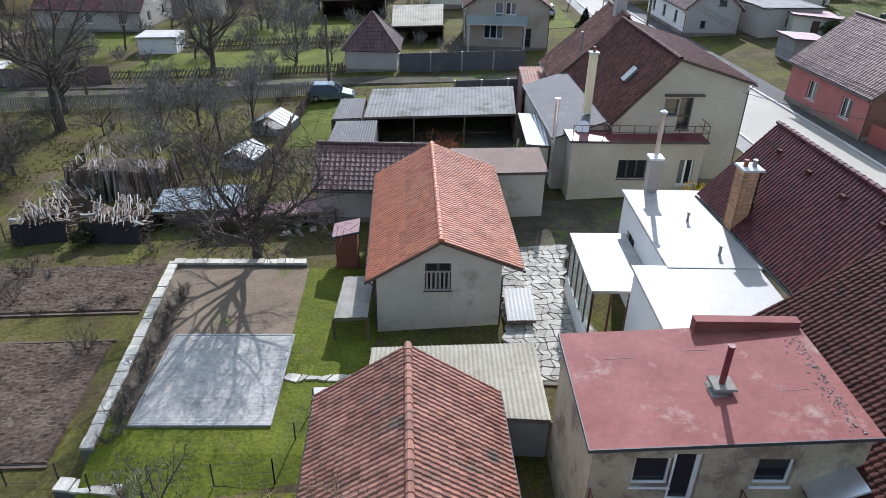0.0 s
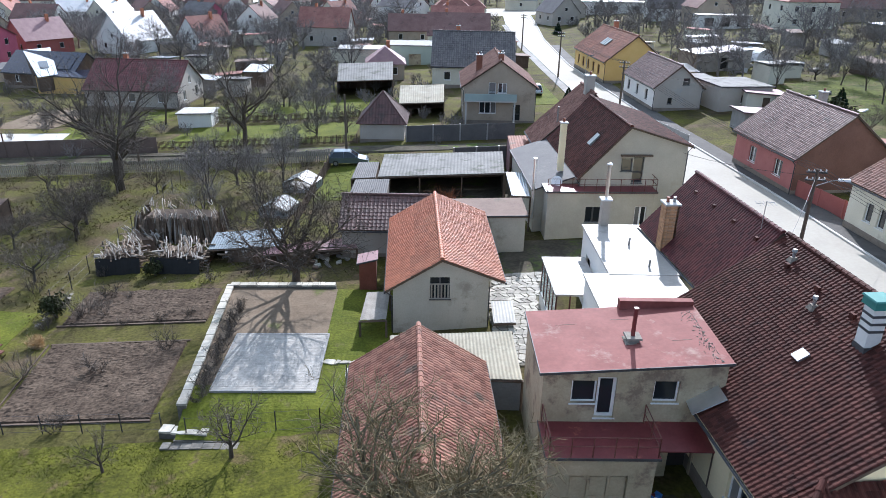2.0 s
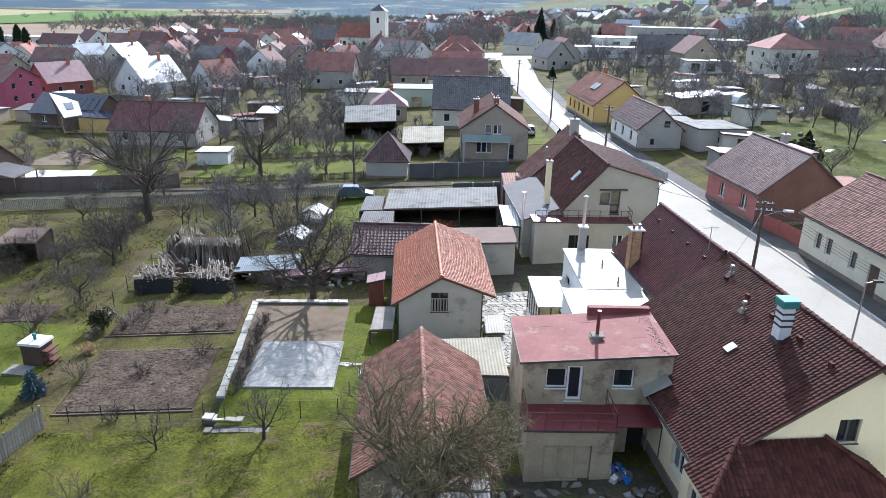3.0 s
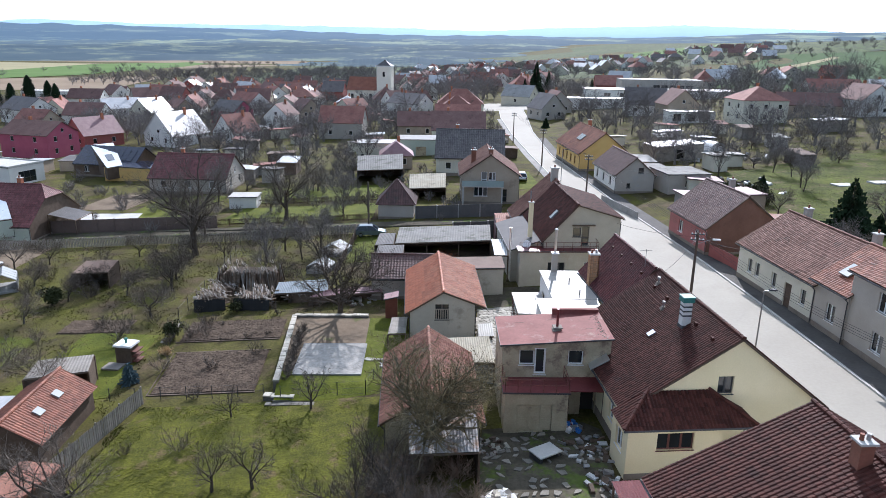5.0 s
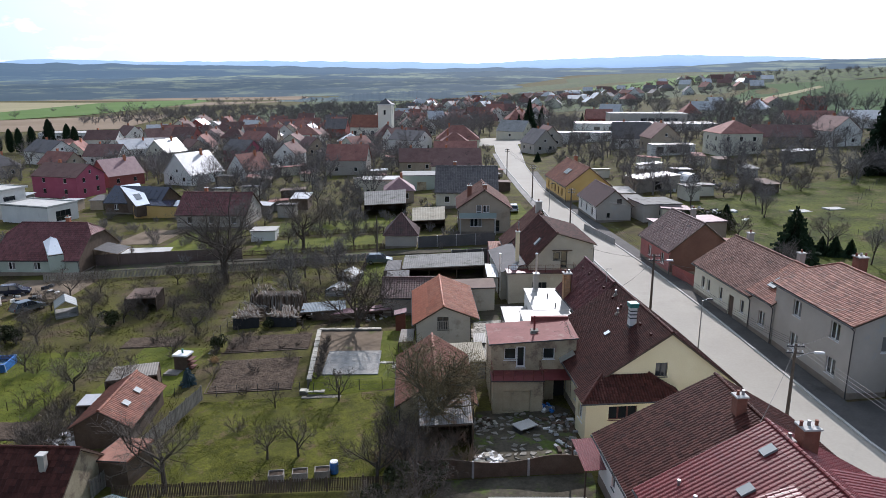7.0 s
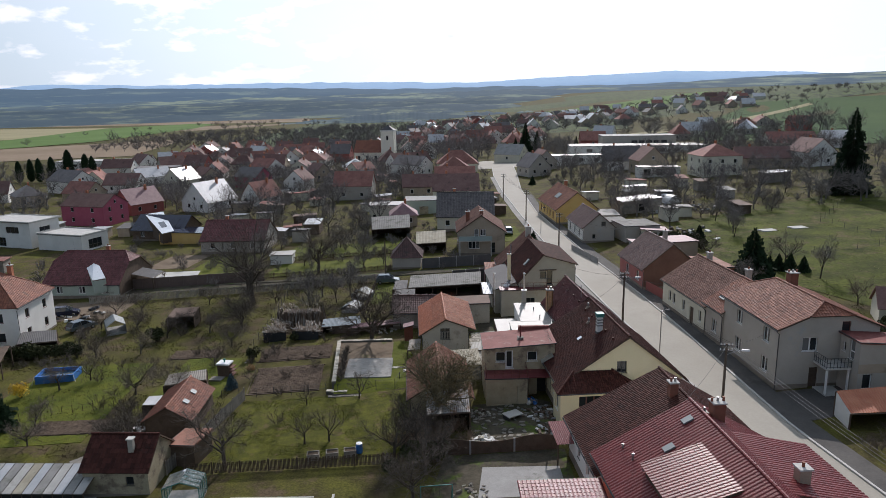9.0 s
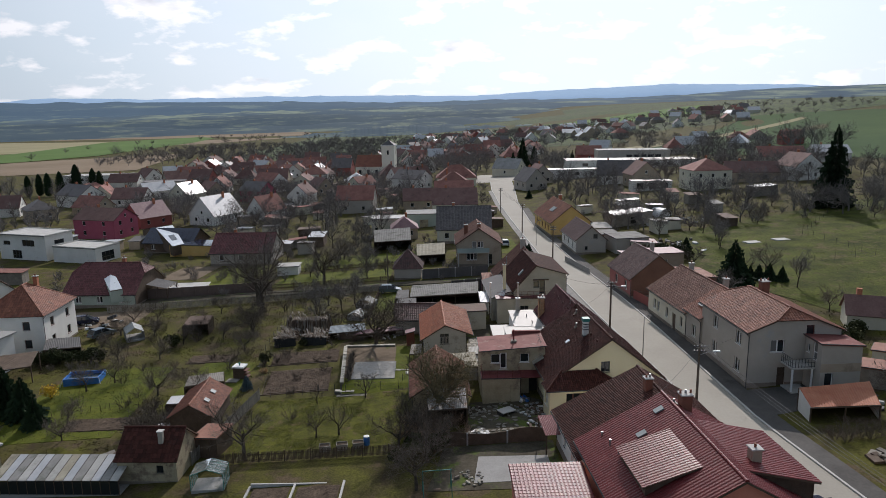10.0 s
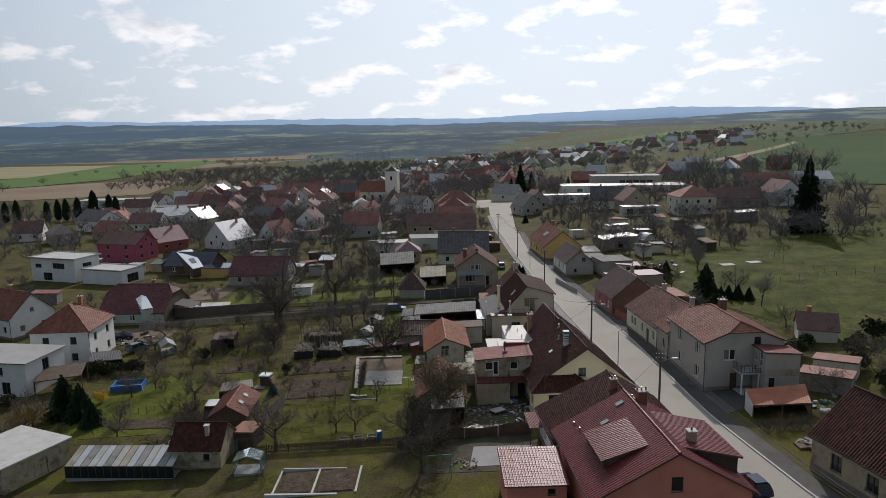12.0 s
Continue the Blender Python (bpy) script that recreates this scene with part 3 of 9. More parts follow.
def ridge_caps(g, a, b, r=0.13, step=0.38):
    """A line of half-round ridge tiles, each a little proud of the next."""
    a, b = Vector(a), Vector(b)
    d = b - a
    n = max(1, round(d.length / step))
    d /= n
    w = d.normalized().cross(Vector((0, 0, 1))).normalized()
    up = w.cross(d.normalized())
    for k in range(n):
        p, q = a + d * k, a + d * (k + 1.12)
        ring = []
        for base, rr in ((p, r * 1.12), (q, r * 0.94)):
            ring.append([base + w * math.cos(t) * rr + up * (math.sin(t) * rr - 0.02) for t in (i * math.pi / 5 for i in range(6))])
        i = len(g.v)
        g.v += [tuple(x) for x in ring[0] + ring[1]]
        for s in range(5):
            g.f.append((i + s, i + s + 1, i + 7 + s, i + 6 + s))
            g.m.append(0)
        g.f.append(tuple(i + 5 - s for s in range(6)))
        g.m.append(0)


def wall_panel(g, m, outline, holes, depth=0.2):
    """A wall seen from outside: outline in (along, up), rectangular holes (u0, z0, u1, z1), reveals going in. m puts it in place, outside = -y."""
    loops = [[Vector((x, z, 0)) for x, z in outline]]
    for u0, z0, u1, z1 in holes:
        loops.append([Vector((u0, z0, 0)), Vector((u1, z0, 0)), Vector((u1, z1, 0)), Vector((u0, z1, 0))])
    flat = [p for lp in loops for p in lp]
    tri = tessellate_polygon(loops)
    fixed = []
    for t in tri:
        a, b, c = (flat[i] for i in t)
        fixed.append(t if (b - a).cross(c - a).z > 0 else (t[0], t[2], t[1]))
    g.tris([m @ Vector((p.x, 0, p.y)) for p in flat], fixed)
    for u0, z0, u1, z1 in holes:
        c = [(u0, z0), (u1, z0), (u1, z1), (u0, z1)]
        for i in range(4):
            (xa, za), (xb, zb) = c[i], c[(i + 1) % 4]
            g.face(m @ Vector((xa, 0, za)), m @ Vector((xb, 0, zb)), m @ Vector((xb, depth, zb)), m @ Vector((xa, depth, za)))


def window(parent, m, u0, z0, u1, z1, style="w2", depth=0.13):
    """A window unit in its opening: frame, panes, sill. style: w/d/b white, dark, brown frame, then the number of casements;
    door, gate, hole and bars are other fillings."""
    w, h = u1 - u0, z1 - z0
    f = Geo()
    mm = m @ Matrix.Translation((u0, depth, z0))
    colour = {"w": "white_paint", "d": "metal_dark", "b": "rail_brown"}.get(style[0], "white_paint")
    if style == "gate":
        k = max(2, round(w / 0.9))
        gate = part("garage_door", Geo().box((0.01, 0.05, 0.0), (w - 0.01, 0.09, h), mm), "plaster_worn", parent, "weathered grey panelled double door")
        for i in range(k):
            f = Geo()
            f.box((w * i / k + 0.02, 0, 0.02), (w * (i + 1) / k - 0.02, 0.05, h - 0.02), mm)
            f.box((w * i / k + 0.12, -0.025, 0.15), (w * (i + 1) / k - 0.12, 0, h * 0.45), mm)
            f.box((w * i / k + 0.12, -0.025, h * 0.52), (w * (i + 1) / k - 0.12, 0, h - 0.15), mm)
            part("door_leaf", f, "plaster_worn", gate)
        return gate
    if style == "door":
        f.box((0, 0, 0), (w, 0.05, h), mm)
        for a, b in ((0.12, 0.45), (0.55, 0.9)):
            f.box((w * 0.18, -0.02, h * a), (w * 0.82, 0, h * b), mm)
        f.box((w * 0.84, -0.06, h * 0.48), (w * 0.93, -0.02, h * 0.51), mm)
        return part("door", f, "wood_dark", parent, "panelled wooden house door")
    if style == "hole":
        # near-black panel stands in for the darkness of the unlit inside
        f.box((0, 0.5, 0), (w, 0.55, h), mm)
        return part("opening", f, "interior", parent)
    n = int(style[1]) if len(style) > 1 and style[1].isdigit() else 1
    t = 0.07
    if style.endswith("f"):
        f.box((0, 0, 0), (w, 0.05, h), mm)
        f.k = 1
        f.box((0.09, -0.02, 0.09), (w - 0.09, 0.02, h - 0.09), mm)
        return part("window", f, [colour, "pane"], parent)
    if style.endswith("g"):
        t = 0.13
    f.box((0, 0, 0), (w, 0.07, t), mm)
    f.box((0, 0, h - t), (w, 0.07, h), mm)
    f.box((0, 0, t), (t, 0.07, h - t), mm)
    f.box((w - t, 0, t), (w, 0.07, h - t), mm)
    for i in range(1, n):
        f.box((w * i / n - 0.06, -0.01, t), (w * i / n + 0.06, 0.07, h - t), mm)
    if h > 1.9:
        f.box((t, 0, h * 0.38), (w - t, 0.07, h * 0.38 + 0.1), mm)
    win = part("window", f, colour, parent)
    for i in range(n):
        p = Geo()
        p.box((w * i / n + 0.05, 0.035, 0.05), (w * (i + 1) / n - 0.05, 0.045, h - 0.05), mm)
        part("pane", p, "pane_curtain" if (i + int(u0 * 7)) % 3 == 0 and style[0] == "w" else "pane", win)
    if z0 > 0.4:
        s = Geo()
        s.box((-0.06, -depth - 0.05, -0.05), (w + 0.06, 0.0, -0.003), mm)
        part("sill", s, colour, win)
    if "x" in style:
        b = Geo()
        for i in range(6):
            b.box((w * (i + 0.5) / 6 - 0.045, -0.05, 0.0), (w * (i + 0.5) / 6 + 0.045, -0.02, h * 0.68), mm)
        b.box((0, -0.02, h * 0.62), (w, 0.0, h * 0.68), mm)
        part("wooden_bars", b, "wood_grey", win)
    return win


def chimney(parent, x, y, z0, z1, s=0.55, mat="brick_raw", cap="concrete", pots=2, courses=False):
    """A chimney stack with a capping slab and pots; courses of bricks stand a few millimetres proud where it is seen close."""
    g = Geo()
    if courses:
        g.k = 0
        g.box((x - s / 2 + 0.012, y - s / 2 + 0.012, z0), (x + s / 2 - 0.012, y + s / 2 - 0.012, z1))
        stack = part("chimney_shaft", g, "mortar", parent, "pale orange brick chimney stack")
        brick = Geo().box((-0.12, -0.055, -0.0325), (0.12, 0.055, 0.0325)).mesh("brick", "brick_pale")
        nz = int((z1 - z0) / 0.078)
        for k in range(nz):
            z = z0 + 0.04 + k * 0.078
            for side in range(4):
                for j in range(3):
                    o = -s / 2 + 0.12 + j * 0.25 + (0.0 if (k + side) % 2 else 0.0)
                    p = [(o, -s / 2 + 0.055, 0), (s / 2 - 0.055, o, 90), (-o, s / 2 - 0.055, 0), (-s / 2 + 0.055, -o, 90)][side]
                    part("brick", brick, None, stack, m=pose(x + p[0], y + p[1], z, 0, 0, p[2]))
    else:
        g.box((x - s / 2, y - s / 2, z0), (x + s / 2, y + s / 2, z1))
        stack = part("chimney_shaft", g, mat, parent)
    if pots < 0:
        return stack
    c = Geo()
    c.box((x - s / 2 - 0.09, y - s / 2 - 0.09, z1), (x + s / 2 + 0.09, y + s / 2 + 0.09, z1 + 0.09), taper=0.015)
    part("cap", c, cap, stack)
    for i in range(pots):
        px = x + (i - (pots - 1) / 2) * s * 0.5
        p = Geo()
        lathe(p, ((0.1, z1 + 0.08), (0.085, z1 + 0.3), (0.11, z1 + 0.34), (0.1, z1 + 0.38)), 8, Matrix.Translation((px, y, 0)))
        part("flue", p, "tile_terracotta" if i % 2 == 0 else "metal_grey", stack)
    return stack


FOOT = []


def gable_house(label, x, y, yaw, W, L, he, hr, wall="plaster_grey", roof="tile_brown", windows=(), z=None, he_r=None, rx=0.0, ov=(0.35, 0.35, 0.25, 0.25),
                hips=(0, 0), inset=(0, 0), tile=(0.3, 0.36), low=True, plinth=0.5, gutter=True, name="house", group="", wall_ends=None, category="house", caps=True, sink=1.2, plain=False, single_tiles=False):
    """A house with a pitched roof. Its ridge runs along local y; W is the span, L the length, he/he_r eave heights left and right at the walls.
    hips: how much of each gable (front, back) is hipped; inset: how far the ridge stops short there."""
    z = gz(x, y) if z is None else z
    he_r = he if he_r is None else he_r
    FOOT.append((x, y, math.hypot(W, L) / 2 * 0.95))
    h = thing(name, pose(x, y, z, 0, 0, yaw), label, category, group)
    ovl, ovr, ovf, ovb = ov
    ends = [hr - hips[0] * (hr - max(he, he_r)), hr - hips[1] * (hr - max(he, he_r))]
    xl, xr = -W / 2, W / 2
    sl, sr = (hr - he) / (rx - xl), (hr - he_r) / (xr - rx)
    mats = {"F": pose(0, -L / 2, 0), "B": pose(0, L / 2, 0, 0, 0, 180), "L": pose(xl, 0, 0, 0, 0, -90), "R": pose(xr, 0, 0, 0, 0, 90)}
    g = Geo()
    for side in "FBLR":
        if not plain:
            g = Geo()
        holes = [(u - w / 2, s, u + w / 2, s + hh) for sd, u, s, w, hh, st in windows if sd == side]
        if side in "FB":
            e = ends[0 if side == "F" else 1]
            hl, hrr = (he, he_r) if side == "F" else (he_r, he)
            r0 = rx if side == "F" else -rx
            a, b = (sl, sr) if side == "F" else (sr, sl)
            if e > max(he, he_r) + 0.02:
                top = [(r0, hr)] if e >= hr - 1e-6 else [(r0 + (hr - e) / b, e), (r0 - (hr - e) / a, e)]
            else:
                top = []
            wall_panel(g, mats[side], [(-W / 2, -sink), (W / 2, -sink), (W / 2, hrr - 0.02), *[(p, q - 0.03) for p, q in top], (-W / 2, hl - 0.02)], holes)
        else:
            wall_panel(g, mats[side], [(-L / 2, -sink), (L / 2, -sink), (L / 2, (he if side == "L" else he_r)), (-L / 2, (he if side == "L" else he_r))], holes)
        if not plain or side == "R":
            part("wall", g, (wall_ends or wall) if side in "FB" else wall, h)
        for sd, u, s, ww, hh, st in windows:
            if sd == side:
                window(h, mats[side], u - ww / 2, s, u + ww / 2, s + hh, st)
    if plinth:
        g = Geo()
        for side, ln in (("F", W), ("B", W), ("L", L), ("R", L)):
            doors = sorted((u - w / 2, u + w / 2) for sd, u, s, w, hh, st in windows if sd == side and s < plinth)
            cut = -ln / 2 - 0.025
            for d0, d1 in doors + [(ln / 2 + 0.025, 0)]:
                if d0 - cut > 0.05:
                    g.box((cut, -0.025, -sink), (d0, 0.0, plinth), mats[side])
                cut = d1
        part("plinth", g, "plinth", h)
    slab, tiles = Geo(), Geo()
    loose, spans = ([] if single_tiles else None), []
    lf, lb = -L / 2 - ovf, L / 2 + ovb
    nrm = lambda s: math.sqrt(1 + s * s)
    # left plane: eave runs from back to front as seen from outside
    for sgn, s, ex, e_h, o in ((-1, sl, xl - ovl, he - ovl * sl, 0), (1, sr, xr + ovr, he_r - ovr * sr, 1)):
        run = abs(rx - ex)
        V = run * nrm(s)
        if sgn < 0:
            a, u = Vector((ex, lb, e_h + 0.13)), Vector((0, -1, 0))
            v = Vector((1, 0, s)).normalized()
            first, last, ef, el = inset[1], inset[0], ends[1], ends[0]
        else:
            a, u = Vector((ex, lf, e_h + 0.13)), Vector((0, 1, 0))
            v = Vector((-1, 0, s)).normalized()
            first, last, ef, el = inset[0], inset[1], ends[0], ends[1]
        T = lb - lf
        def edge(i, e, ln):
            if e >= hr - 1e-6:
                return [(0, i), (V, i)]
            vb = max(0.0, (e - e_h) / s * nrm(s) - 0.02) if e > max(he, he_r) + 0.02 else 0.0
            return [(vb, i), (V, i + ln)] if vb == 0 else [(0, i), (vb, i), (V, i + ln)]
        left = edge(0, ef, first)
        right = [(q, T - p) for q, p in edge(0, el, last)]
        roof_plane(slab, tiles, a, u, v, left, right, tile[0], tile[1], low=low, loose=loose)
        spans.append(V / max(1, round(V / tile[1])) if tile[0] else 0)
    for e, ins, yy, d in ((ends[0], inset[0], lf, 1), (ends[1], inset[1], lb, -1)):
        if e < hr - 1e-6:
            if e > max(he, he_r) + 0.02:
                xa, xb, zz = rx - (hr - e) / sl, rx + (hr - e) / sr, e + 0.13
            else:
                xa, xb, zz = xl - ovl, xr + ovr, he - ovl * sl + 0.13
            p, q, top = Vector((xa, yy, zz)), Vector((xb, yy, zz)), Vector((rx, yy + d * ins, hr + 0.13))
            if d < 0:
                p, q = q, p
            u = (q - p).normalized()
            foot = p + u * (top - p).dot(u)
            v = (top - foot).normalized()
            V, c = (top - foot).length, (top - p).dot(u)
            roof_plane(slab, tiles, p, u, v, [(0, 0), (V, c)], [(0, (q - p).length), (V, c)], tile[0], tile[1], low=low)
    rf = part("roof", slab, roof if not tile[0] else "wood_dark", h)
    if tile[0]:
        tagged(part("tiles", tiles, roof, rf), kind="stuff")
    if loose:
        # the tiles of the slope that is passed nearest, each a piece of its own on one shared mesh
        prof, pw, g = (PROFILE_LOW if low else PROFILE), tile[0], Geo()
        for s, hh in prof:
            g.v.append((s * pw, 0.0, 0.0))
        for s, hh in prof:
            g.v.append((s * pw, 0.0, 0.035 + 0.045 * hh))
        for s, hh in prof:
            g.v.append((s * pw, spans[0] + 0.03, 0.008 + 0.045 * hh))
        c = len(prof)
        for s in range(c - 1):
            g.f += [(s, s + 1, c + s + 1, c + s), (c + s, c + s + 1, 2 * c + s + 1, 2 * c + s)]
            g.m += [0, 0]
        shared = g.mesh("tile", roof)
        rnd = random.Random(5)
        for m in loose:
            part("tile", shared, None, rf, m=m @ Matrix.Translation((0, 0, rnd.uniform(-0.004, 0.004))) @ Matrix.Rotation(rnd.gauss(0, 0.006), 4, "Z"))
    if caps:
        g = Geo()
        top = hr + 0.17
        yf, yb = lf + (inset[0] if hips[0] else 0), lb - (inset[1] if hips[1] else 0)
        ridge_caps(g, (rx, yf, top), (rx, yb, top))
        for e, ins, yy, d in ((ends[0], inset[0], lf, 1), (ends[1], inset[1], lb, -1)):
            if e < hr - 1e-6:
                if e > max(he, he_r) + 0.02:
                    xa, xb, zz = rx - (hr - e) / sl, rx + (hr - e) / sr, e + 0.15
                else:
                    xa, xb, zz = xl - ovl, xr + ovr, he - ovl * sl + 0.15
                for xx in (xa, xb):
                    ridge_caps(g, (xx, yy, zz), (rx, yy + d * ins, top), 0.11)
        part("ridge_tiles", g, roof, rf)
    if gutter:
        for ex, e_h in ((xl - ovl - 0.06, he - ovl * sl), (xr + ovr + 0.06, he_r - ovr * sr)):
            g = Geo()
            g.tube([(ex, lf, e_h + 0.02), (ex, lb, e_h + 0.0)], (0.065, 0.065), 6)
            gt = part("gutter", g, "metal_dark", h)
            d = Geo()
            wx = xl - 0.06 if ex < 0 else xr + 0.06
            d.tube([(ex, lf + 0.3, e_h), (wx, lf + 0.3, e_h - 0.35), (wx, lf + 0.3, -0.3)], (0.045, 0.045, 0.045), 6)
            part("downpipe", d, "metal_dark", gt)
    return h


def flat_house(label, x, y, yaw, W, L, H, wall="plaster_grey", roof="felt_brown", windows=(), z=None, fall=0.0, ov=0.15, thick=0.18, name="outbuilding", category="outbuilding", group="", parapet=0.0, sink=1.2, edge="metal_dark"):
    """A building with a flat or slightly falling roof slab (fall: rise to the right)."""
    z = gz(x, y) if z is None else z
    FOOT.append((x, y, math.hypot(W, L) / 2 * 0.95))
    h = thing(name, pose(x, y, z, 0, 0, yaw), label, category, group)
    mats = {"F": (pose(0, -L / 2, 0), W), "B": (pose(0, L / 2, 0, 0, 0, 180), W), "L": (pose(-W / 2, 0, 0, 0, 0, -90), L), "R": (pose(W / 2, 0, 0, 0, 0, 90), L)}
    for side in "FBLR":
        g = Geo()
        m, ln = mats[side]
        ha, hb = {"F": (H, H + fall), "B": (H + fall, H), "L": (H, H), "R": (H + fall, H + fall)}[side]
        wall_panel(g, m, [(-ln / 2, -sink), (ln / 2, -sink), (ln / 2, hb), (-ln / 2, ha)], [(u - w / 2, s, u + w / 2, s + hh) for sd, u, s, w, hh, st in windows if sd == side])
        part("wall", g, wall, h)
        for sd, u, s, ww, hh, st in windows:
            if sd == side:
                window(h, m, u - ww / 2, s, u + ww / 2, s + hh, st)
    g = Geo()
    a, b = W / 2 + ov, L / 2 + ov
    s = fall / W
    slope = lambda px: H + s * (px + W / 2)
    p = [Vector((-a, -b, slope(-a))), Vector((a, -b, slope(a))), Vector((a, b, slope(a))), Vector((-a, b, slope(-a)))]
    g.prism([q + Vector((0, 0, thick)) for q in p], (0, 0, -thick))
    if parapet:
        for lo, hi in (((-a, -b, 0), (a, -b + 0.2, 0)), ((-a, b - 0.2, 0), (a, b, 0)), ((-a, -b + 0.2, 0), (-a + 0.2, b - 0.2, 0)), ((a - 0.2, -b + 0.2, 0), (a, b - 0.2, 0))):
            g.box((lo[0], lo[1], H + thick), (hi[0], hi[1], H + thick + parapet))
    rf = part("roof", g, roof, h)
    e = Geo()
    e.box((-a - 0.03, -b - 0.03, slope(-a) + thick - 0.1), (-a, b + 0.03, slope(-a) + thick + 0.015))
    e.prism([Vector((-a, -b - 0.03, slope(-a) + thick - 0.1)), Vector((a, -b - 0.03, slope(a) + thick - 0.1)), Vector((a, -b - 0.03, slope(a) + thick + 0.012)), Vector((-a, -b - 0.03, slope(-a) + thick + 0.012))], (0, 0.03, 0))
    part("roof_edge", e, edge, rf)
    return h


def corrugated_sheet(g, a, b, c, d, pitch=0.18, depth=0.03):
    """A corrugated sheet over the quad a, b (lower edge), c, d (upper edge): waves run from lower to upper edge."""
    a, b, c, d = (Vector(p) for p in (a, b, c, d))
    n = (b - a).cross(d - a).normalized()
    k = max(2, int((b - a).length / pitch) * 2)
    i0 = len(g.v)
    for off in (0.0, -0.012):
        for i in range(k + 1):
            t = i / k
            w = n * ((depth if i % 2 else 0.0) + off)
            g.v += [tuple(a.lerp(b, t) + w), tuple(d.lerp(c, t) + w)]
    top = 2 * (k + 1)
    for i in range(k):
        p = i0 + 2 * i
        g.f.append((p, p + 2, p + 3, p + 1))
        g.f.append((p + top, p + top + 1, p + top + 3, p + top + 2))
        g.m += [g.k, g.k]
    for i in range(k):
        p = i0 + 2 * i
        g.f.append((p + 2, p, p + top, p + top + 2))
        g.m.append(g.k)
    return g


def shelter(label, pts, h_front, h_back, roof="corrugated", posts=True, wall=None, name="shelter", category="shelter", pitch=0.18, post_mat="wood_dark", front=None):
    """A lean-to or carport. pts: ground corners front-left, front-right, back-right, back-left; posts carry a corrugated roof."""
    x0, y0 = pts[0]
    z = gz(x0, y0)
    h = thing(name, pose(x0, y0, z), label, category)
    loc = [Vector((x - x0, y - y0, gz(x, y) - z)) for x, y in pts]
    g = Geo()
    top = [loc[0] + Vector((0, 0, h_front)), loc[1] + Vector((0, 0, h_front)), loc[2] + Vector((0, 0, h_back)), loc[3] + Vector((0, 0, h_back))]
    lv = (top[0].z + top[1].z) / 2, (top[2].z + top[3].z) / 2
    corrugated_sheet(g, *top, pitch=pitch)
    part("roof", g, roof, h)
    for p, q in ((0, 1), (3, 2)):
        part("beam", Geo().tube([top[p] - Vector((0, 0, 0.1)), top[q] - Vector((0, 0, 0.1))], (0.07, 0.07), 4), post_mat, h)
    if posts:
        for p, q, n in ((0, 1, max(1, int((loc[1] - loc[0]).length / 3))), (3, 2, max(1, int((loc[2] - loc[3]).length / 3)))):
            for k in range(n + 1):
                t = k / n
                f, tp = loc[p].lerp(loc[q], t), top[p].lerp(top[q], t)
                c = Geo()
                c.box((f.x - 0.06, f.y - 0.06, f.z - 0.4), (f.x + 0.06, f.y + 0.06, tp.z - 0.06))
                part("post", c, post_mat, h)
    if front:
        c = Geo()
        c.prism([loc[0] - Vector((0, 0, 0.4)), loc[1] - Vector((0, 0, 0.4)), top[1] - Vector((0, 0, 0.08)), top[0] - Vector((0, 0, 0.08))], (0, 0.12, 0))
        part("front_wall", c, front, h)
    if wall:
        for p, q in ((1, 2), (2, 3), (3, 0)):
            c = Geo()
            dd = (loc[q] - loc[p]).normalized().cross(Vector((0, 0, 1))) * -0.06
            c.prism([loc[p] - Vector((0, 0, 0.4)), loc[q] - Vector((0, 0, 0.4)), top[q] - Vector((0, 0, 0.06)), top[p] - Vector((0, 0, 0.06))], dd)
            part("side_wall", c, wall, h)
    return h


# ---- ground, road ----
def land_sheet():
    """One sheet from under the camera to the horizon, finer near by."""
    g = Geo()
    xs = [-4600, -3000, -1800, -1100, -700, -450, -300, -220] + list(range(-160, 181, 10)) + [230, 300, 420, 600, 900, 1500, 2600, 4600]
    ys = [-400, -250, -160] + list(range(-120, 301, 10)) + [340, 400, 480, 600, 760, 960, 1250, 1700, 2400, 3400, 4700]
    for yy in ys:
        for xx in xs:
            g.v.append((xx, yy, gz(xx, yy)))
    for j in range(len(ys) - 1):
        for i in range(len(xs) - 1):
            a = j * len(xs) + i
            g.f.append((a, a + 1, a + len(xs) + 1, a + len(xs)))
            g.m.append(0)
    return tagged(part("ground", g, "grass"), "rough spring grass with dry brown patches", "ground", kind="structure")


land_sheet()

ROAD_L = ((33.0, -60), (29.4, -25), (28.2, -14), (27.2, -4), (26.0, 8.0), (24.7, 22.5), (23.2, 40), (22.0, 58), (21.0, 72), (19.3, 122), (18.4, 163), (18.6, 203), (20.0, 230))
ROAD_R = ((40.0, -60), (35.0, -25), (33.0, -15), (31.6, -4.4), (30.7, 2.5), (30.4, 9.5), (30.1, 18), (29.6, 31.5), (28.7, 47), (26.4, 72), (23.4, 122), (24.2, 163), (27.0, 203), (28.4, 230))


def edge_at(edge, yy):
    return lerp_knots(yy, [(b, a) for a, b in edge])


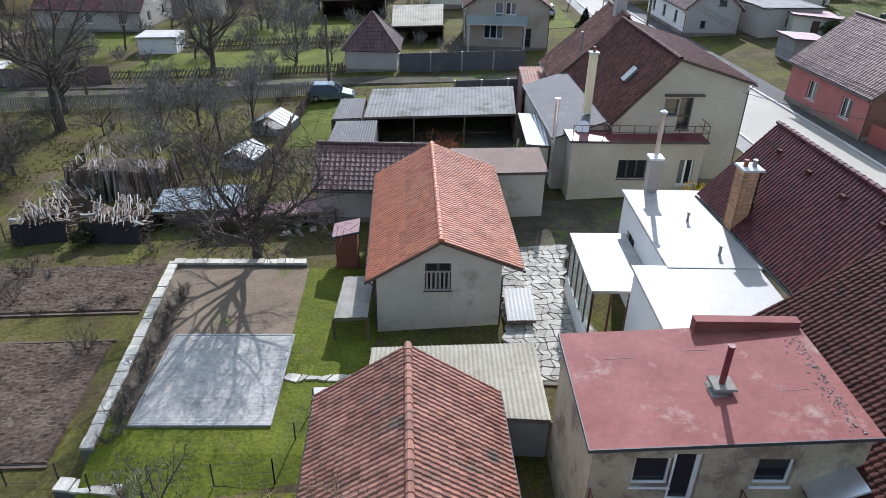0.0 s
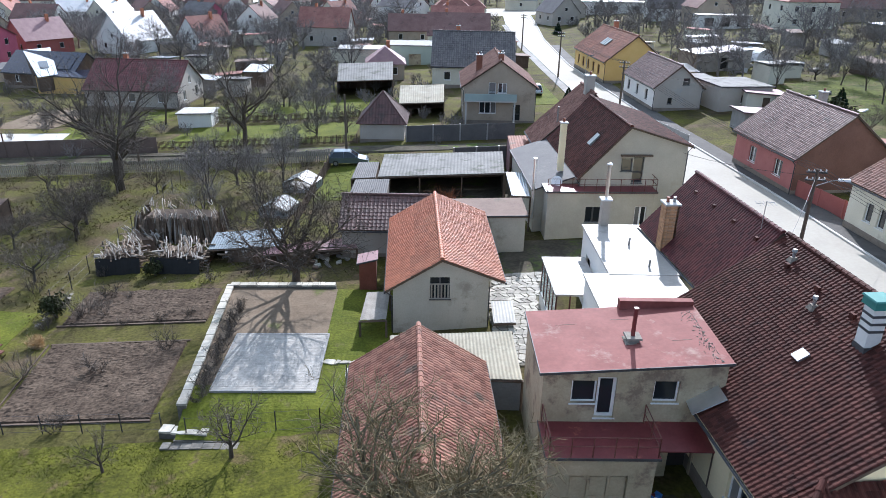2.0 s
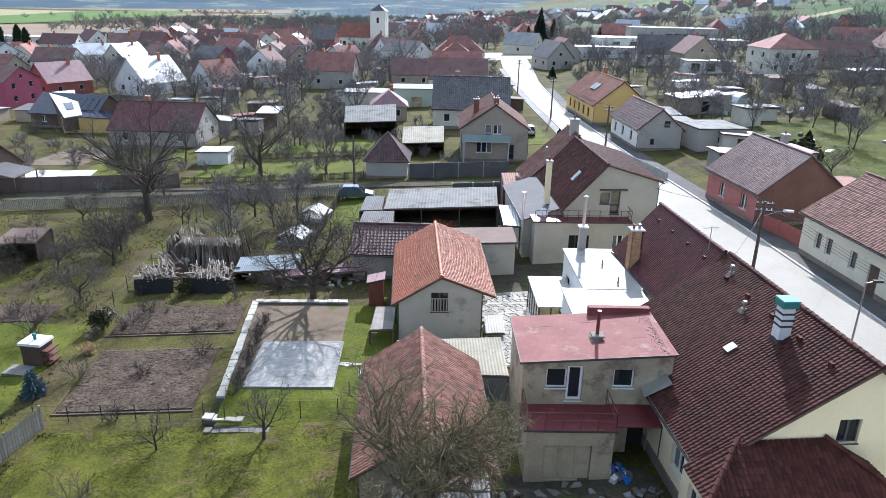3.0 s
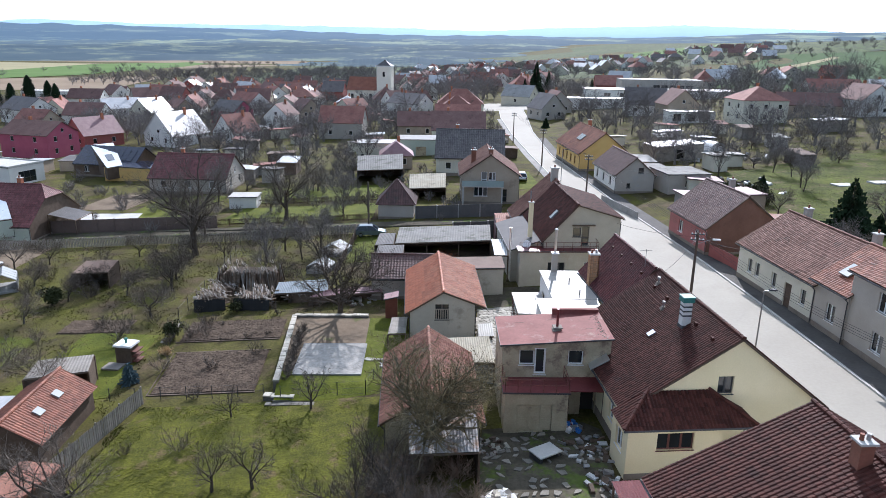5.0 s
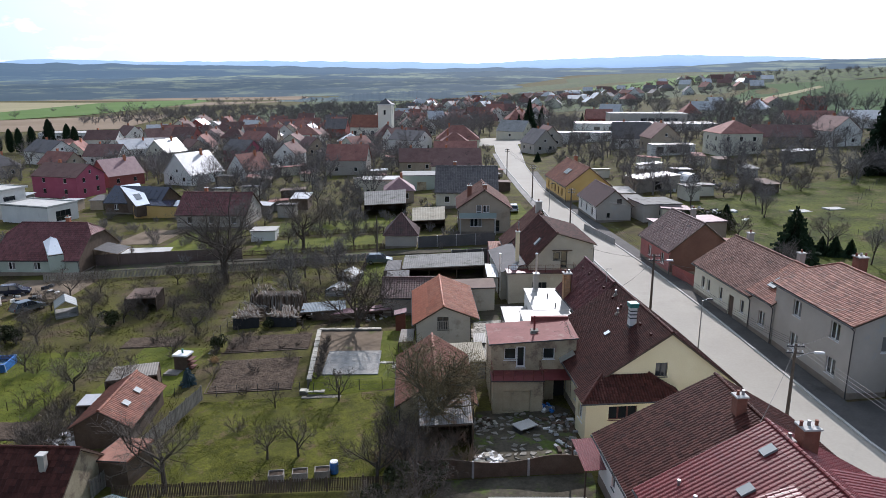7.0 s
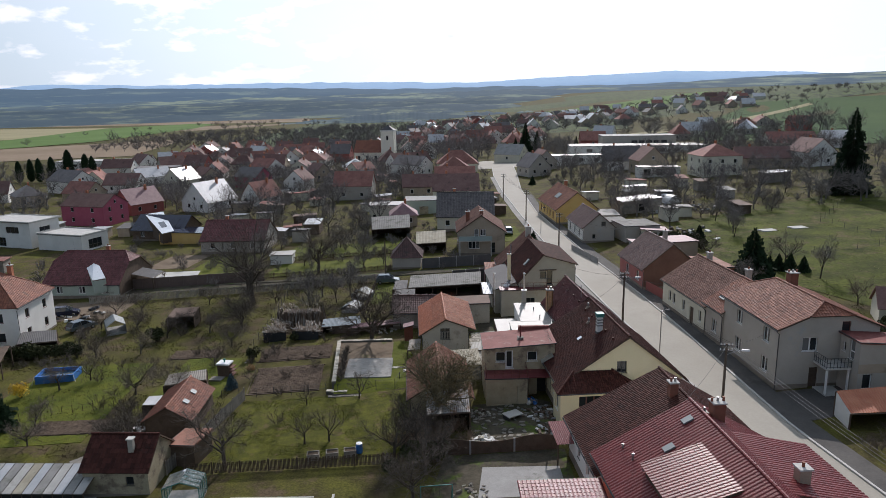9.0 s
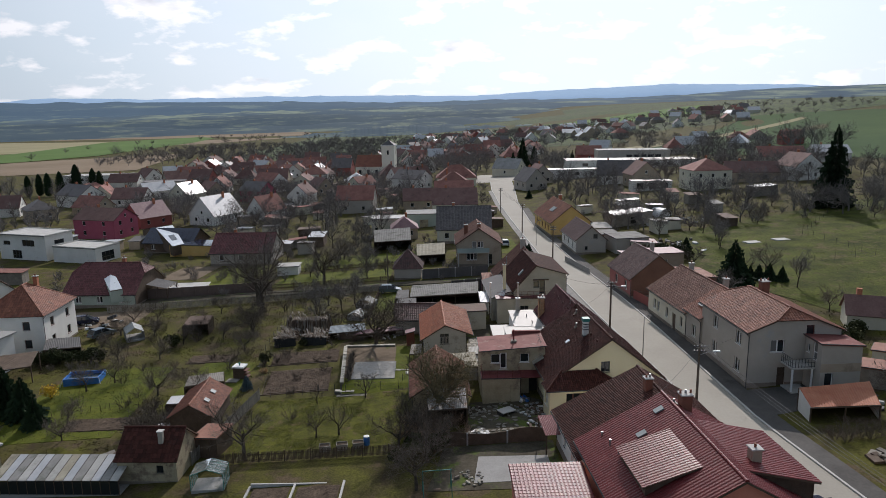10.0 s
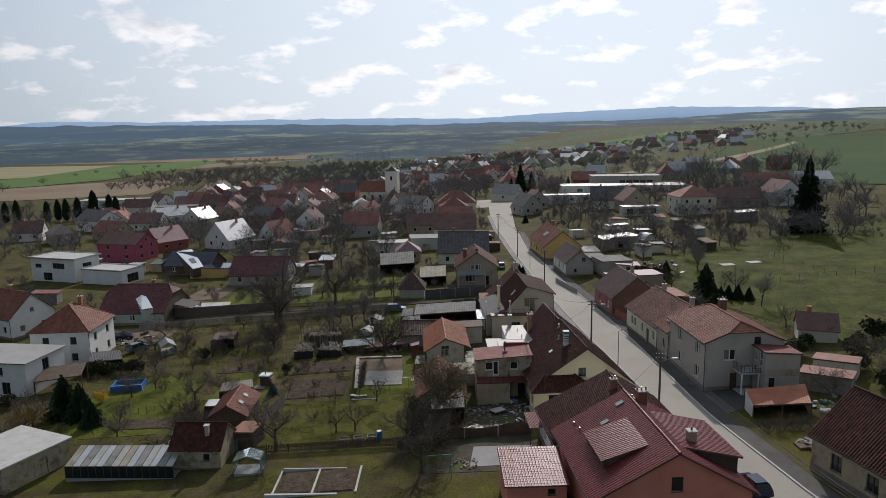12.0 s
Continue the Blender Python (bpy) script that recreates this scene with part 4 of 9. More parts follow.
def strip(name, left, right, y0, y1, mat, lift, thick, label, category, step=3.0):
    """A paved strip between two curves of y, with real edges."""
    g = Geo()
    n = int((y1 - y0) / step)
    rows = []
    for k in range(n + 1):
        yy = y0 + (y1 - y0) * k / n
        a, b = left(yy), right(yy)
        rows.append((Vector((a, yy, gz(a, yy) + lift)), Vector((b, yy, gz(b, yy) + lift))))
    d = Vector((0, 0, -thick))
    for (a, b), (c, e) in zip(rows, rows[1:]):
        g.face(a, b, e, c)
        g.face(a + d, a, c, c + d)
        g.face(b, b + d, e + d, e)
    return tagged(part(name, g, mat), label, category, kind="structure")


strip("road", lambda q: edge_at(ROAD_L, q), lambda q: edge_at(ROAD_R, q), -60, 230, "road", 0.05, 0.3, "pale sunlit concrete village road with fine cracks", "road")
strip("pavement", lambda q: edge_at(ROAD_R, q) + 0.25, lambda q: edge_at(ROAD_R, q) + 2.1, -60, 150, "asphalt", 0.16, 0.4, "dark asphalt footway beside the road", "pavement")
strip("kerb", lambda q: edge_at(ROAD_R, q), lambda q: edge_at(ROAD_R, q) + 0.2, -60, 230, "concrete", 0.18, 0.4, "pale concrete kerb along the road", "kerb")
strip("kerb", lambda q: edge_at(ROAD_L, q) - 0.2, lambda q: edge_at(ROAD_L, q), -60, 230, "concrete", 0.14, 0.4, "pale concrete kerb along the road", "kerb")
strip("verge", lambda q: edge_at(ROAD_L, q) - 1.5, lambda q: edge_at(ROAD_L, q) - 0.25, -60, 200, "pavement", 0.06, 0.4, "narrow paved verge along the road", "verge")
# the square by the church, where the road ends
draped("square", [(14, 228), (30, 228), (34, 250), (18, 262), (4, 250)], "road", 0.06, label="pale paved village square", category="square")

# ---- fields, far land ----
def field(label, a, b, c, d, mat, n=26, lift=0.35):
    """A field between four corners, laid over the swells of the ground."""
    g = Geo()
    for j in range(n + 1):
        for i in range(n + 1):
            u, v = i / n, j / n
            x = (a[0] * (1 - u) + b[0] * u) * (1 - v) + (d[0] * (1 - u) + c[0] * u) * v
            y = (a[1] * (1 - u) + b[1] * u) * (1 - v) + (d[1] * (1 - u) + c[1] * u) * v
            g.v.append((x, y, gz(x, y) + lift))
    for j in range(n):
        for i in range(n):
            k = j * (n + 1) + i
            g.f.append((k, k + 1, k + n + 2, k + n + 1))
            g.m.append(0)
    return tagged(part("field", g, mat, smooth=True), label, "field", kind="structure")


field("bare brown ploughed field", (-430, 320), (-203, 400), (-245, 615), (-354, 518), "field_brown", lift=0.3)
field("bright green winter wheat field", (-500, 400), (-354, 520), (-327, 601), (-457, 686), "field_green", lift=0.5)
field("bright green winter wheat field", (-457, 686), (-327, 601), (-356, 940), (-534, 1064), "field_green", lift=0.5)
field("bright green winter wheat field", (-534, 1064), (-356, 940), (-400, 1180), (-455, 1254), "field_green", lift=0.5)
field("pale grassy stubble field", (-620, 560), (-458, 688), (-536, 1066), (-760, 1138), "field_straw", lift=0.4)
field("bare brown ploughed field", (-960, 1130), (-330, 850), (-220, 1157), (-325, 1590), "field_brown", lift=0.25)
field("bare brown ploughed field", (-980, 1160), (-600, 1100), (-325, 1590), (-861, 1807), "field_brown", lift=0.1)
field("wide green meadows behind the village", (-170, 470), (130, 430), (330, 1500), (-260, 1900), "field_meadow", lift=0.2)
field("wide green meadows on the far slope", (130, 560), (900, 560), (1300, 1900), (330, 1900), "field_meadow", lift=0.15)
field("sloping green field of young cereal", (104, 325), (186, 210), (470, 420), (290, 610), "field_dark")
field("sloping green field of young cereal", (190, 206), (420, 110), (900, 380), (480, 430), "field_dark")
field("green field on the far slope", (470, 430), (900, 390), (1000, 700), (520, 660), "field_green")
field("pale grass track across the slope", (118, 350), (300, 520), (304, 536), (110, 366), "field_straw", lift=0.6)
field("green field on the far slope", (160, 830), (330, 800), (420, 1080), (150, 1080), "field_green")


def hill(name, dist, profile, mat, label, rough, depth=500):
    """A far wooded ridge: (angle to the right in degrees, height in metres) along an arc."""
    g = Geo()
    a0, a1 = profile[0][0], profile[-1][0]
    n = 260
    for k in range(n + 1):
        a = a0 + (a1 - a0) * k / n
        t = lerp_knots(a, profile)
        t += rough * (noise.noise((a * 0.55, dist * 0.01, 0)) + 0.5 * noise.noise((a * 2.3, dist * 0.01, 3)) + 0.35 * noise.noise((a * 9.0, dist * 0.01, 7)))
        s, c = math.sin(radians(a)), math.cos(radians(a))
        for dd, zz in ((-depth, -20.0), (-depth * 0.35, t * 0.55), (0, t), (depth * 0.5, -20.0)):
            g.v.append(((dist + dd) * s, -60 + (dist + dd) * c, zz))
    for k in range(n):
        for j in range(3):
            p = k * 4 + j
            g.f.append((p, p + 4, p + 5, p + 1))
            g.m.append(0)
    return tagged(part(name, g, mat, smooth=True), label, "hills", kind="structure")


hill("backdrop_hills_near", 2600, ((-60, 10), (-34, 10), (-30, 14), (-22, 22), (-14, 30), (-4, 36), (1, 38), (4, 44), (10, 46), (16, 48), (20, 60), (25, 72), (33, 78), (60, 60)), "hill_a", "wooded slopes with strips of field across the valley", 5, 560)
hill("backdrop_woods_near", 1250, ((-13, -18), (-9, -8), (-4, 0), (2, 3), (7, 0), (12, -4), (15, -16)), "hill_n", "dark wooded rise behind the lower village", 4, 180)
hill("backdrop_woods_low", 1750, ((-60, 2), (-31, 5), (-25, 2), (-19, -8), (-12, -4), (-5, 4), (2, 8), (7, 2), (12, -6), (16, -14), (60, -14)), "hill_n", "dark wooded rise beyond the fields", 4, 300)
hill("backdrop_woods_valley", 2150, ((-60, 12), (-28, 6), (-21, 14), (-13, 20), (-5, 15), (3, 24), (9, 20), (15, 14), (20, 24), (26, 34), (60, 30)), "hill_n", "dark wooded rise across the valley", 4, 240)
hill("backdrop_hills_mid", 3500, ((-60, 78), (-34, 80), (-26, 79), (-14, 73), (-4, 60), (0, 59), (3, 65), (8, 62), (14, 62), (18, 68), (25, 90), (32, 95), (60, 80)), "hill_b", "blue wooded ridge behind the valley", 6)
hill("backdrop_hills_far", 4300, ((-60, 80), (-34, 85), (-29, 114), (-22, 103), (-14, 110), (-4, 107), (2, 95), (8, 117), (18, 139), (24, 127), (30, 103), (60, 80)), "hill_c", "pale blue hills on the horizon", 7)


# ---- houses round the gardens ----
def win_row(side, us, z, w, h, style="w2"):
    return [(side, u, z, w, h, style) for u in us]


garden_house = gable_house("small grey rendered outbuilding with orange clay tile roof", -0.08, 31.5, 2.8, 5.5, 11.2, 2.8, 4.5, "plaster_grey", "tile_orange",
                           [("F", -0.05, 2.05, 1.15, 1.4, "d2x"), ("R", 1.0, 0.0, 0.95, 2.0, "door"), ("L", -2.0, 1.1, 0.8, 0.7, "d1")],
                           z=1.3, he_r=3.45, rx=0.05, ov=(0.4, 0.9, 0.22, 0.22), tile=(0.22, 0.33), low=False, plinth=0.0, name="outbuilding", category="outbuilding", single_tiles=True)

tool_shed = gable_house("rendered shed with dark brown tile roof", -3.7, 39.6, 90, 5.4, 6.6, 2.3, 3.75, "plaster_dove", "tile_darkbrown", [("L", 0.8, 0.9, 0.7, 0.7, "d1")],
                        z=1.05, tile=(0.3, 0.36), name="shed", category="shed", plinth=0.3)
flat_house("low grey shed with brown felt roof", 3.6, 38.6, 1, 5.2, 3.6, 2.75, "plaster_grey", "felt_brown", [("F", -1.6, 1.0, 0.6, 0.6, "d1")], z=1.5, fall=0.15, name="shed", category="shed")

# grey house with the red terrace
terrace_house = gable_house("grey rendered two-storey house with brown tile roof", 14.2, 46.2, 3.5, 7.9, 11.4, 4.3, 7.95, "plaster_house", "tile_brown",
                            [("F", -0.55, 4.65, 0.85, 1.0, "d1"), ("F", 0.35, 3.75, 0.8, 2.0, "d1"), ("R", -2.5, 4.2, 1.1, 1.2, "w2"), ("R", 2.5, 4.2, 1.1, 1.2, "w2"), ("R", 0, 1.2, 1.1, 1.2, "w2")],
                            z=2.2, he_r=6.6, rx=-0.6, ov=(0.25, 0.3, 0.25, 0.25), tile=(0.3, 0.36))
side_wing = flat_house("single-storey side wing with grey sheet roof", 8.55, 46.3, 3.5, 3.2, 11.0, 3.25, "plaster_house", "sheet_grey", [("L", 0, 1.2, 1.0, 1.0, "w2")], z=2.0, fall=1.05, ov=0.25, thick=0.1, name="side_wing", category="house wing")
terrace = flat_house("ground-floor extension carrying a dark red terrace", 12.0, 40.0, 2.0, 8.0, 1.7, 3.5, "plaster_house", "sheet_darkred",
                     [("F", -0.2, 1.15, 1.75, 1.25, "d3"), ("F", 3.1, 0.75, 0.9, 1.7, "w2")], z=2.05, ov=0.18, thick=0.14, name="terrace_extension", category="extension")


def railing(parent, pts, h=0.95, mat="rail_brown", gap=0.9, bars=2):
    """A light metal railing along local points: posts and rails, each a part."""
    for p, q in zip(pts, pts[1:]):
        p, q = Vector(p), Vector(q)
        n = max(1, round((q - p).length / gap))
        for k in range(n + 1):
            g = Geo()
            b = p.lerp(q, k / n)
            g.box((b.x - 0.02, b.y - 0.02, b.z), (b.x + 0.02, b.y + 0.02, b.z + h))
            part("post", g, mat, parent)
        for k in range(bars):
            g = Geo()
            zz = Vector((0, 0, h * (1 - k * 0.45)))
            g.tube([p + zz, q + zz], (0.022, 0.022), 5)
            part("rail", g, mat, parent)


railing(terrace, [(-4.05, -0.95, 3.64), (4.05, -0.95, 3.64), (4.05, 0.8, 3.64)])
chimney(terrace_house, -5.0, -3.3, 4.0, 7.75, 0.44, "plaster_yellow", "concrete", 1)
g = Geo()
g.box((-1.1, -5.95, 5.85), (1.3, -5.2, 5.95))
part("awning", g, "wood_dark", terrace_house)
for sx, sy, sz in ((-2.3, -2.6, 6.25),):
    g = Geo()
    m = Matrix.Translation((sx, sy, sz)) @ Matrix.Rotation(radians(-47), 4, "Y")
    g.box((-0.55, -0.35, 0.0), (0.55, 0.35, 0.16), m)
    part("skylight", g, "pane_milky", terrace_house)
pipe = Geo()
lathe(pipe, ((0.11, 0), (0.11, 4.6), (0.16, 4.65), (0.16, 4.75)), 10, Matrix.Translation((-1.75, -5.7, 1.0)))
part("flue_pipe", pipe, "metal_bright", side_wing)

# white flat-roofed annex behind the long house
annex_front = flat_house("white-roofed annex with flat membrane roof", 10.1, 20.7, 1.0, 4.7, 4.6, 4.45, "plaster_white", "roof_white", [("L", 0.4, 2.2, 0.5, 1.2, "d1"), ("L", 1.5, 0, 0.9, 2.0, "door")], z=1.9, ov=0.1, thick=0.16, edge="concrete", name="annex", category="annex")
annex_back = flat_house("white-roofed annex with flat membrane roof", 10.75, 26.55, 1.0, 3.5, 7.0, 4.42, "plaster_white", "roof_white", [("L", -1.6, 1.9, 1.2, 1.3, "d2"), ("L", 1.6, 1.9, 1.2, 1.3, "d2")], z=1.95, ov=0.1, thick=0.16, edge="concrete", name="annex", category="annex")
chimney(annex_back, -0.55, 3.6, 4.3, 6.2, 0.5, "plaster_dove", "white_paint", 0)
g = Geo()
lathe(g, ((0.11, 6.2), (0.11, 8.3), (0.17, 8.33), (0.17, 8.42), (0.05, 8.5)), 10, Matrix.Translation((-0.55, 3.6, 0)))
part("flue_pipe", g, "metal_bright", annex_back, "rusty bright metal flue")
for vx, vy in ((0.2, 0.4), (0.5, -2.6)):
    g = Geo()
    lathe(g, ((0.06, 4.5), (0.06, 4.95), (0.09, 4.97), (0.09, 5.02)), 8, Matrix.Translation((vx, vy, 0)))
    part("vent", g, "metal_grey", annex_back)
brick_stack = thing("brick_chimney", pose(12.75, 26.3, 6.3, 0, 0, 4), "tall pale orange brick chimney with two flues", "chimney")
chimney(brick_stack, 0, 0, -0.4, 3.0, 0.74, courses=True)
g = Geo()
g.box((-0.48, -0.48, -0.5), (0.48, 0.48, 0.25), taper=0.08)
part("flashing", g, "metal_grey", brick_stack)

porch = thing("glazed_porch", pose(7.65, 26.1, 1.75, 0, 0, 1), "glazed timber porch with white flat roof", "porch")
g = Geo().box((-1.35, -2.5, 3.1), (1.25, 2.5, 3.22))
part("roof", g, "membrane_white", porch)
for k in range(6):
    for xx in (-1.25,):
        g = Geo().box((xx - 0.04, -2.4 + k * 0.95 - 0.04, -0.3), (xx + 0.04, -2.4 + k * 0.95 + 0.04, 3.1))
        part("post", g, "rail_brown", porch)
for k in range(4):
    g = Geo().box((-1.25 + k * 0.75 - 0.04, -2.44, -0.3), (-1.25 + k * 0.75 + 0.04, -2.36, 3.1))
    part("post", g, "rail_brown", porch)
for k in range(5):
    g = Geo().box((-1.26, -2.36 + k * 0.95 + 0.02, 1.0), (-1.24, -2.36 + (k + 1) * 0.95 - 0.06, 2.9))
    part("pane", g, "glass_clear", porch)
g = Geo().box((-1.3, -2.45, -0.3), (-1.2, 2.45, 0.95))
part("parapet", g, "plaster_white", porch)

# two-storey flat-roofed house with worn walls
worn_house = flat_house("two-storey house with worn ochre plaster and red flat roof", 7.75, 15.45, 0.6, 7.2, 4.7, 5.12, "plaster_worn", "sheet_red",
                        [("F", -1.95, 3.75, 1.0, 1.05, "w1"), ("F", -1.06, 3.06, 0.78, 1.9, "w1g"), ("F", 1.3, 3.8, 1.0, 1.0, "w1"), ("F", 2.3, 0, 1.0, 1.9, "hole")], z=1.75, fall=0.5, ov=0.14, thick=0.1, name="house", category="house")
g = Geo().box((0.4, 2.2, 5.4), (3.7, 2.55, 5.95))
part("upstand", g, "sheet_red", worn_house)
g = Geo()
g.box((0.06, -0.66, 5.3), (0.56, -0.18, 5.66), taper=0.04)
g.box((-0.02, -0.74, 5.66), (0.64, -0.1, 5.73), taper=0.02)
g.box((-0.1, -0.82, 5.4), (0.72, -0.02, 5.5), taper=0.08)
vent_box = part("vent_box", g, "stone_dark", worn_house, "dark weathered vent box on the roof")
g = Geo()
lathe(g, ((0.09, 5.6), (0.09, 6.95), (0.11, 6.96), (0.11, 7.0)), 10, Matrix.Translation((0.3, -0.42, 0)))
part("flue_pipe", g, "sheet_darkred", vent_box)
roof_at = lambda px_: 5.228 + 0.0695 * (px_ + 3.6)
for a, b in (((-2.6, 1.1), (-1.7, 1.12)), ((-0.2, 1.35), (0.6, 1.33)), ((1.9, -0.6), (2.7, -0.58))):
    g = Geo()
    za, zb = roof_at(a[0]), roof_at(b[0])
    g.prism([Vector((a[0], a[1], za)), Vector((b[0], b[1], zb)), Vector((b[0], b[1] + 0.018, zb)), Vector((a[0], a[1] + 0.018, za))], (0, 0, -0.02))
    part("seam", g, "plinth", worn_house)
debris = thing("roof_debris", pose(10.6, 15.2, 7.3), "crumbs of mortar and leaves on the red roof", "debris", kind="stuff")
g = Geo()
rr_ = random.Random(44)
for k in range(160):
    dx_, dy_ = 0.55 - abs(rr_.gauss(0, 0.22)), rr_.uniform(-2.1, 2.1)
    zz_ = 1.75 + roof_at(10.6 + dx_ - 7.75) - 7.3
    q_ = rr_.uniform(0.008, 0.028)
    g.box((dx_ - q_, dy_ - q_, zz_ - 0.01), (dx_ + q_, dy_ + q_, zz_ + q_), taper=q_ * 0.4)
part("crumbs", g, "stone_dark", debris)
garage = flat_house("lean garage with worn plaster under a rusty red balcony", 6.3, 12.0, 0.6, 4.1, 2.0, 2.8, "plaster_worn", "sheet_darkred", [("F", -0.1, 0.05, 2.3, 1.95, "gate")], z=1.7, ov=0.12, thick=0.1, name="garage", category="garage")
railing(garage, [(-2.05, 1.0, 2.9), (-2.05, -1.05, 2.9), (2.05, -1.05, 2.9), (2.05, 1.0, 2.9)], 0.9)
canopy = thing("canopy", pose(9.6, 12.55, 1.7), "rusty red sheet canopy over the yard door", "canopy")
g = Geo().prism([Vector((-1.2, -0.9, 2.65)), Vector((1.3, -0.9, 2.65)), Vector((1.3, 0.55, 2.95)), Vector((-1.2, 0.55, 2.95))], (0, 0, -0.06))
part("roof", g, "sheet_darkred", canopy)
for xx in (-1.1, 1.2):
    g = Geo().box((xx - 0.05, -0.85, -0.3), (xx + 0.05, -0.75, 2.6))
    part("post", g, "wood_dark", canopy)
tin = thing("metal_awning", pose(9.93, 12.38, 5.55), "bright sheet-metal awning resting on the tiled eave", "awning")
part("sheet", Geo().prism([Vector((0, 0, 0)), Vector((1.21, -0.09, 0.79)), Vector((1.15, 0.75, 0.85)), Vector((-0.01, 0.75, 0.1))], (0, 0, -0.03)), "metal_bright", tin)
part("edge", Geo().tube([(0, 0, -0.02), (1.21, -0.09, 0.77)], (0.025, 0.025), 5), "metal_grey", tin)

# long house with the yellow gable
long_house = gable_house("long yellow house with dark red-brown tile roof", 16.44, 14.02, 5.0, 11.7, 12.4, 3.6, 7.75, "plaster_yellow", "tile_brown",
                         [("F", -0.1, 4.25, 0.95, 1.15, "d2"), ("L", 3.7, 1.15, 1.3, 1.2, "w2"), ("R", -3.5, 1.2, 1.1, 1.4, "w2"), ("R", 0.5, 1.2, 1.1, 1.4, "w2"), ("R", 4.5, 1.2, 1.1, 1.4, "w2")],
                         z=2.1, he_r=3.5, rx=0.45, ov=(0.5, 0.5, 0.3, 0.05), tile=(0.2, 0.25), low=False)
rear_wing = gable_house("rear wing with newer wine-brown tile roof", 16.75, 24.95, 5.0, 8.2, 9.3, 4.5, 7.82, "plaster_yellow", "tile_wine",
                        [("R", -2.0, 1.2, 1.1, 1.4, "w2"), ("R", 2.0, 1.2, 1.1, 1.4, "w2")], z=2.1, he_r=3.6, rx=-1.1, ov=(0.05, 0.5, 0.0, 0.3), tile=(0.2, 0.25), low=False, name="house_wing", category="house wing")
CX, CY = -1.05, -1.95
stack_ = chimney(long_house, CX, CY, 6.2, 8.5, 0.56, "plaster_white", "plastic_green", -1)
for dz in (7.55, 7.85, 8.15):
    part("band", Geo().box((CX - 0.295, CY - 0.295, dz), (CX + 0.295, CY + 0.295, dz + 0.1)), "metal_dark", stack_)
g = Geo()
g.box((CX - 0.37, CY - 0.37, 8.5), (CX + 0.37, CY + 0.37, 8.8), taper=0.02)
g.box((CX - 0.41, CY - 0.41, 8.8), (CX + 0.41, CY + 0.41, 8.86), taper=0.03)
part("cowl", g, "plastic_green", stack_, "teal sheet-metal chimney cowl")
part("flashing", Geo().box((CX - 0.36, CY - 0.38, 6.2), (CX + 0.36, CY + 0.38, 6.95), taper=0.06), "metal_dark", stack_)
for sx, sy in ((-2.7, -0.95),):
    g = Geo()
    m = Matrix.Translation((sx, sy, 7.75 - (0.45 - sx) * 0.659 + 0.2)) @ Matrix.Rotation(radians(-33), 4, "Y")
    g.box((-0.26, -0.24, 0.0), (0.26, 0.24, 0.1), m)
    part("skylight", g, "metal_bright", long_house)
for sx, sy in ((-0.3, 4.4), (-1.2, 1.1)):
    g = Geo()
    zz = 7.75 - (0.45 - sx) * 0.659
    lathe(g, ((0.07, zz), (0.07, zz + 0.55), (0.13, zz + 0.57), (0.1, zz + 0.68)), 8, Matrix.Translation((sx, sy, 0)))
    part("roof_vent", g, "metal_grey", long_house)
    part("flashing", Geo().box((sx - 0.22, sy - 0.2, zz + 0.08), (sx + 0.22, sy + 0.2, zz + 0.3), taper=0.1), "plinth", long_house)
for owner, y0, n, x0, z0 in ((long_house, -5.2, 5, -0.75, 7.15), (rear_wing, -3.8, 4, -1.85, 7.15)):
    for k in range(n):
        yy = y0 + k * 2.3
        g = Geo().box((x0, yy, z0), (x0 + 0.14, yy + 0.26, z0 + 0.24))
        part("snow_guard", g, "tile_brown", owner)

porch_wing = thing("porch_wing", pose(14.3, 6.9, 1.95, 0, 0, 5.2), "yellow front wing with hipped dark brown tile roof", "house wing")
for side, m, ln, holes, st in (("F", pose(-0.875, -1.0, 0), 5.55, [(-1.03, 1.85, 1.15, 2.95)], "b3"), ("L", pose(-3.65, 0.3, 0, 0, 0, -90), 2.6, [(-0.6, 1.3, 0.5, 2.6)], "w2"), ("R", pose(1.9, 0.0, 0, 0, 0, 90), 2.0, [], "")):
    g = Geo()
    wall_panel(g, m, [(-ln / 2, -1.5), (ln / 2, -1.5), (ln / 2, 3.5), (-ln / 2, 3.5)], holes)
    part("wall", g, "plaster_yellow", porch_wing)
    for hh in holes:
        window(porch_wing, m, *hh, st)
part("plinth", Geo().box((-3.68, -1.03, -1.5), (1.92, -1.0, 0.4)), "plinth", porch_wing)
slab, tl = Geo(), Geo()
RISE = 1.3
for a, u, v, left, right in (((-4.05, -1.42, 3.45), (1, 0, 0), (0, 2.07, RISE), [(0, 0), (1, 2.0)], [(0, 7.85), (1, 5.7)]),
                             ((-4.05, 0.9, 3.45), (0, -1, 0), (2.0, 0, RISE), [(0, 0), (1, 0.25)], [(0, 2.32), (1, 0.25)]),
                             ((3.8, -1.42, 3.45), (0, 1, 0), (-2.15, 0, RISE), [(0, 0), (1, 2.07)], [(0, 2.3), (1, 2.07)])):
    v = Vector(v)
    roof_plane(slab, tl, Vector(a), Vector(u), v.normalized(), [(q * v.length, p) for q, p in left], [(q * v.length, p) for q, p in right], 0.22, 0.27)
rf = part("roof", slab, "wood_dark", porch_wing)
tagged(part("tiles", tl, "tile_brown", rf), kind="stuff")
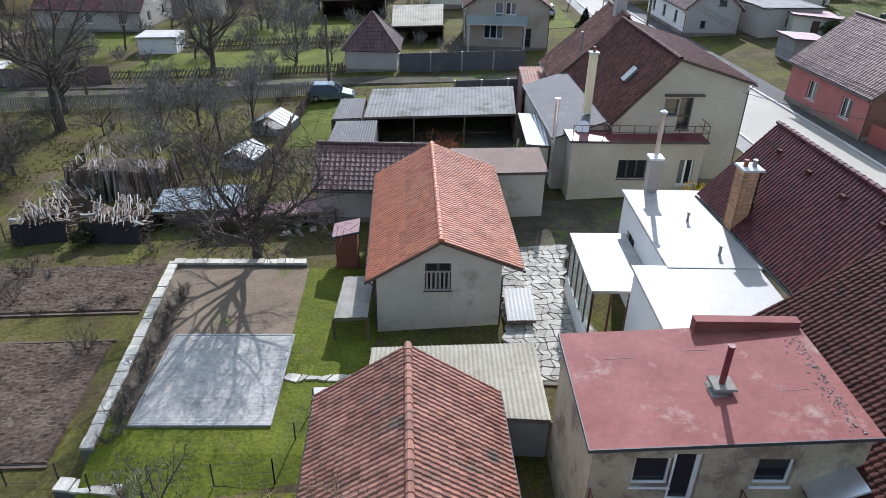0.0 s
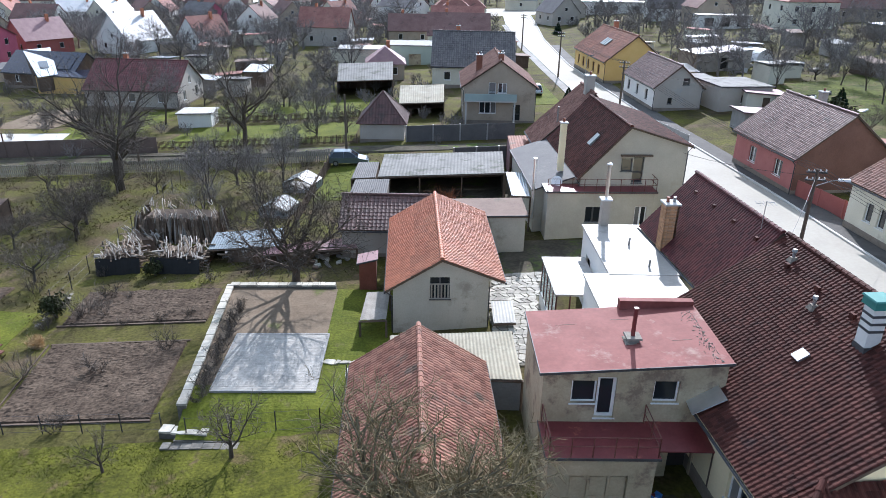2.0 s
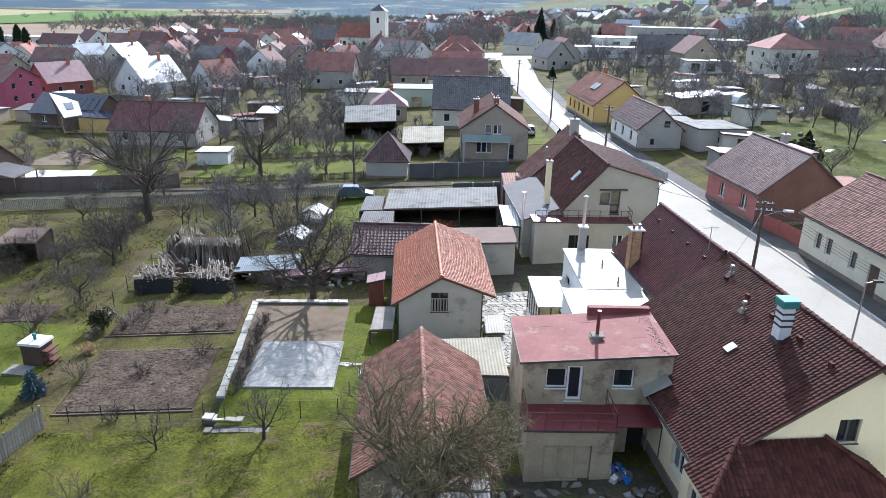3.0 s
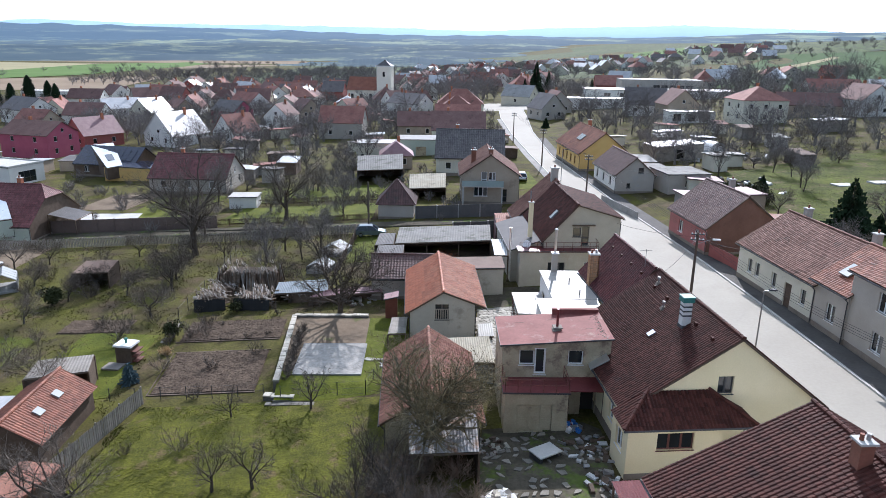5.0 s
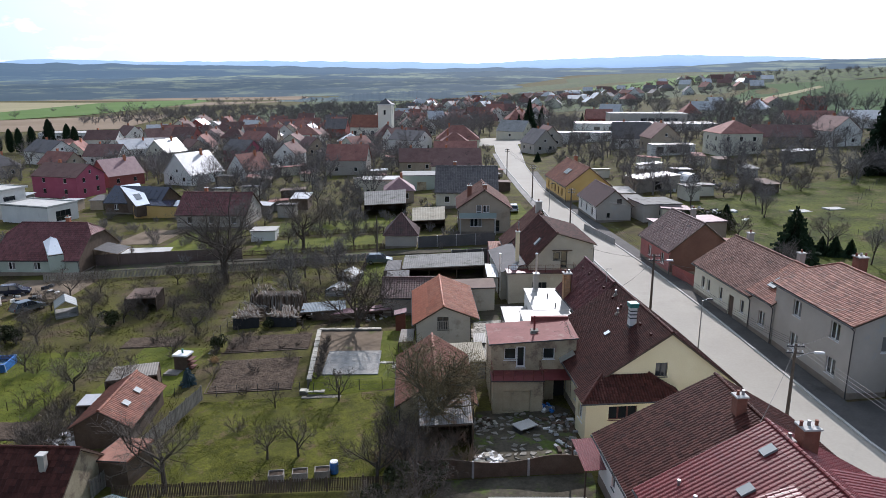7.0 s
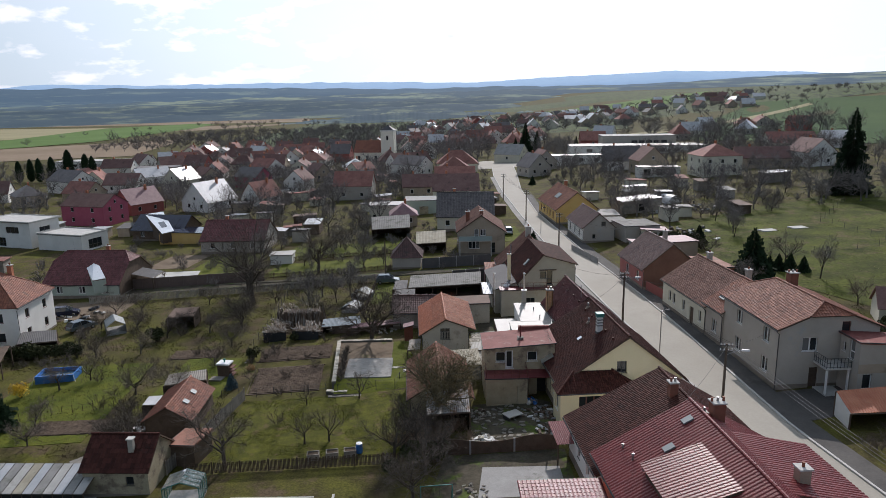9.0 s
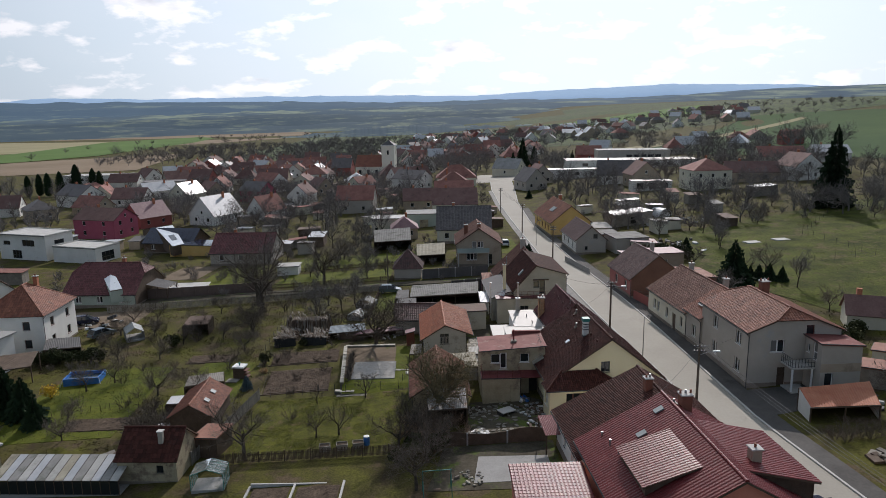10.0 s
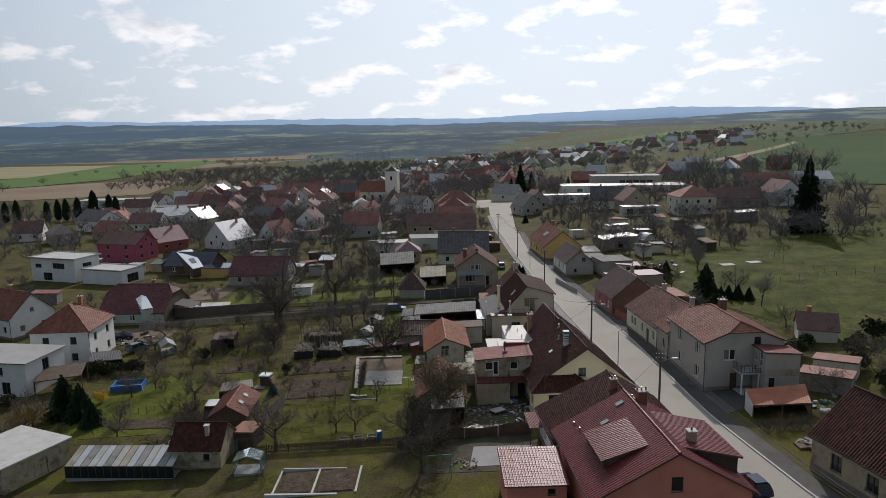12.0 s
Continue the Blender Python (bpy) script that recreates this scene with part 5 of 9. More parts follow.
for a, b in (((-4.05, -1.42, 3.54), (-2.05, 0.65, 4.84)), ((3.8, -1.42, 3.54), (1.65, 0.65, 4.84))):
    g = Geo()
    ridge_caps(g, a, b, 0.11)
    part("hip_tiles", g, "tile_brown", rf)
part("soffit", Geo().box((-3.9, -1.3, 3.36), (3.65, 0.9, 3.42)), "plaster_yellow", porch_wing)
part("post", Geo().box((3.2, -1.1, -1.0), (3.4, -0.9, 3.38)), "plaster_white", porch_wing)
part("parapet", Geo().box((1.92, -1.05, -1.2), (3.45, -0.9, 0.95)), "plaster_yellow", porch_wing)
part("gutter", Geo().tube([(-4.1, -1.48, 3.42), (3.85, -1.48, 3.4)], (0.06, 0.06), 6), "metal_dark", porch_wing)

# old barn under the big tree, its lean-tos
old_barn = gable_house("old barn with weathered clay tile roof", -0.6, 13.9, 3.0, 5.8, 9.8, 2.35, 4.25, "plaster_worn", "tile_old", [("F", 0, 0, 1.6, 1.9, "hole")], z=1.2, ov=(0.35, 0.35, 0.2, 0.2), tile=(0.21, 0.33), low=False, plinth=0, name="barn", category="barn")
shelter("rusty tin lean-to against the old barn", [(-1.6, 5.6), (2.4, 5.6), (2.3, 9.0), (-1.8, 9.0)], 2.2, 3.0, "corrugated_rusty", wall="wood_dark", name="lean_to", category="lean-to")
shelter("lean-to with pale beige corrugated roof", [(-2.5, 18.6), (4.1, 17.9), (3.9, 21.7), (-2.4, 21.7)], 1.75, 2.2, "corrugated_beige", wall="plaster_worn", front="concrete_grey", name="lean_to", category="lean-to")

# houses nearer the camera
brown_house = gable_house("white house with dark brown tile roof", 17.3, -3.6, 4.0, 12.6, 9.0, 3.4, 7.2, "plaster_white", "tile_brown", [("L", -1.5, 1.2, 0.6, 1.2, "d1"), ("L", 1.2, 1.0, 1.0, 1.2, "w2")],
                          z=2.2, he_r=4.2, rx=1.3, ov=(0.5, 0.5, 0.3, 0.3), tile=(0.25, 0.31), low=False)
chimney(brown_house, 0.6, 0.1, 6.0, 8.05, 0.62, "brick_dark", "concrete", 2)
part("flashing", Geo().box((0.22, -0.28, 6.3), (0.98, 0.48, 7.05), taper=0.1), "metal_bright", brown_house)
chimney(brown_house, 0.9, -4.5, 6.0, 7.75, 0.55, "brick_dark", "concrete", 2)
red_house = gable_house("salmon house with glossy wine-red tile roof", 18.5, -13.4, 4.2, 13.2, 13.6, 4.1, 7.75, "plaster_salmon", "tile_red",
                        [("F", 0.2, 4.4, 1.0, 1.3, "d1"), ("F", -3.0, 1.2, 1.2, 1.3, "w2"), ("F", 3.0, 1.2, 1.2, 1.3, "w2")], z=2.3, rx=0.2, ov=(0.5, 0.5, 0.3, 0.3), tile=(0.3, 0.35), low=False)
# shed dormers, one on each slope
for sgn, w0, w1, out in ((-1, -3.6, 1.6, 5.0), (1, -4.2, 3.0, 6.6)):
    g, sl_, tl_ = Geo(), Geo(), Geo()
    xo = sgn * out
    zt, zb = 7.2, 5.9
    xi = sgn * 1.2
    g.prism([Vector((xo, w0, 3.4)), Vector((xo, w1, 3.4)), Vector((xo, w1, zb)), Vector((xo, w0, zb))], (-sgn * 0.15, 0, 0))
    for yy in (w0, w1):
        g.prism([Vector((xo, yy, 3.4)), Vector((xo, yy, zb)), Vector((xi, yy, zt)), Vector((xi, yy, 6.0))], (0, 0.12 if yy == w0 else -0.12, 0))
    dm = part("dormer", g, "wood_dark", red_house)
    e = Vector((xo + sgn * 0.3, w1 + 0.3 if sgn < 0 else w0 - 0.3, zb))
    upv = Vector((xi - xo - sgn * 0.3, 0, zt - zb))
    T = w1 - w0 + 0.6
    roof_plane(sl_, tl_, e, Vector((0, -1 if sgn < 0 else 1, 0)), upv.normalized(), [(0, 0), (upv.length, 0)], [(0, T), (upv.length, T)], 0.3, 0.35)
    part("dormer_roof", sl_, "wood_dark", dm)
    tagged(part("dormer_tiles", tl_, "tile_red", dm), kind="stuff")
chimney(red_house, 3.1, -2.6, 5.6, 7.7, 0.7, "plaster_tan", "concrete", 1)
chimney(red_house, 1.4, 5.2, 6.2, 8.45, 0.85, "brick_dark", "concrete", 3)
for sx, sy in ((-0.9, 4.8), (-2.9, 3.0)):
    g = Geo()
    m = Matrix.Translation((sx, sy, 7.75 - (0.2 - sx) * 0.537 + 0.2)) @ Matrix.Rotation(radians(-28), 4, "Y")
    g.box((-0.4, -0.3, 0), (0.4, 0.3, 0.12), m)
    part("skylight", g, "pane_milky", red_house)
for k in range(4):
    sx, sy = -5.2 + 0.4 * k, 5.6 - 0.2 * k
    g = Geo()
    zz = 7.75 - (0.2 - sx) * 0.537
    lathe(g, ((0.08, zz), (0.08, zz + 0.4), (0.13, zz + 0.42), (0.1, zz + 0.52)), 8, Matrix.Translation((sx - 0.3 * k, sy - 1.6 * k, 0)))
    part("roof_vent", g, "metal_grey", red_house)
annex = thing("annex", pose(8.2, -12.7, 2.0, 0, 0, 2), "salmon annex with glossy red tiled lean-to roof", "annex")
for m, ln, hl, hr_ in ((pose(0, -2.7, 0), 5.4, 2.9, 2.9), (pose(-2.7, 0, 0, 0, 0, -90), 5.4, 3.7, 2.9), (pose(0, 2.7, 0, 0, 0, 180), 5.4, 3.7, 3.7), (pose(2.7, 0, 0, 0, 0, 90), 5.4, 2.9, 3.7)):
    g = Geo()
    holes = [(1.0, 1.9, 1.7, 2.5)] if ln == 5.4 and hl == hr_ == 2.9 else []
    wall_panel(g, m, [(-ln / 2, -1.5), (ln / 2, -1.5), (ln / 2, hr_), (-ln / 2, hl)], holes)
    part("wall", g, "plaster_salmon", annex)
    for hh in holes:
        window(annex, m, *hh, "d1")
slab, tl = Geo(), Geo()
upv = Vector((0, 6.0, 0.85))
roof_plane(slab, tl, Vector((-2.95, -3.0, 2.95)), Vector((1, 0, 0)), upv.normalized(), [(0, 0), (upv.length, 0)], [(0, 5.9), (upv.length, 5.9)], 0.3, 0.35)
rf = part("roof", slab, "wood_dark", annex)
tagged(part("tiles", tl, "tile_red", rf), kind="stuff")

# far side of the road
grey_house = gable_house("dove-grey two-storey house with half-hipped brown tile roof", 37.4, 16.4, 3.0, 10.0, 12.0, 6.25, 8.3, "plaster_dove", "tile_terracotta",
                         [("L", 3.5, 4.1, 1.3, 1.5, "w2"), ("L", -2.2, 4.1, 1.3, 1.5, "w2"), ("L", 3.5, 1.0, 1.3, 1.5, "w2"), ("L", -2.2, 1.0, 1.3, 1.5, "w2"),
                          ("F", -1.9, 3.9, 1.5, 1.4, "w2"), ("F", 1.6, 5.75, 0.9, 1.1, "b1"), ("F", -1.3, 0.1, 0.9, 2.1, "door")],
                         z=3.35, ov=(0.35, 0.35, 0.25, 0.25), hips=(0.45, 0.45), inset=(1.7, 1.7), tile=(0.3, 0.36))
chimney(grey_house, 1.5, 4.0, 7.0, 9.15, 0.9, "brick_dark", "concrete", 3)
stair_wing = flat_house("pale stair wing with red sheet roof", 41.0, 8.9, 3.0, 4.3, 3.0, 5.5, "plaster_dove", "sheet_red", [("F", -1.2, 0.9, 0.9, 1.5, "w1"), ("L", 0.3, 3.5, 0.8, 1.9, "w1"), ("L", -0.9, 3.9, 0.5, 0.9, "w1")], z=3.6, ov=0.2, fall=-0.3, name="stair_wing", category="house wing")
g = Geo().box((-2.17, -1.52, 2.5), (2.17, -1.5, 3.4))
part("band", g, "plaster_tan", stair_wing, "faded pink painted band")
balcony = thing("balcony", pose(37.6, 9.2, 3.4, 0, 0, 3), "dark railed balcony over the entrance", "balcony")
part("slab", Geo().box((-1.3, -1.1, 2.75), (1.2, 1.1, 2.92)), "concrete", balcony)
railing(balcony, [(-1.25, 1.05, 2.92), (-1.25, -1.05, 2.92), (1.15, -1.05, 2.92)], 1.0, "metal_dark", 0.35, 3)
for xx in (-1.1, 1.0):
    part("post", Geo().box((xx - 0.08, -1.0, -0.5), (xx + 0.08, -0.84, 2.75)), "white_paint", balcony)
part("step", Geo().box((-1.2, -1.2, -0.5), (1.1, 1.0, 0.25)), "concrete", balcony)

link_house = gable_house("grey link house with terracotta tile roof", 36.3, 24.6, 4.0, 9.0, 4.6, 4.2, 6.9, "plaster_dove", "tile_terracotta", [("L", 0.3, 1.2, 1.2, 1.5, "w2")], z=3.3, tile=(0.3, 0.36))
g = Geo()
m = Matrix.Translation((-3.0, 0.2, 5.4)) @ Matrix.Rotation(radians(-31), 4, "Y")
g.box((-0.7, -0.6, 0), (0.7, 0.6, 0.12), m)
part("skylight", g, "pane_milky", link_house)
cream_house = gable_house("long cream cottage with weathered brown tile roof", 35.9, 33.2, 5.0, 9.6, 13.0, 3.7, 6.75, "plaster_cream", "tile_russet",
                          [("L", 4.9, 1.2, 0.8, 1.4, "w1"), ("L", 2.6, 0.0, 1.1, 2.4, "door"), ("L", 0.2, 1.2, 0.8, 1.4, "w1"), ("L", -2.8, 1.2, 0.8, 1.4, "w1"), ("L", -4.2, 1.2, 0.8, 1.4, "w1")], z=3.25, tile=(0.3, 0.36))
chimney(cream_house, 0.6, 4.5, 5.8, 7.6, 0.6, "plaster_dove", "concrete", 1)
chimney(cream_house, 1.0, -5.0, 5.8, 7.6, 0.6, "plaster_dove", "concrete", 1)
red_cottage = gable_house("red rendered cottage with grey-brown tile roof", 33.7, 52.1, 5.4, 8.6, 10.3, 3.4, 6.85, "plaster_rose", "tile_umber", [("L", 2.6, 1.05, 1.25, 1.45, "w2"), ("L", -1.8, 1.05, 1.25, 1.45, "w2")], z=3.1, tile=(0.3, 0.36), wall_ends="render_brown")
chimney(red_cottage, 2.2, 3.0, 4.9, 7.3, 0.6, "plaster_dove", "concrete", 1)
for k in range(6):
    part("roof_vent", Geo().box((-0.62, -4.2 + 1.7 * k, 6.28), (-0.36, -3.95 + 1.7 * k, 6.62), taper=0.05), "metal_dark", red_cottage)
flat_house("low brick wing behind the red cottage", 41.2, 52.4, 5.4, 6.0, 7.0, 2.7, "brick_dark", "tile_old", [], z=3.3, fall=-0.3, name="outbuilding", category="outbuilding")
white_cottage = gable_house("white cottage with brown tile roof", 30.3, 87.2, 4.0, 6.2, 12.6, 3.2, 5.8, "plaster_white", "tile_umber", [("L", 3.2, 1.1, 0.9, 1.3, "d2"), ("L", -0.6, 1.1, 0.9, 1.3, "d2"), ("L", -4.2, 1.1, 0.9, 1.3, "d2"), ("F", 0.9, 3.4, 0.9, 0.9, "d1"), ("F", -1.0, 1.0, 0.6, 0.8, "d1")], z=3.0, tile=(0.34, 0.42), wall_ends="plaster_dove")
flat_house("brick shed with worn grey sheet roof beside the cottage", 36.0, 89.4, 4, 3.6, 5.0, 2.6, "brick_dark", "corrugated_worn", [("F", 0.6, 0.8, 1.0, 1.2, "d1")], ov=0.4, name="shed", category="shed")
flat_house("low shed with faded pink sheet roof", 41.0, 79.5, -6, 4.8, 4.0, 2.4, "plaster_cream", "sheet_pink", [("F", 0, 0.0, 0.9, 1.9, "door")], fall=-0.3, ov=0.3, name="shed", category="shed")
flat_house("small grey shed with faded pink sheet roof", 36.0, 70.0, 4, 3.4, 3.2, 2.1, "concrete_grey", "sheet_pink", [], fall=-0.2, ov=0.3, name="shed", category="shed")
ochre_house = gable_house("long ochre house with terracotta roof and skylights", 29.6, 111, 5.0, 9.4, 18, 3.5, 7.2, "plaster_ochre", "tile_terracotta", win_row("L", (-6.5, -3.5, -0.5, 2.5, 5.5), 1.0, 1.1, 1.5, "b2"), z=2.9, tile=(0.36, 0.45))
for k in range(3):
    g = Geo()
    m = Matrix.Translation((-2.4, -2.2 + k * 1.0, 5.55)) @ Matrix.Rotation(radians(-38), 4, "Y")
    g.box((-0.75, -0.4, 0), (0.75, 0.4, 0.14), m)
    part("skylight", g, "pane_milky", ochre_house)
chimney(ochre_house, 0.8, 4.5, 6.2, 8.3, 0.7, "brick_raw", "concrete", 1)

back_house = gable_house("old pink-walled rear house with weathered brown tile roof", 13.2, 54.9, 2.0, 8.8, 5.6, 3.7, 8.1, "sheet_pink", "tile_russet", [("L", 0.3, 1.2, 0.9, 1.1, "w1")], z=2.15, rx=0.4, ov=(0.35, 0.35, 0.05, 0.25), tile=(0.28, 0.42))
chimney(back_house, 0.3, -0.6, 7.2, 9.5, 0.8, "plaster_dove", "concrete", 1)
part("vent_pipe", Geo().tube([(-2.6, -1.8, 4.6), (-2.6, -1.8, 6.9)], (0.09, 0.09), 8), "metal_grey", back_house)
shelter("open pink lean-to with old red tile roof", [(6.7, 54.2), (8.7, 54.2), (8.7, 58.0), (6.7, 58.2)], 2.9, 3.3, "tile_old", wall="sheet_pink", name="lean_to", category="lean-to", pitch=0.24)


# ---- houses across the village ----
def village_house(label, x, y, yaw, W, L, he, hr, wall, roof, hips=(0, 0), inset=(0, 0), n=2, frame_style="w1", near=False, stack="brick_raw", storeys=1, **kw):
    """A plainer house: windows in rows on front and sides, one chimney."""
    wins = []
    for s in range(storeys):
        zz = 1.1 + 2.8 * s
        for k in range(n):
            u = (k - (n - 1) / 2) * W / n * 0.95
            wins.append(("F", u, zz, 1.05, 1.3, frame_style))
        m = max(1, int(L / 3.6)) if near else (1 if y > 230 else 2)
        for k in range(m):
            u = (k - (m - 1) / 2) * L / m * 0.95
            wins += [("L", u, zz, 1.05, 1.3, frame_style), ("R", u, zz, 1.05, 1.3, frame_style)]
    if not hips[0] and hr - he > 2.2:
        wins.append(("F", 0, he + 0.35, 0.9, 1.0, frame_style))
    if not near:
        wins = [(*q[:5], q[5] + "f") for q in wins] if y < 470 else []
    wins = [q for q in wins if q[2] + q[4] < (he - 0.12 if q[2] < he else 99)]
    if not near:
        # plain houses take the tile colours with haze mixed in
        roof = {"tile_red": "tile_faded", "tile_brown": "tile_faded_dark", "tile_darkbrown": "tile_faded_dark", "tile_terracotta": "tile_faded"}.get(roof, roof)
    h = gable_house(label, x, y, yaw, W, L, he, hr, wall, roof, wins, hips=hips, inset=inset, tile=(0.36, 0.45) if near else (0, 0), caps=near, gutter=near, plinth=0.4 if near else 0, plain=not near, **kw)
    chimney(h, W * 0.08, L * 0.2, he + (hr - he) * 0.5, hr + 0.9, 0.6, stack, "concrete", 1 if near else -1)
    return h


balcony_house = gable_house("tan two-storey house with brown gable roof and balcony", 7.3, 83.0, 0.0, 8.9, 11.5, 4.7, 7.75, "plaster_tan", "tile_russet",
                            [("F", -0.95, 3.2, 0.9, 2.0, "w1"), ("F", 0.3, 3.9, 1.1, 1.25, "w2"), ("F", -1.45, 1.35, 2.1, 1.45, "w3"), ("F", 2.2, 0.5, 0.9, 2.0, "d1")] + win_row("L", (-3.6, 0, 3.6), 1.2, 1.05, 1.3, "w2") + win_row("R", (-3.6, 0, 3.6), 1.2, 1.05, 1.3, "w2"), tile=(0.34, 0.42))
chimney(balcony_house, -2.5, -2.0, 5.4, 8.0, 0.75, "brick_dark", "concrete", 2)
chimney(balcony_house, 0.1, -4.2, 7.0, 8.5, 0.65, "brick_dark", "concrete", 2)
bal = thing("balcony", pose(6.1, 76.6, 1.75), "tan balcony with pale green parapet on a tan house", "balcony")
part("slab", Geo().box((-3.2, -0.7, 3.0), (3.2, 0.75, 3.15)), "concrete", bal)
part("parapet", Geo().box((-3.2, -0.72, 3.15), (3.2, -0.62, 4.0)), "parapet_mint", bal)
for xx in (-3.0, 3.0):
    part("post", Geo().box((xx - 0.1, -0.6, -0.5), (xx + 0.1, -0.4, 3.0)), "concrete", bal)
gable_house("small pavilion with steep red pyramid roof", -6.9, 73.6, 0, 5.2, 5.6, 2.4, 5.3, "plaster_dove", "tile_darkbrown", [], hips=(1, 1), inset=(3.0, 3.0), tile=(0.36, 0.45), name="pavilion", category="pavilion", plinth=0.3, gutter=False)
shelter("open barn with pale grey-brown corrugated roof", [(-5.6, 83.0), (0.4, 82.6), (0.4, 88.5), (-5.8, 89.0)], 2.0, 3.3, "corrugated_beige", wall="wood_dark", name="barn", category="barn", pitch=0.3)
village_house("house with steep grey-brown tile roof across the plot", 5.2, 108.5, 88, 10.5, 13.0, 3.4, 8.0, "plaster_cream", "tile_grey", near=True)
village_house("long house with dark red roof across the plot", 3.6, 152.5, 90, 11.0, 13.5, 3.4, 7.6, "plaster_cream", "tile_brown")
village_house("house with bright red roof and white eaves", 3.8, 176, 90, 11, 13, 3.4, 7.4, "plaster_white", "tile_red")
village_house("house with red hipped roof near the church", 4.0, 208, 90, 12, 12, 3.6, 7.8, "plaster_white", "tile_red", hips=(1, 1), inset=(6, 6))
village_house("large house with red hipped roof", 5.5, 226, 90, 12, 16, 4.0, 8.6, "plaster_cream", "tile_red", hips=(1, 1), inset=(6, 6))
village_house("small terracotta-roofed house among sheds", -10.0, 116.5, 5, 6.5, 7.0, 3.0, 5.4, "plaster_tan", "sheet_pink", hips=(1, 1), inset=(2.8, 2.8))
shelter("wide open shed with mossy grey corrugated roof", [(-16.1, 99.0), (-7.5, 98.5), (-8.0, 107.0), (-17.0, 107.2)], 2.6, 4.1, "corrugated_worn", wall="wood_dark", name="shed", category="shed", pitch=0.4)
flat_house("cream flat-roofed block behind the open shed", -14.6, 124.0, 3, 9.0, 6.0, 4.4, "plaster_cream", "membrane_white", [("F", -3.2, 1.2, 0.8, 1.0, "d1")])
flat_house("low white shed with pale sheet roof in the orchard", -32.8, 83.6, 2, 4.4, 3.6, 1.75, "plaster_white", "corrugated_pale", [], fall=0.1, ov=0.2, name="shed", category="shed")
flat_house("green-grey rendered garage with flat roof", -5.5, 134, 3, 9.5, 8, 3.6, "plaster_green", "concrete_grey", [("F", 0, 0, 2.4, 2.1, "gate")])
village_house("brown-roofed house behind the sheds", -7.5, 168, 92, 9, 11, 3.2, 6.6, "plaster_tan", "tile_darkbrown")
village_house("grey gabled house in the orchard", -29.9, 196, -60, 8, 9, 3, 6.4, "plaster_tan", "tile_grey")
village_house("house with pale grey roof by the square", 29.8, 252, 60, 10, 12, 3.4, 7.4, "plaster_cream", "concrete_grey")
village_house("dark-roofed house at the road bend", 32.5, 197, 20, 8.5, 10, 3.4, 7.8, "plaster_dove", "tile_grey")
village_house("dark-roofed cottage behind the road bend", 38.0, 214, 10, 8.5, 10, 3.4, 7.4, "plaster_dove", "tile_darkbrown")
flat_house("long flat-roofed pale grey hall", 87, 262, -4, 32, 12, 6.5, "plaster_dove", "concrete", win_row("F", (-2, 1.2, 4.4, 7.6, 10.8), 2.6, 2.6, 2.0, "d2"), name="hall", category="hall")
flat_house("low pale flat-roofed hall wing", 82, 246, -4, 56, 14, 3.6, "plaster_white", "membrane_white", win_row("F", (-20, -14, -8, -2, 4, 10, 16), 1.2, 2.4, 1.3, "d2"), name="hall", category="hall")
flat_house("long shed with bright metal roof", 58, 222, 0, 32, 6, 3.2, "plaster_white", "sheet_bright", win_row("F", (-10, -4, 2, 8), 1.0, 1.6, 1.2, "d2"), name="shed", category="shed")
village_house("dark-roofed house in the gardens", 63.5, 196, 80, 9.5, 12.5, 3.4, 8.2, "plaster_white", "tile_grey")
village_house("tan house with paired gables", 69.5, 183, 5, 9.5, 10, 4.2, 8.4, "plaster_tan", "tile_darkbrown")
flat_house("white flat-roofed garage block", 69.0, 170, 0, 13, 5, 3.0, "plaster_white", "membrane_white", win_row("F", (-4, 0, 4), 0.6, 2.2, 1.9, "d2"), name="garage", category="garage")
village_house("cream two-storey house with terracotta hipped roof", 85.0, 164.5, 5, 12.5, 11, 6.2, 9.4, "plaster_cream", "tile_terracotta", hips=(1, 1), inset=(5, 5), n=3, storeys=2)
village_house("long brown-roofed outbuilding range", 104, 175, 82, 9, 17, 3.2, 6.4, "plaster_tan", "tile_darkbrown")
village_house("house with red roofs below the field", 136, 222, 85, 11, 18, 3.4, 7.2, "plaster_cream", "tile_red")
village_house("house with pale sheet roof below the field", 158, 226, 85, 10, 14, 3.4, 6.4, "plaster_white", "sheet_bright")
village_house("white house with wine-red roof", 119.5, 173, 8, 10, 11, 4.6, 8.6, "plaster_white", "tile_brown", storeys=1)
village_house("grey barn at the field edge", 168, 168, 78, 12, 20, 4.0, 7.6, "plaster_dove", "tile_grey")
flat_house("shed with bright sheet-metal roof", 46.5, 112, 12, 10, 6, 2.7, "wood_grey", "sheet_bright", [("F", 0, 0.3, 1.6, 1.9, "hole")], fall=0.6, name="shed", category="shed")
flat_house("small shed with white sheet roof", 93, 141, 8, 7, 4.5, 2.5, "wood_grey", "sheet_bright", [], fall=0.4, name="shed", category="shed")
flat_house("flat-roofed annex beside the white cottage", 38.5, 83, 8, 7, 7, 2.9, "plaster_dove", "corrugated_worn", [("F", 0, 0.9, 1.2, 1.1, "w2")], name="annex", category="annex")
flat_house("brick shed with rusty sheet roof", 41.5, 66.5, 8, 5, 5, 2.8, "plaster_tan", "sheet_pink", [("F", -1, 0.9, 0.8, 0.9, "w1")], name="shed", category="shed")
village_house("small cabin with grey tile roof and cream gable", 55.5, 27.0, 70, 4.2, 5.2, 2.0, 3.9, "plaster_cream", "tile_darkbrown", n=1)

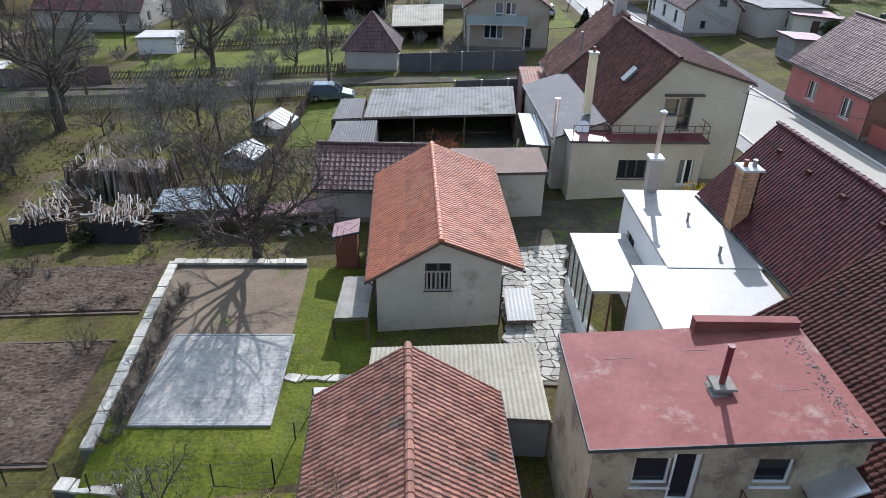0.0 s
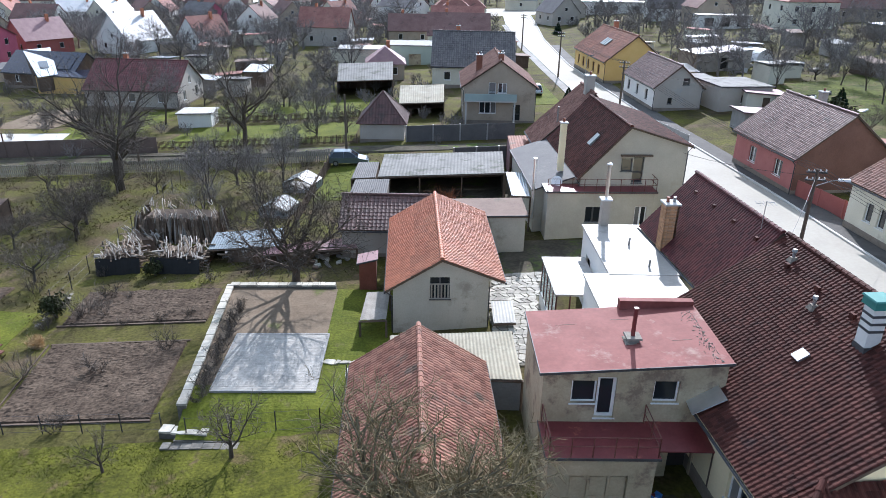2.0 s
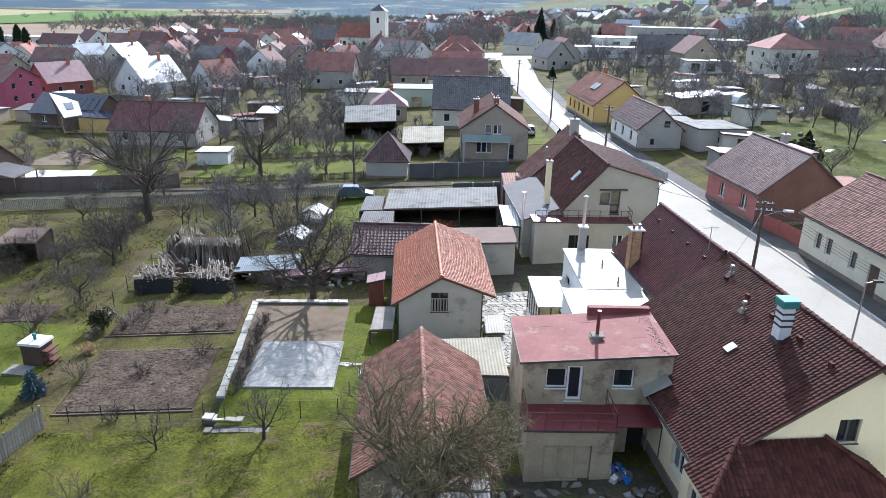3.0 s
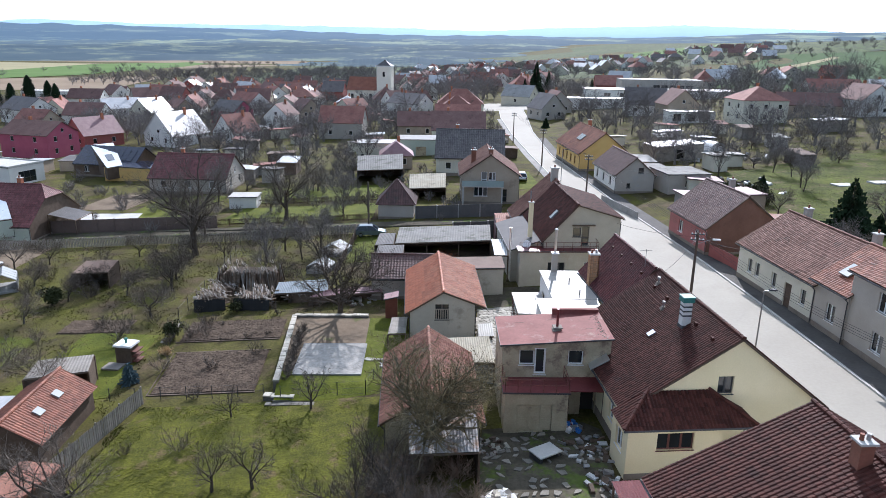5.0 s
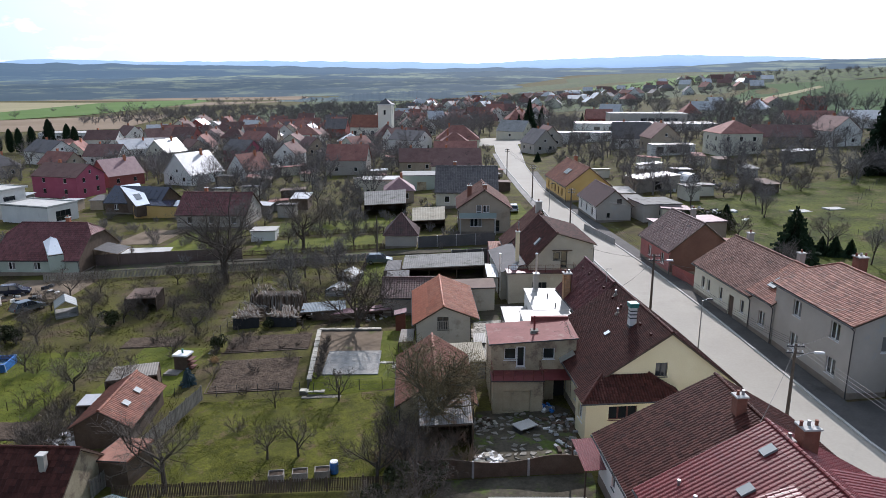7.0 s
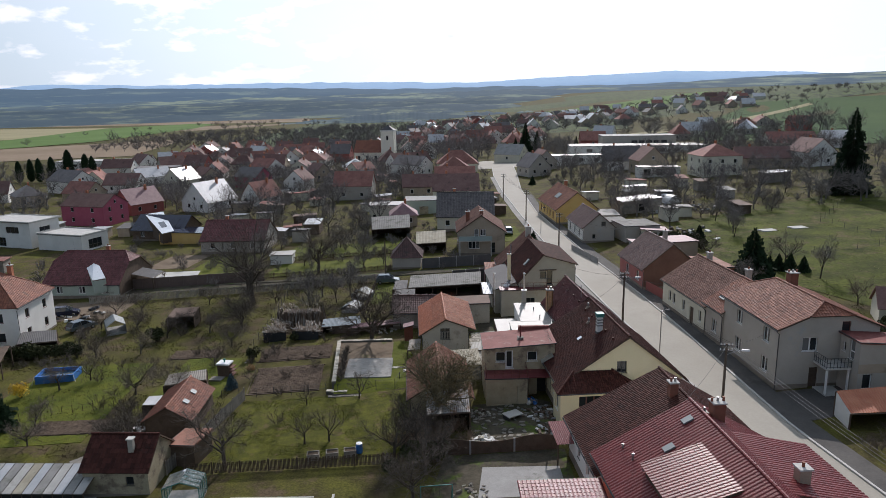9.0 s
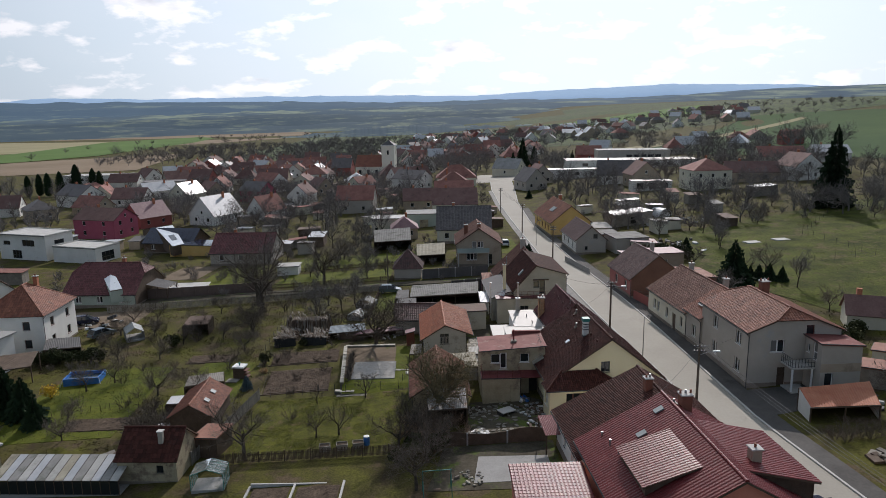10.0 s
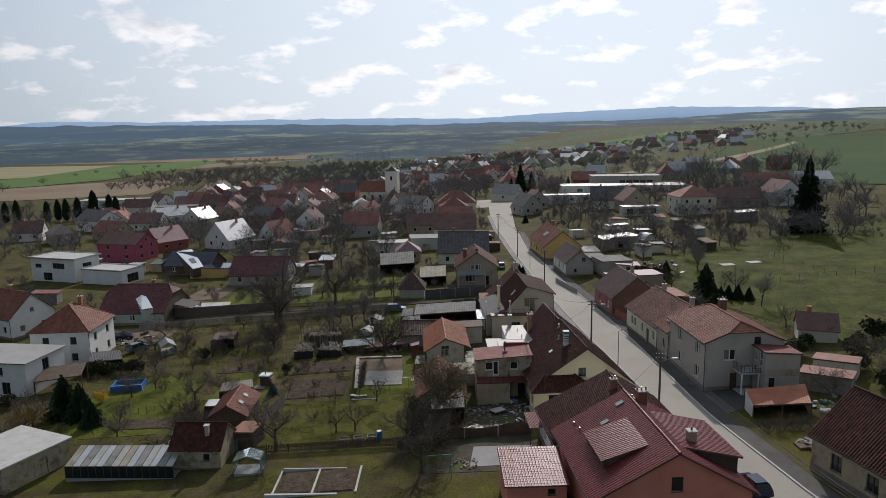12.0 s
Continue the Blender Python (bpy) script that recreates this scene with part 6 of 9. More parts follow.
# left side of the village
village_house("white two-storey house with terracotta hipped roof", -64.0, 42.5, 3.0, 9.4, 10.0, 6.2, 9.6, "plaster_white", "tile_terracotta", hips=(1, 1), inset=(4.6, 4.6), near=True, storeys=2, frame_style="b1")
white_block = flat_house("white flat-roofed house with pale sheet roof", -67.5, 29.5, -8, 13.0, 8.5, 5.2, "plaster_white", "membrane_white", [("F", -3, 3.3, 1.5, 1.3, "d2"), ("F", 2, 3.3, 1.5, 1.3, "d2"), ("R", 0, 3.0, 1.4, 1.8, "d2"), ("F", 3, 0.4, 1.4, 1.9, "d2")], ov=0.35, name="house", category="house")
shelter("dark red sheet canopy beside the white house", [(-60.6, 24.4), (-54.6, 26.4), (-56.0, 30.8), (-61.5, 29.0)], 2.3, 2.9, "wood_dark", name="canopy", category="canopy")
village_house("white house with red dormer gable", -86.0, 62.0, 62, 9.0, 11.0, 4.2, 8.2, "plaster_white", "tile_terracotta", storeys=1, near=True)
flat_house("low cream garage with pale flat roof", -49.0, 0.4, -24, 8.2, 8.0, 3.0, "plaster_worn", "concrete", [("R", 0, 0.2, 2.4, 2.0, "gate")], ov=0.3, name="garage", category="garage")
dormer_house = gable_house("house with wine-red tile roof and bright metal dormer", -63.0, 69.0, 88, 12.5, 13.5, 2.6, 7.0, "plaster_green", "tile_claret", win_row("L", (-4, 0, 4), 0.9, 1.1, 1.2, "w2"), hips=(0.35, 0.35), inset=(1.6, 1.6), tile=(0.36, 0.42), wall_ends="wood_dark")
shelter("open timber porch with grey sheet roof at the gable", [(-52.2, 66.4), (-52.2, 71.4), (-56.0, 71.4), (-56.0, 66.4)], 2.2, 3.1, "sheet_grey", name="porch", category="porch", pitch=0.3)


def bright_dormer(house, slope, wall, roof):
    """A dormer whose sunward slope is bare sheet metal: slope gives its upper and lower edge in the world, seen left to right."""
    back = house.matrix_world.inverted()
    a, b, c, d = (back @ Vector(p) for p in slope)
    e, f = a * 2 - d, b * 2 - c
    e.z, f.z = d.z, c.z
    low = min(d.z, c.z) - 2.2
    drop = lambda p: Vector((p.x, p.y, low))
    g = Geo()
    for ring in ((d, a, e, drop(e), drop(d)), (c, b, f, drop(f), drop(c)), (d, c, drop(c), drop(d)), (e, f, drop(f), drop(e))):
        g.face(*[p - Vector((0, 0, 0.12)) for p in ring])
    dg = part("dormer", g, wall, house)
    n = (b - a).cross(d - a).normalized()
    n = n if n.z > 0 else -n
    part("dormer_roof", Geo().prism([a, b, c, d], n * 0.1), "metal_bright", dg, "bright bare sheet-metal slope")
    part("dormer_roof", Geo().prism([a, b, f, e], (0, 0, 0.1)), roof, dg)
    mid = lambda u, v: (a.lerp(b, u)).lerp(d.lerp(c, u), v) + n * 0.14
    part("skylight", Geo().prism([mid(0.3, 0.5), mid(0.7, 0.5), mid(0.7, 0.75), mid(0.3, 0.75)], n * 0.05), "pane", dg)
    return dg


bright_dormer(dormer_house, ((-66.9, 70.7, 4.6), (-63.5, 69.0, 4.7), (-58.6, 62.4, 2.1), (-60.4, 61.4, 2.0)), "plaster_green", "tile_claret")
chimney(dormer_house, 0.5, -2.0, 6.0, 7.9, 0.6)
village_house("raspberry-red two-storey house with dark roof", -99.5, 142, 75, 10, 14, 5.6, 8.4, "plaster_pink", "tile_brown", storeys=2, near=False)
modern = flat_house("white modern house with overhanging flat upper floor", -104, 114, -18, 15, 8.5, 6.2, "plaster_white", "concrete", [("F", -5, 3.7, 2.2, 1.0, "d2"), ("F", 2, 3.6, 4, 1.5, "d3"), ("R", 0, 3.8, 3, 1.0, "d2"), ("F", -2, 0.3, 3, 2.1, "d3")], ov=0.5, parapet=0.2, name="house", category="house")
flat_house("white modern garage with flat roof", -88.5, 108.5, -18, 13, 8, 3.6, "plaster_white", "concrete", [("R", 0, 0.4, 4, 2.2, "d3")], ov=0.1, parapet=0.25, name="garage", category="garage")
village_house("white gabled house with pale metal roof", -73.5, 162.5, -28, 11.0, 12.5, 3.2, 8.8, "plaster_white", "sheet_bright")
village_house("red house with pink tile roof", -94.9, 160, -35, 9.5, 11, 3.4, 7.6, "plaster_red", "sheet_pink")
solar_house = gable_house("dark timber house with solar roof and bright metal dormer", -69.5, 117.5, 80, 9.0, 13.5, 2.6, 5.6, "wood_dark", "solar", win_row("L", (-4, 4), 0.9, 1.1, 1.2, "w2"), tile=(0, 0), caps=False, plinth=0.3)
bright_dormer(solar_house, ((-75.2, 118.6, 3.9), (-72.0, 122.0, 4.0), (-64.2, 108.4, 1.5), (-66.0, 105.6, 1.4)), "wood_dark", "solar")
for k in range(5):
    m_ = Matrix.Translation((-2.35, 0.2 - 1.35 * k, 4.22)) @ Matrix.Rotation(-math.atan2(3.0, 4.5), 4, "Y")
    part("solar_panel", Geo().box((-1.6, -0.62, 0), (1.6, 0.62, 0.06), m_), "solar", solar_house)
flat_house("long shed with dark blue solar roof", -62.0, 111, -4, 11, 7, 2.8, "plaster_ochre", "solar", [], fall=-0.3, name="shed", category="shed")
village_house("grey-walled house with wine-red roof", -46.0, 99.5, 88, 10.5, 14, 2.9, 6.4, "plaster_dove", "tile_claret", near=True)
village_house("white house with slate-grey roof", -144, 214, 60, 11, 15, 4.6, 8.4, "plaster_white", "tile_grey", storeys=1)
village_house("brown-roofed house behind the garden wall", -126, 188, 70, 9, 11, 3.2, 6.8, "plaster_tan", "tile_terracotta")
village_house("small red-roofed house with pale gable", -139, 224, 10, 8, 10, 3.2, 7.2, "plaster_cream", "tile_red")
village_house("long dark-red roofed house", -122, 211, 85, 9, 13, 3.2, 7.0, "plaster_white", "tile_brown")
village_house("cream house with white metal roof", -100.6, 212, -20, 9, 11, 4.4, 8.6, "plaster_cream", "sheet_bright")
village_house("brown-roofed house with skylights", -94.8, 223, 40, 10, 11, 3.2, 7.6, "plaster_tan", "tile_darkbrown")
village_house("red house with dark grey roof", -74, 216, 60, 9, 11, 4.4, 7.6, "plaster_pink", "tile_grey")
flat_house("plain grey flat-roofed village house", -127, 256, 10, 18, 9, 5.0, "plaster_dove", "tile_grey", win_row("F", (-5, 0, 5), 2.6, 2.0, 1.3, "d2"), name="house", category="house")
village_house("tan house with hipped roof", -141, 180, 40, 9, 10, 3.8, 6.8, "plaster_tan", "tile_grey", hips=(1, 1), inset=(4, 4))

flat_house("long white flat-roofed hall by the cemetery", -184, 314, 3, 36, 12, 4.2, "plaster_white", "concrete", win_row("F", (-13, -8, -3, 2, 7, 12), 1.6, 2.2, 1.3, "d2f"), name="hall", category="hall")


def village_fill():
    """The rest of the village: seeded houses in the belts where the roofs crowd together."""
    rnd = random.Random(11)
    walls = ("plaster_white", "plaster_cream", "plaster_tan", "plaster_dove", "plaster_white", "plaster_red")
    roofs = ("tile_brown", "tile_terracotta", "tile_darkbrown", "tile_red", "tile_terracotta", "tile_grey", "sheet_bright", "tile_brown")
    words = {"tile_brown": "dark red", "tile_terracotta": "terracotta", "tile_darkbrown": "brown", "tile_red": "wine-red", "tile_grey": "grey", "sheet_bright": "bright sheet-metal"}
    tones = {"plaster_white": "white", "plaster_cream": "cream", "plaster_tan": "tan", "plaster_dove": "grey", "plaster_red": "red"}
    belts = ((-158, -60, 235, 420, 50), (-60, 60, 300, 460, 34), (60, 210, 300, 400, 9), (-66, -20, 160, 200, 3), (-60, -8, 225, 262, 8), (120, 330, 560, 900, 46), (-30, 140, 480, 800, 60), (-230, -150, 120, 200, 8))
    for x0, x1, y0, y1, n in belts:
        k = tries = 0
        while k < n and tries < n * 30:
            tries += 1
            x, y = rnd.uniform(x0, x1), rnd.uniform(y0, y1)
            if any((x - a) ** 2 + (y - b) ** 2 < (r + 7) ** 2 for a, b, r in FOOT):
                continue
            w, r = rnd.choice(walls), rnd.choice(roofs)
            if y > 470 and rnd.random() < 0.6:
                w, r = rnd.choice(walls[:3]), rnd.choice(('tile_grey', 'tile_darkbrown', 'sheet_bright'))
            W, L = rnd.uniform(7.5, 10.5), rnd.uniform(9, 14)
            he = rnd.choice((2.9, 3.2, 3.4, 4.6))
            hip = rnd.random() < 0.2
            village_house("%s village house with %s roof" % (tones[w], words[r]), x, y, rnd.choice((0, 90, 0, 90, 45, -45)) + rnd.uniform(-15, 15), W, L, he, he + rnd.uniform(3.0, 4.6), w, r,
                          hips=(1, 1) if hip else (0, 0), inset=(W / 2, W / 2) if hip else (0, 0), group="village houses")
            k += 1


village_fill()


def small_shed(x, y, yaw, W, L, h, wall, roof, label):
    """A garden outbuilding with a slightly tilted, overhanging sheet roof."""
    s = thing("shed", pose(x, y, gz(x, y), 0, 0, yaw), label, "shed", "village sheds")
    g = Geo().box((-W / 2, -L / 2, -0.3), (W / 2, L / 2, h))
    g.box((-0.4, -L / 2 - 0.03, -0.1), (0.4, -L / 2, min(1.9, h - 0.15)))
    part("wall", g, wall, s)
    part("roof", Geo().prism([Vector((-W / 2 - 0.25, -L / 2 - 0.3, h)), Vector((W / 2 + 0.25, -L / 2 - 0.3, h)), Vector((W / 2 + 0.25, L / 2 + 0.25, h + 0.35)), Vector((-W / 2 - 0.25, L / 2 + 0.25, h + 0.35))], (0, 0, 0.1)), roof, s)


def shed_fill():
    rnd = random.Random(23)
    tones = {"corrugated": "pale corrugated", "sheet_bright": "bright sheet-metal", "felt_brown": "brown felt", "sheet_grey": "grey sheet", "tile_faded": "haze-paled red"}
    for x0, x1, y0, y1, n in ((-62, 14, 104, 170, 20), (-110, -76, 84, 150, 4), (34, 72, 96, 150, 12), (-60, 14, 170, 262, 22)):
        k = tries = 0
        while k < n and tries < n * 40:
            tries += 1
            x, y = rnd.uniform(x0, x1), rnd.uniform(y0, y1)
            if any((x - a) ** 2 + (y - b) ** 2 < (r + 2.6) ** 2 for a, b, r in FOOT) or edge_at(ROAD_L, y) - 4 < x < edge_at(ROAD_R, y) + 5:
                continue
            r = rnd.choice(tuple(tones))
            W, L = rnd.uniform(2.2, 4.2), rnd.uniform(2.8, 6.0)
            FOOT.append((x, y, max(W, L) / 2))
            small_shed(x, y, rnd.choice((0, 90, 180, 270)) + rnd.uniform(-12, 12), W, L, rnd.uniform(1.9, 2.6), rnd.choice(("wood_dark", "plaster_tan", "plaster_dove", "wood_grey", "plaster_cream")), r, "small garden shed with %s roof" % tones[r])
            k += 1


shed_fill()

# church
church = thing("church", pose(-25.4, 272, -0.6, 0, 0, -8), "cream village church with square tower and red nave roof", "church")
g = Geo()
wall_panel(g, pose(0, -3, 0), [(-3, -1), (3, -1), (3, 17), (-3, 17)], [(-0.7, 0, 0.7, 2.6), (-0.5, 12.6, 0.5, 14.6)], 0.4)
for m in (pose(3, 0, 0, 0, 0, 90), pose(-3, 0, 0, 0, 0, -90), pose(0, 3, 0, 0, 0, 180)):
    wall_panel(g, m, [(-3, -1), (3, -1), (3, 17), (-3, 17)], [(-0.5, 12.6, 0.5, 14.6)], 0.4)
tower = part("tower", g, "plaster_church", church)
part("cornice", Geo().box((-3.25, -3.25, 16.6), (3.25, 3.25, 17.1)), "plaster_white", tower)
g = Geo()
lathe(g, ((4.4, 17.1), (2.6, 18.0), (0.9, 18.9), (0.1, 19.6)), 4, pose(0, 0, 0, 0, 0, 45))
part("spire", g, "metal_dark", tower)
for m in (pose(0, -2.6, 0), pose(2.6, 0, 0, 0, 0, 90), pose(-2.6, 0, 0, 0, 0, -90)):
    part("louvre", Geo().box((-0.5, 0, 12.6), (0.5, 0.05, 14.6), m), "interior", tower)
part("church_door", Geo().box((-0.7, -2.7, 0), (0.7, -2.6, 2.6)), "wood_dark", tower)
g = Geo()
g.prism([Vector((-9, -1, -1)), Vector((-9, 9, -1)), Vector((-9, 9, 7)), Vector((-9, 4, 7)), Vector((-9, -1, 7))], (-0.001, 0, 0))
g.box((-16, -2, -1), (-3, 9, 7))
nave = part("nave", g, "plaster_church", church)
g = Geo()
g.prism([Vector((-16.4, -2.5, 6.9)), Vector((-16.4, 9.5, 6.9)), Vector((-16.4, 3.5, 12.2))], (13.4, 0, 0))
part("nave_roof", g, "tile_terracotta", nave)
for k in range(3):
    part("nave_window", Geo().box((-14.5 + k * 4, -2.06, 2.4), (-13.3 + k * 4, -2.02, 5.4)), "pane", nave)


# ---- gardens, walls, beds ----
add("stone_yard", (0.15, 0.14, 0.115), (0.25, 0.23, 0.195), 0.9, 1.0, 9, 0.25, 0.4, obj=0.3)
add("concrete_paver", (0.315, 0.298, 0.268), (0.375, 0.358, 0.328), 0.92, 0.7, 9, 0.12, 0.2, stain=(0.21, 0.205, 0.19), stain_at=0.56, island=0.10)
draped("lawn", [(-22.5, 3.0), (-3.5, 2.6), (-4.0, 16.6), (-21.5, 16.2)], "lawn", 0.03, label="fresh green mown lawn with paler patches", category="lawn")
draped("lawn", [(-33.5, 16.5), (-25.2, 18.0), (-25.8, 29.8), (-33.0, 31.0)], "lawn_fresh", 0.03, label="bright green lawn beside the beehouse", category="lawn")
draped("lawn", [(-52.0, 8.0), (-36.0, 9.0), (-37.0, 30.0), (-50.0, 30.0)], "lawn_fresh", 0.03, label="green lawn round the pool", category="lawn")
draped("lawn", [(-11.5, 50.0), (-6.8, 50.0), (-6.6, 62.5), (-11.5, 62.8)], "lawn_fresh", 0.03, label="green grass between sheds", category="lawn")
draped("lawn", [(-34, 71.5), (-10.6, 71.5), (-10.4, 82.0), (-33, 82.0)], "lawn_fresh", 0.03, label="bright green orchard grass behind the lane", category="lawn")
draped("lawn", [(-34, 85), (-4, 85), (-4, 97), (-33, 98)], "lawn_fresh", 0.03, label="bright green orchard grass behind the lane", category="lawn")
draped("lawn", [(-50.5, 73), (-40, 73), (-38, 92), (-49.5, 92)], "lawn_fresh", 0.03, label="green lawn beside a paved yard", category="lawn")
field("open green meadow below the orchard", (64, 8), (175, 8), (168, 63), (46, 58), "meadow", lift=0.07)
field("long orchard meadow with worn tracks", (46, 58.1), (168, 63.1), (150, 140), (50, 94), "meadow", lift=0.08)
draped("lawn", [(9.5, 88), (17.0, 88), (16.4, 104), (12.4, 104)], "lawn_fresh", 0.04, label="front garden lawn by the road", category="lawn")
draped("lane", [(-62, 63.6), (-12, 65.8), (4.0, 65.8), (12.0, 64.0), (12.0, 67.6), (-12, 69.4), (-33, 69.0), (-62, 66.8)], "yard", 0.04, label="narrow grey back lane between fences", category="lane")
draped("yard", [(2.2, 3.0), (10.2, 2.8), (10.6, 11.0), (9.6, 12.0), (2.9, 11.5)], "yard", 0.04, label="muddy yard with moss and flat stones", category="yard")
draped("yard", [(-1.5, -6.0), (10.5, -6.8), (10.5, 1.6), (0.0, 1.6)], "yard", 0.04, label="gravelly drive with mud and moss", category="drive")
draped("yard", [(3.0, 33.0), (9.0, 32.4), (12.4, 38.6), (6.4, 38.9), (3.4, 36.4)], "yard", 0.04, label="bare garden patch behind the annex", category="yard")
draped("yard", [(-5.6, 44.0), (7.0, 44.0), (7.0, 57.0), (-5.6, 57.0)], "yard", 0.03, label="littered yard under the carport", category="yard")
draped("yard", [(-66, 50), (-52, 50), (-52, 60), (-66, 60)], "soil_pale", 0.03, label="bare gravel parking yard", category="yard")
draped("yard", [(-56.4, 71.6), (-46.8, 71.6), (-48.2, 79.2), (-57.6, 79.4)], "concrete", 0.05, label="pale paved yard behind the lane fence", category="yard")
draped("yard", [(-61, 82.4), (-52.0, 82.0), (-50.5, 95.0), (-59.5, 93.6)], "soil_pale", 0.05, label="pale gravel yard of the dormer house", category="yard")
draped("yard", [(37.5, -30), (60, -30), (60, 6), (44.5, 7.0), (34.6, 1.0), (35.2, -8.0)], "grass", 0.03, label="rough grass on a slope by the road", category="ground")
draped("yard", [(32.8, 3.5), (44.5, 6.0), (44.0, 10.4), (32.0, 9.6)], "asphalt", 0.05, label="paved forecourt of the grey house", category="yard")


def soil_bed(x0, x1, y0, y1, label, skew=0.0, mat="soil", step=0.22):
    """A dug bed: clods as real relief."""
    g = Geo()
    nx, ny = int((x1 - x0) / step), int((y1 - y0) / step)
    for j in range(ny + 1):
        for i in range(nx + 1):
            yy = y0 + (y1 - y0) * j / ny
            xx = x0 + (x1 - x0) * i / nx + skew * (j / ny)
            edge = min(i, j, nx - i, ny - j)
            g.v.append((xx, yy, gz(xx, yy) + (0.12 + 0.035 * noise.noise((xx * 1.6, yy * 1.9, 1)) + 0.06 * noise.noise((xx * 5.3, yy * 7.0, 4)) + 0.035 * noise.noise((xx * 12.0, yy * 14.0, 8)) if edge else -0.1)))
    for j in range(ny):
        for i in range(nx):
            a = j * (nx + 1) + i
            g.f.append((a, a + 1, a + nx + 2, a + nx + 1))
            g.m.append(0)
    return tagged(part("vegetable_bed", g, mat), label, "bed", kind="structure")


soil_bed(-22.0, -13.9, 18.1, 25.6, "dark freshly dug vegetable bed", -0.7, step=0.11)
soil_bed(-23.4, -14.2, 28.0, 32.6, "dark freshly dug vegetable bed", -0.4, step=0.11)
soil_bed(-17.3, -13.7, -8.2, -3.5, "dark dug bed edged with concrete")
soil_bed(-13.2, -9.2, -8.4, -3.7, "dark dug bed edged with concrete")
soil_bed(-43.0, -35.0, 10.5, 14.0, "small brown dug plot in the grass")
soil_bed(-36.0, -29.5, 30.5, 34.0, "brown dug plot in the orchard")
soil_bed(100, 125, 66, 74, "brown dug strip in the meadow", step=0.8)
for x0, y0, x1, y1 in ((-22.1, 17.98, -13.9, 18.1), (-22.75, 25.6, -14.5, 25.72), (-23.6, 27.85, -14.3, 27.98)):
    g = Geo()
    g.prism([Vector((x0, y0, gz(x0, y0) - 0.1)), Vector((x1, y0, gz(x1, y0) - 0.1)), Vector((x1, y0, gz(x1, y0) + 0.08)), Vector((x0, y0, gz(x0, y0) + 0.08))], (0, y1 - y0, 0))
    tagged(part("bed_edging", g, "wood_dark"), "weathered board edging along the bed", "edging", kind="structure")
g = Geo().prism([Vector((-22.1, 18.0, gz(-22, 18) - 0.1)), Vector((-22.9, 25.7, gz(-23, 25.7) - 0.1)), Vector((-22.9, 25.7, gz(-23, 25.7) + 0.08)), Vector((-22.1, 18.0, gz(-22, 18) + 0.08))], (-0.06, 0, 0))
tagged(part("bed_edging", g, "wood_dark"), "weathered board edging along the bed", "edging", kind="structure")
for x0, y0, x1, y1 in ((-17.65, -8.4, -17.45, -3.2), (-13.55, -8.5, -13.35, -3.2), (-9.1, -8.7, -8.9, -3.3), (-18.2, -8.75, -8.9, -8.45), (-17.45, -3.35, -9.1, -3.2)):
    z0 = gz((x0 + x1) / 2, -6)
    tagged(part("bed_edging", Geo().box((x0, y0, z0 - 0.4), (x1, y1, z0 + 0.16)), "concrete"), "pale concrete edging of a bed", "edging", kind="structure")

# raised terrace with stone wall and paved slab
TER = 1.30
g = Geo()
rnd = random.Random(3)
nx, ny = 44, 56
for j in range(ny + 1):
    for i in range(nx + 1):
        yy = 16.25 + 14.75 * j / ny
        xx = (-12.2 - 1.2 * (yy - 18) / 13) + (9.6 + 1.2 * (yy - 18) / 13) * i / nx
        g.v.append((xx, yy, TER - 0.25 * max(0, 18.2 - yy) + 0.03 * noise.noise((xx * 1.5, yy * 1.5, 0))))
for j in range(ny):
    for i in range(nx):
        a = j * (nx + 1) + i
        g.f.append((a, a + 1, a + nx + 2, a + nx + 1))
        g.m.append(0 if (-9.0 + j * 0.0 < -12.2 + 9.6 * i / nx and (j < 30 or -12.2 + 9.6 * i / nx > -6.2)) or j < 14 else 1)
tagged(part("terrace", g, ["lawn_fresh", "soil_pale"]), "raised garden terrace of grass and bare soil", "terrace", kind="structure")
g = Geo()
g.prism([Vector((-12.1, 16.2, -0.6)), Vector((-2.6, 16.2, -0.2)), Vector((-2.6, 16.2, TER - 0.52)), Vector((-12.1, 16.2, TER - 0.52))], (0, 0.2, 0))
tagged(part("terrace_face", g, "stone_dark"), "dry stone face of the raised terrace", "wall", kind="structure")


def stone_wall(label, pts, width, height, stone=0.55, mat="stone"):
    """A low rubble wall with its coping stones laid one by one."""
    w = thing("garden_wall", pose(pts[0][0], pts[0][1], 0), label, "wall")
    o = Vector((pts[0][0], pts[0][1], 0))
    rr = random.Random(17)
    for (xa, ya, za), (xb, yb, zb) in zip(pts, pts[1:]):
        a, b = Vector((xa, ya, za)) - o, Vector((xb, yb, zb)) - o
        d = (b - a)
        ln = d.length
        d.normalize()
        s = Vector((-d.y, d.x, 0)).normalized() * width / 2
        g = Geo()
        g.prism([a - s - Vector((0, 0, 1.6)), b - s - Vector((0, 0, 1.6)), b - s + Vector((0, 0, height - 0.08)), a - s + Vector((0, 0, height - 0.08))], s * 2)
        part("core", g, "stone_dark", w)
        p = 0.0
        while p < ln - 0.1:
            q = min(ln, p + stone * rr.uniform(0.7, 1.4))
            g = Geo()
            u, v = a + d * (p + 0.015), a + d * (q - 0.015)
            f = 1.06 + rr.uniform(-0.04, 0.1)
            zz = Vector((0, 0, height + rr.uniform(-0.02, 0.03)))
            g.prism([u - s * f + zz, v - s * f * rr.uniform(0.95, 1.03) + zz, v + s * f + zz, u + s * f * rr.uniform(0.95, 1.03) + zz], (0, 0, -0.11))
            part("coping_stone", g, mat, w)
            p = q
    return w


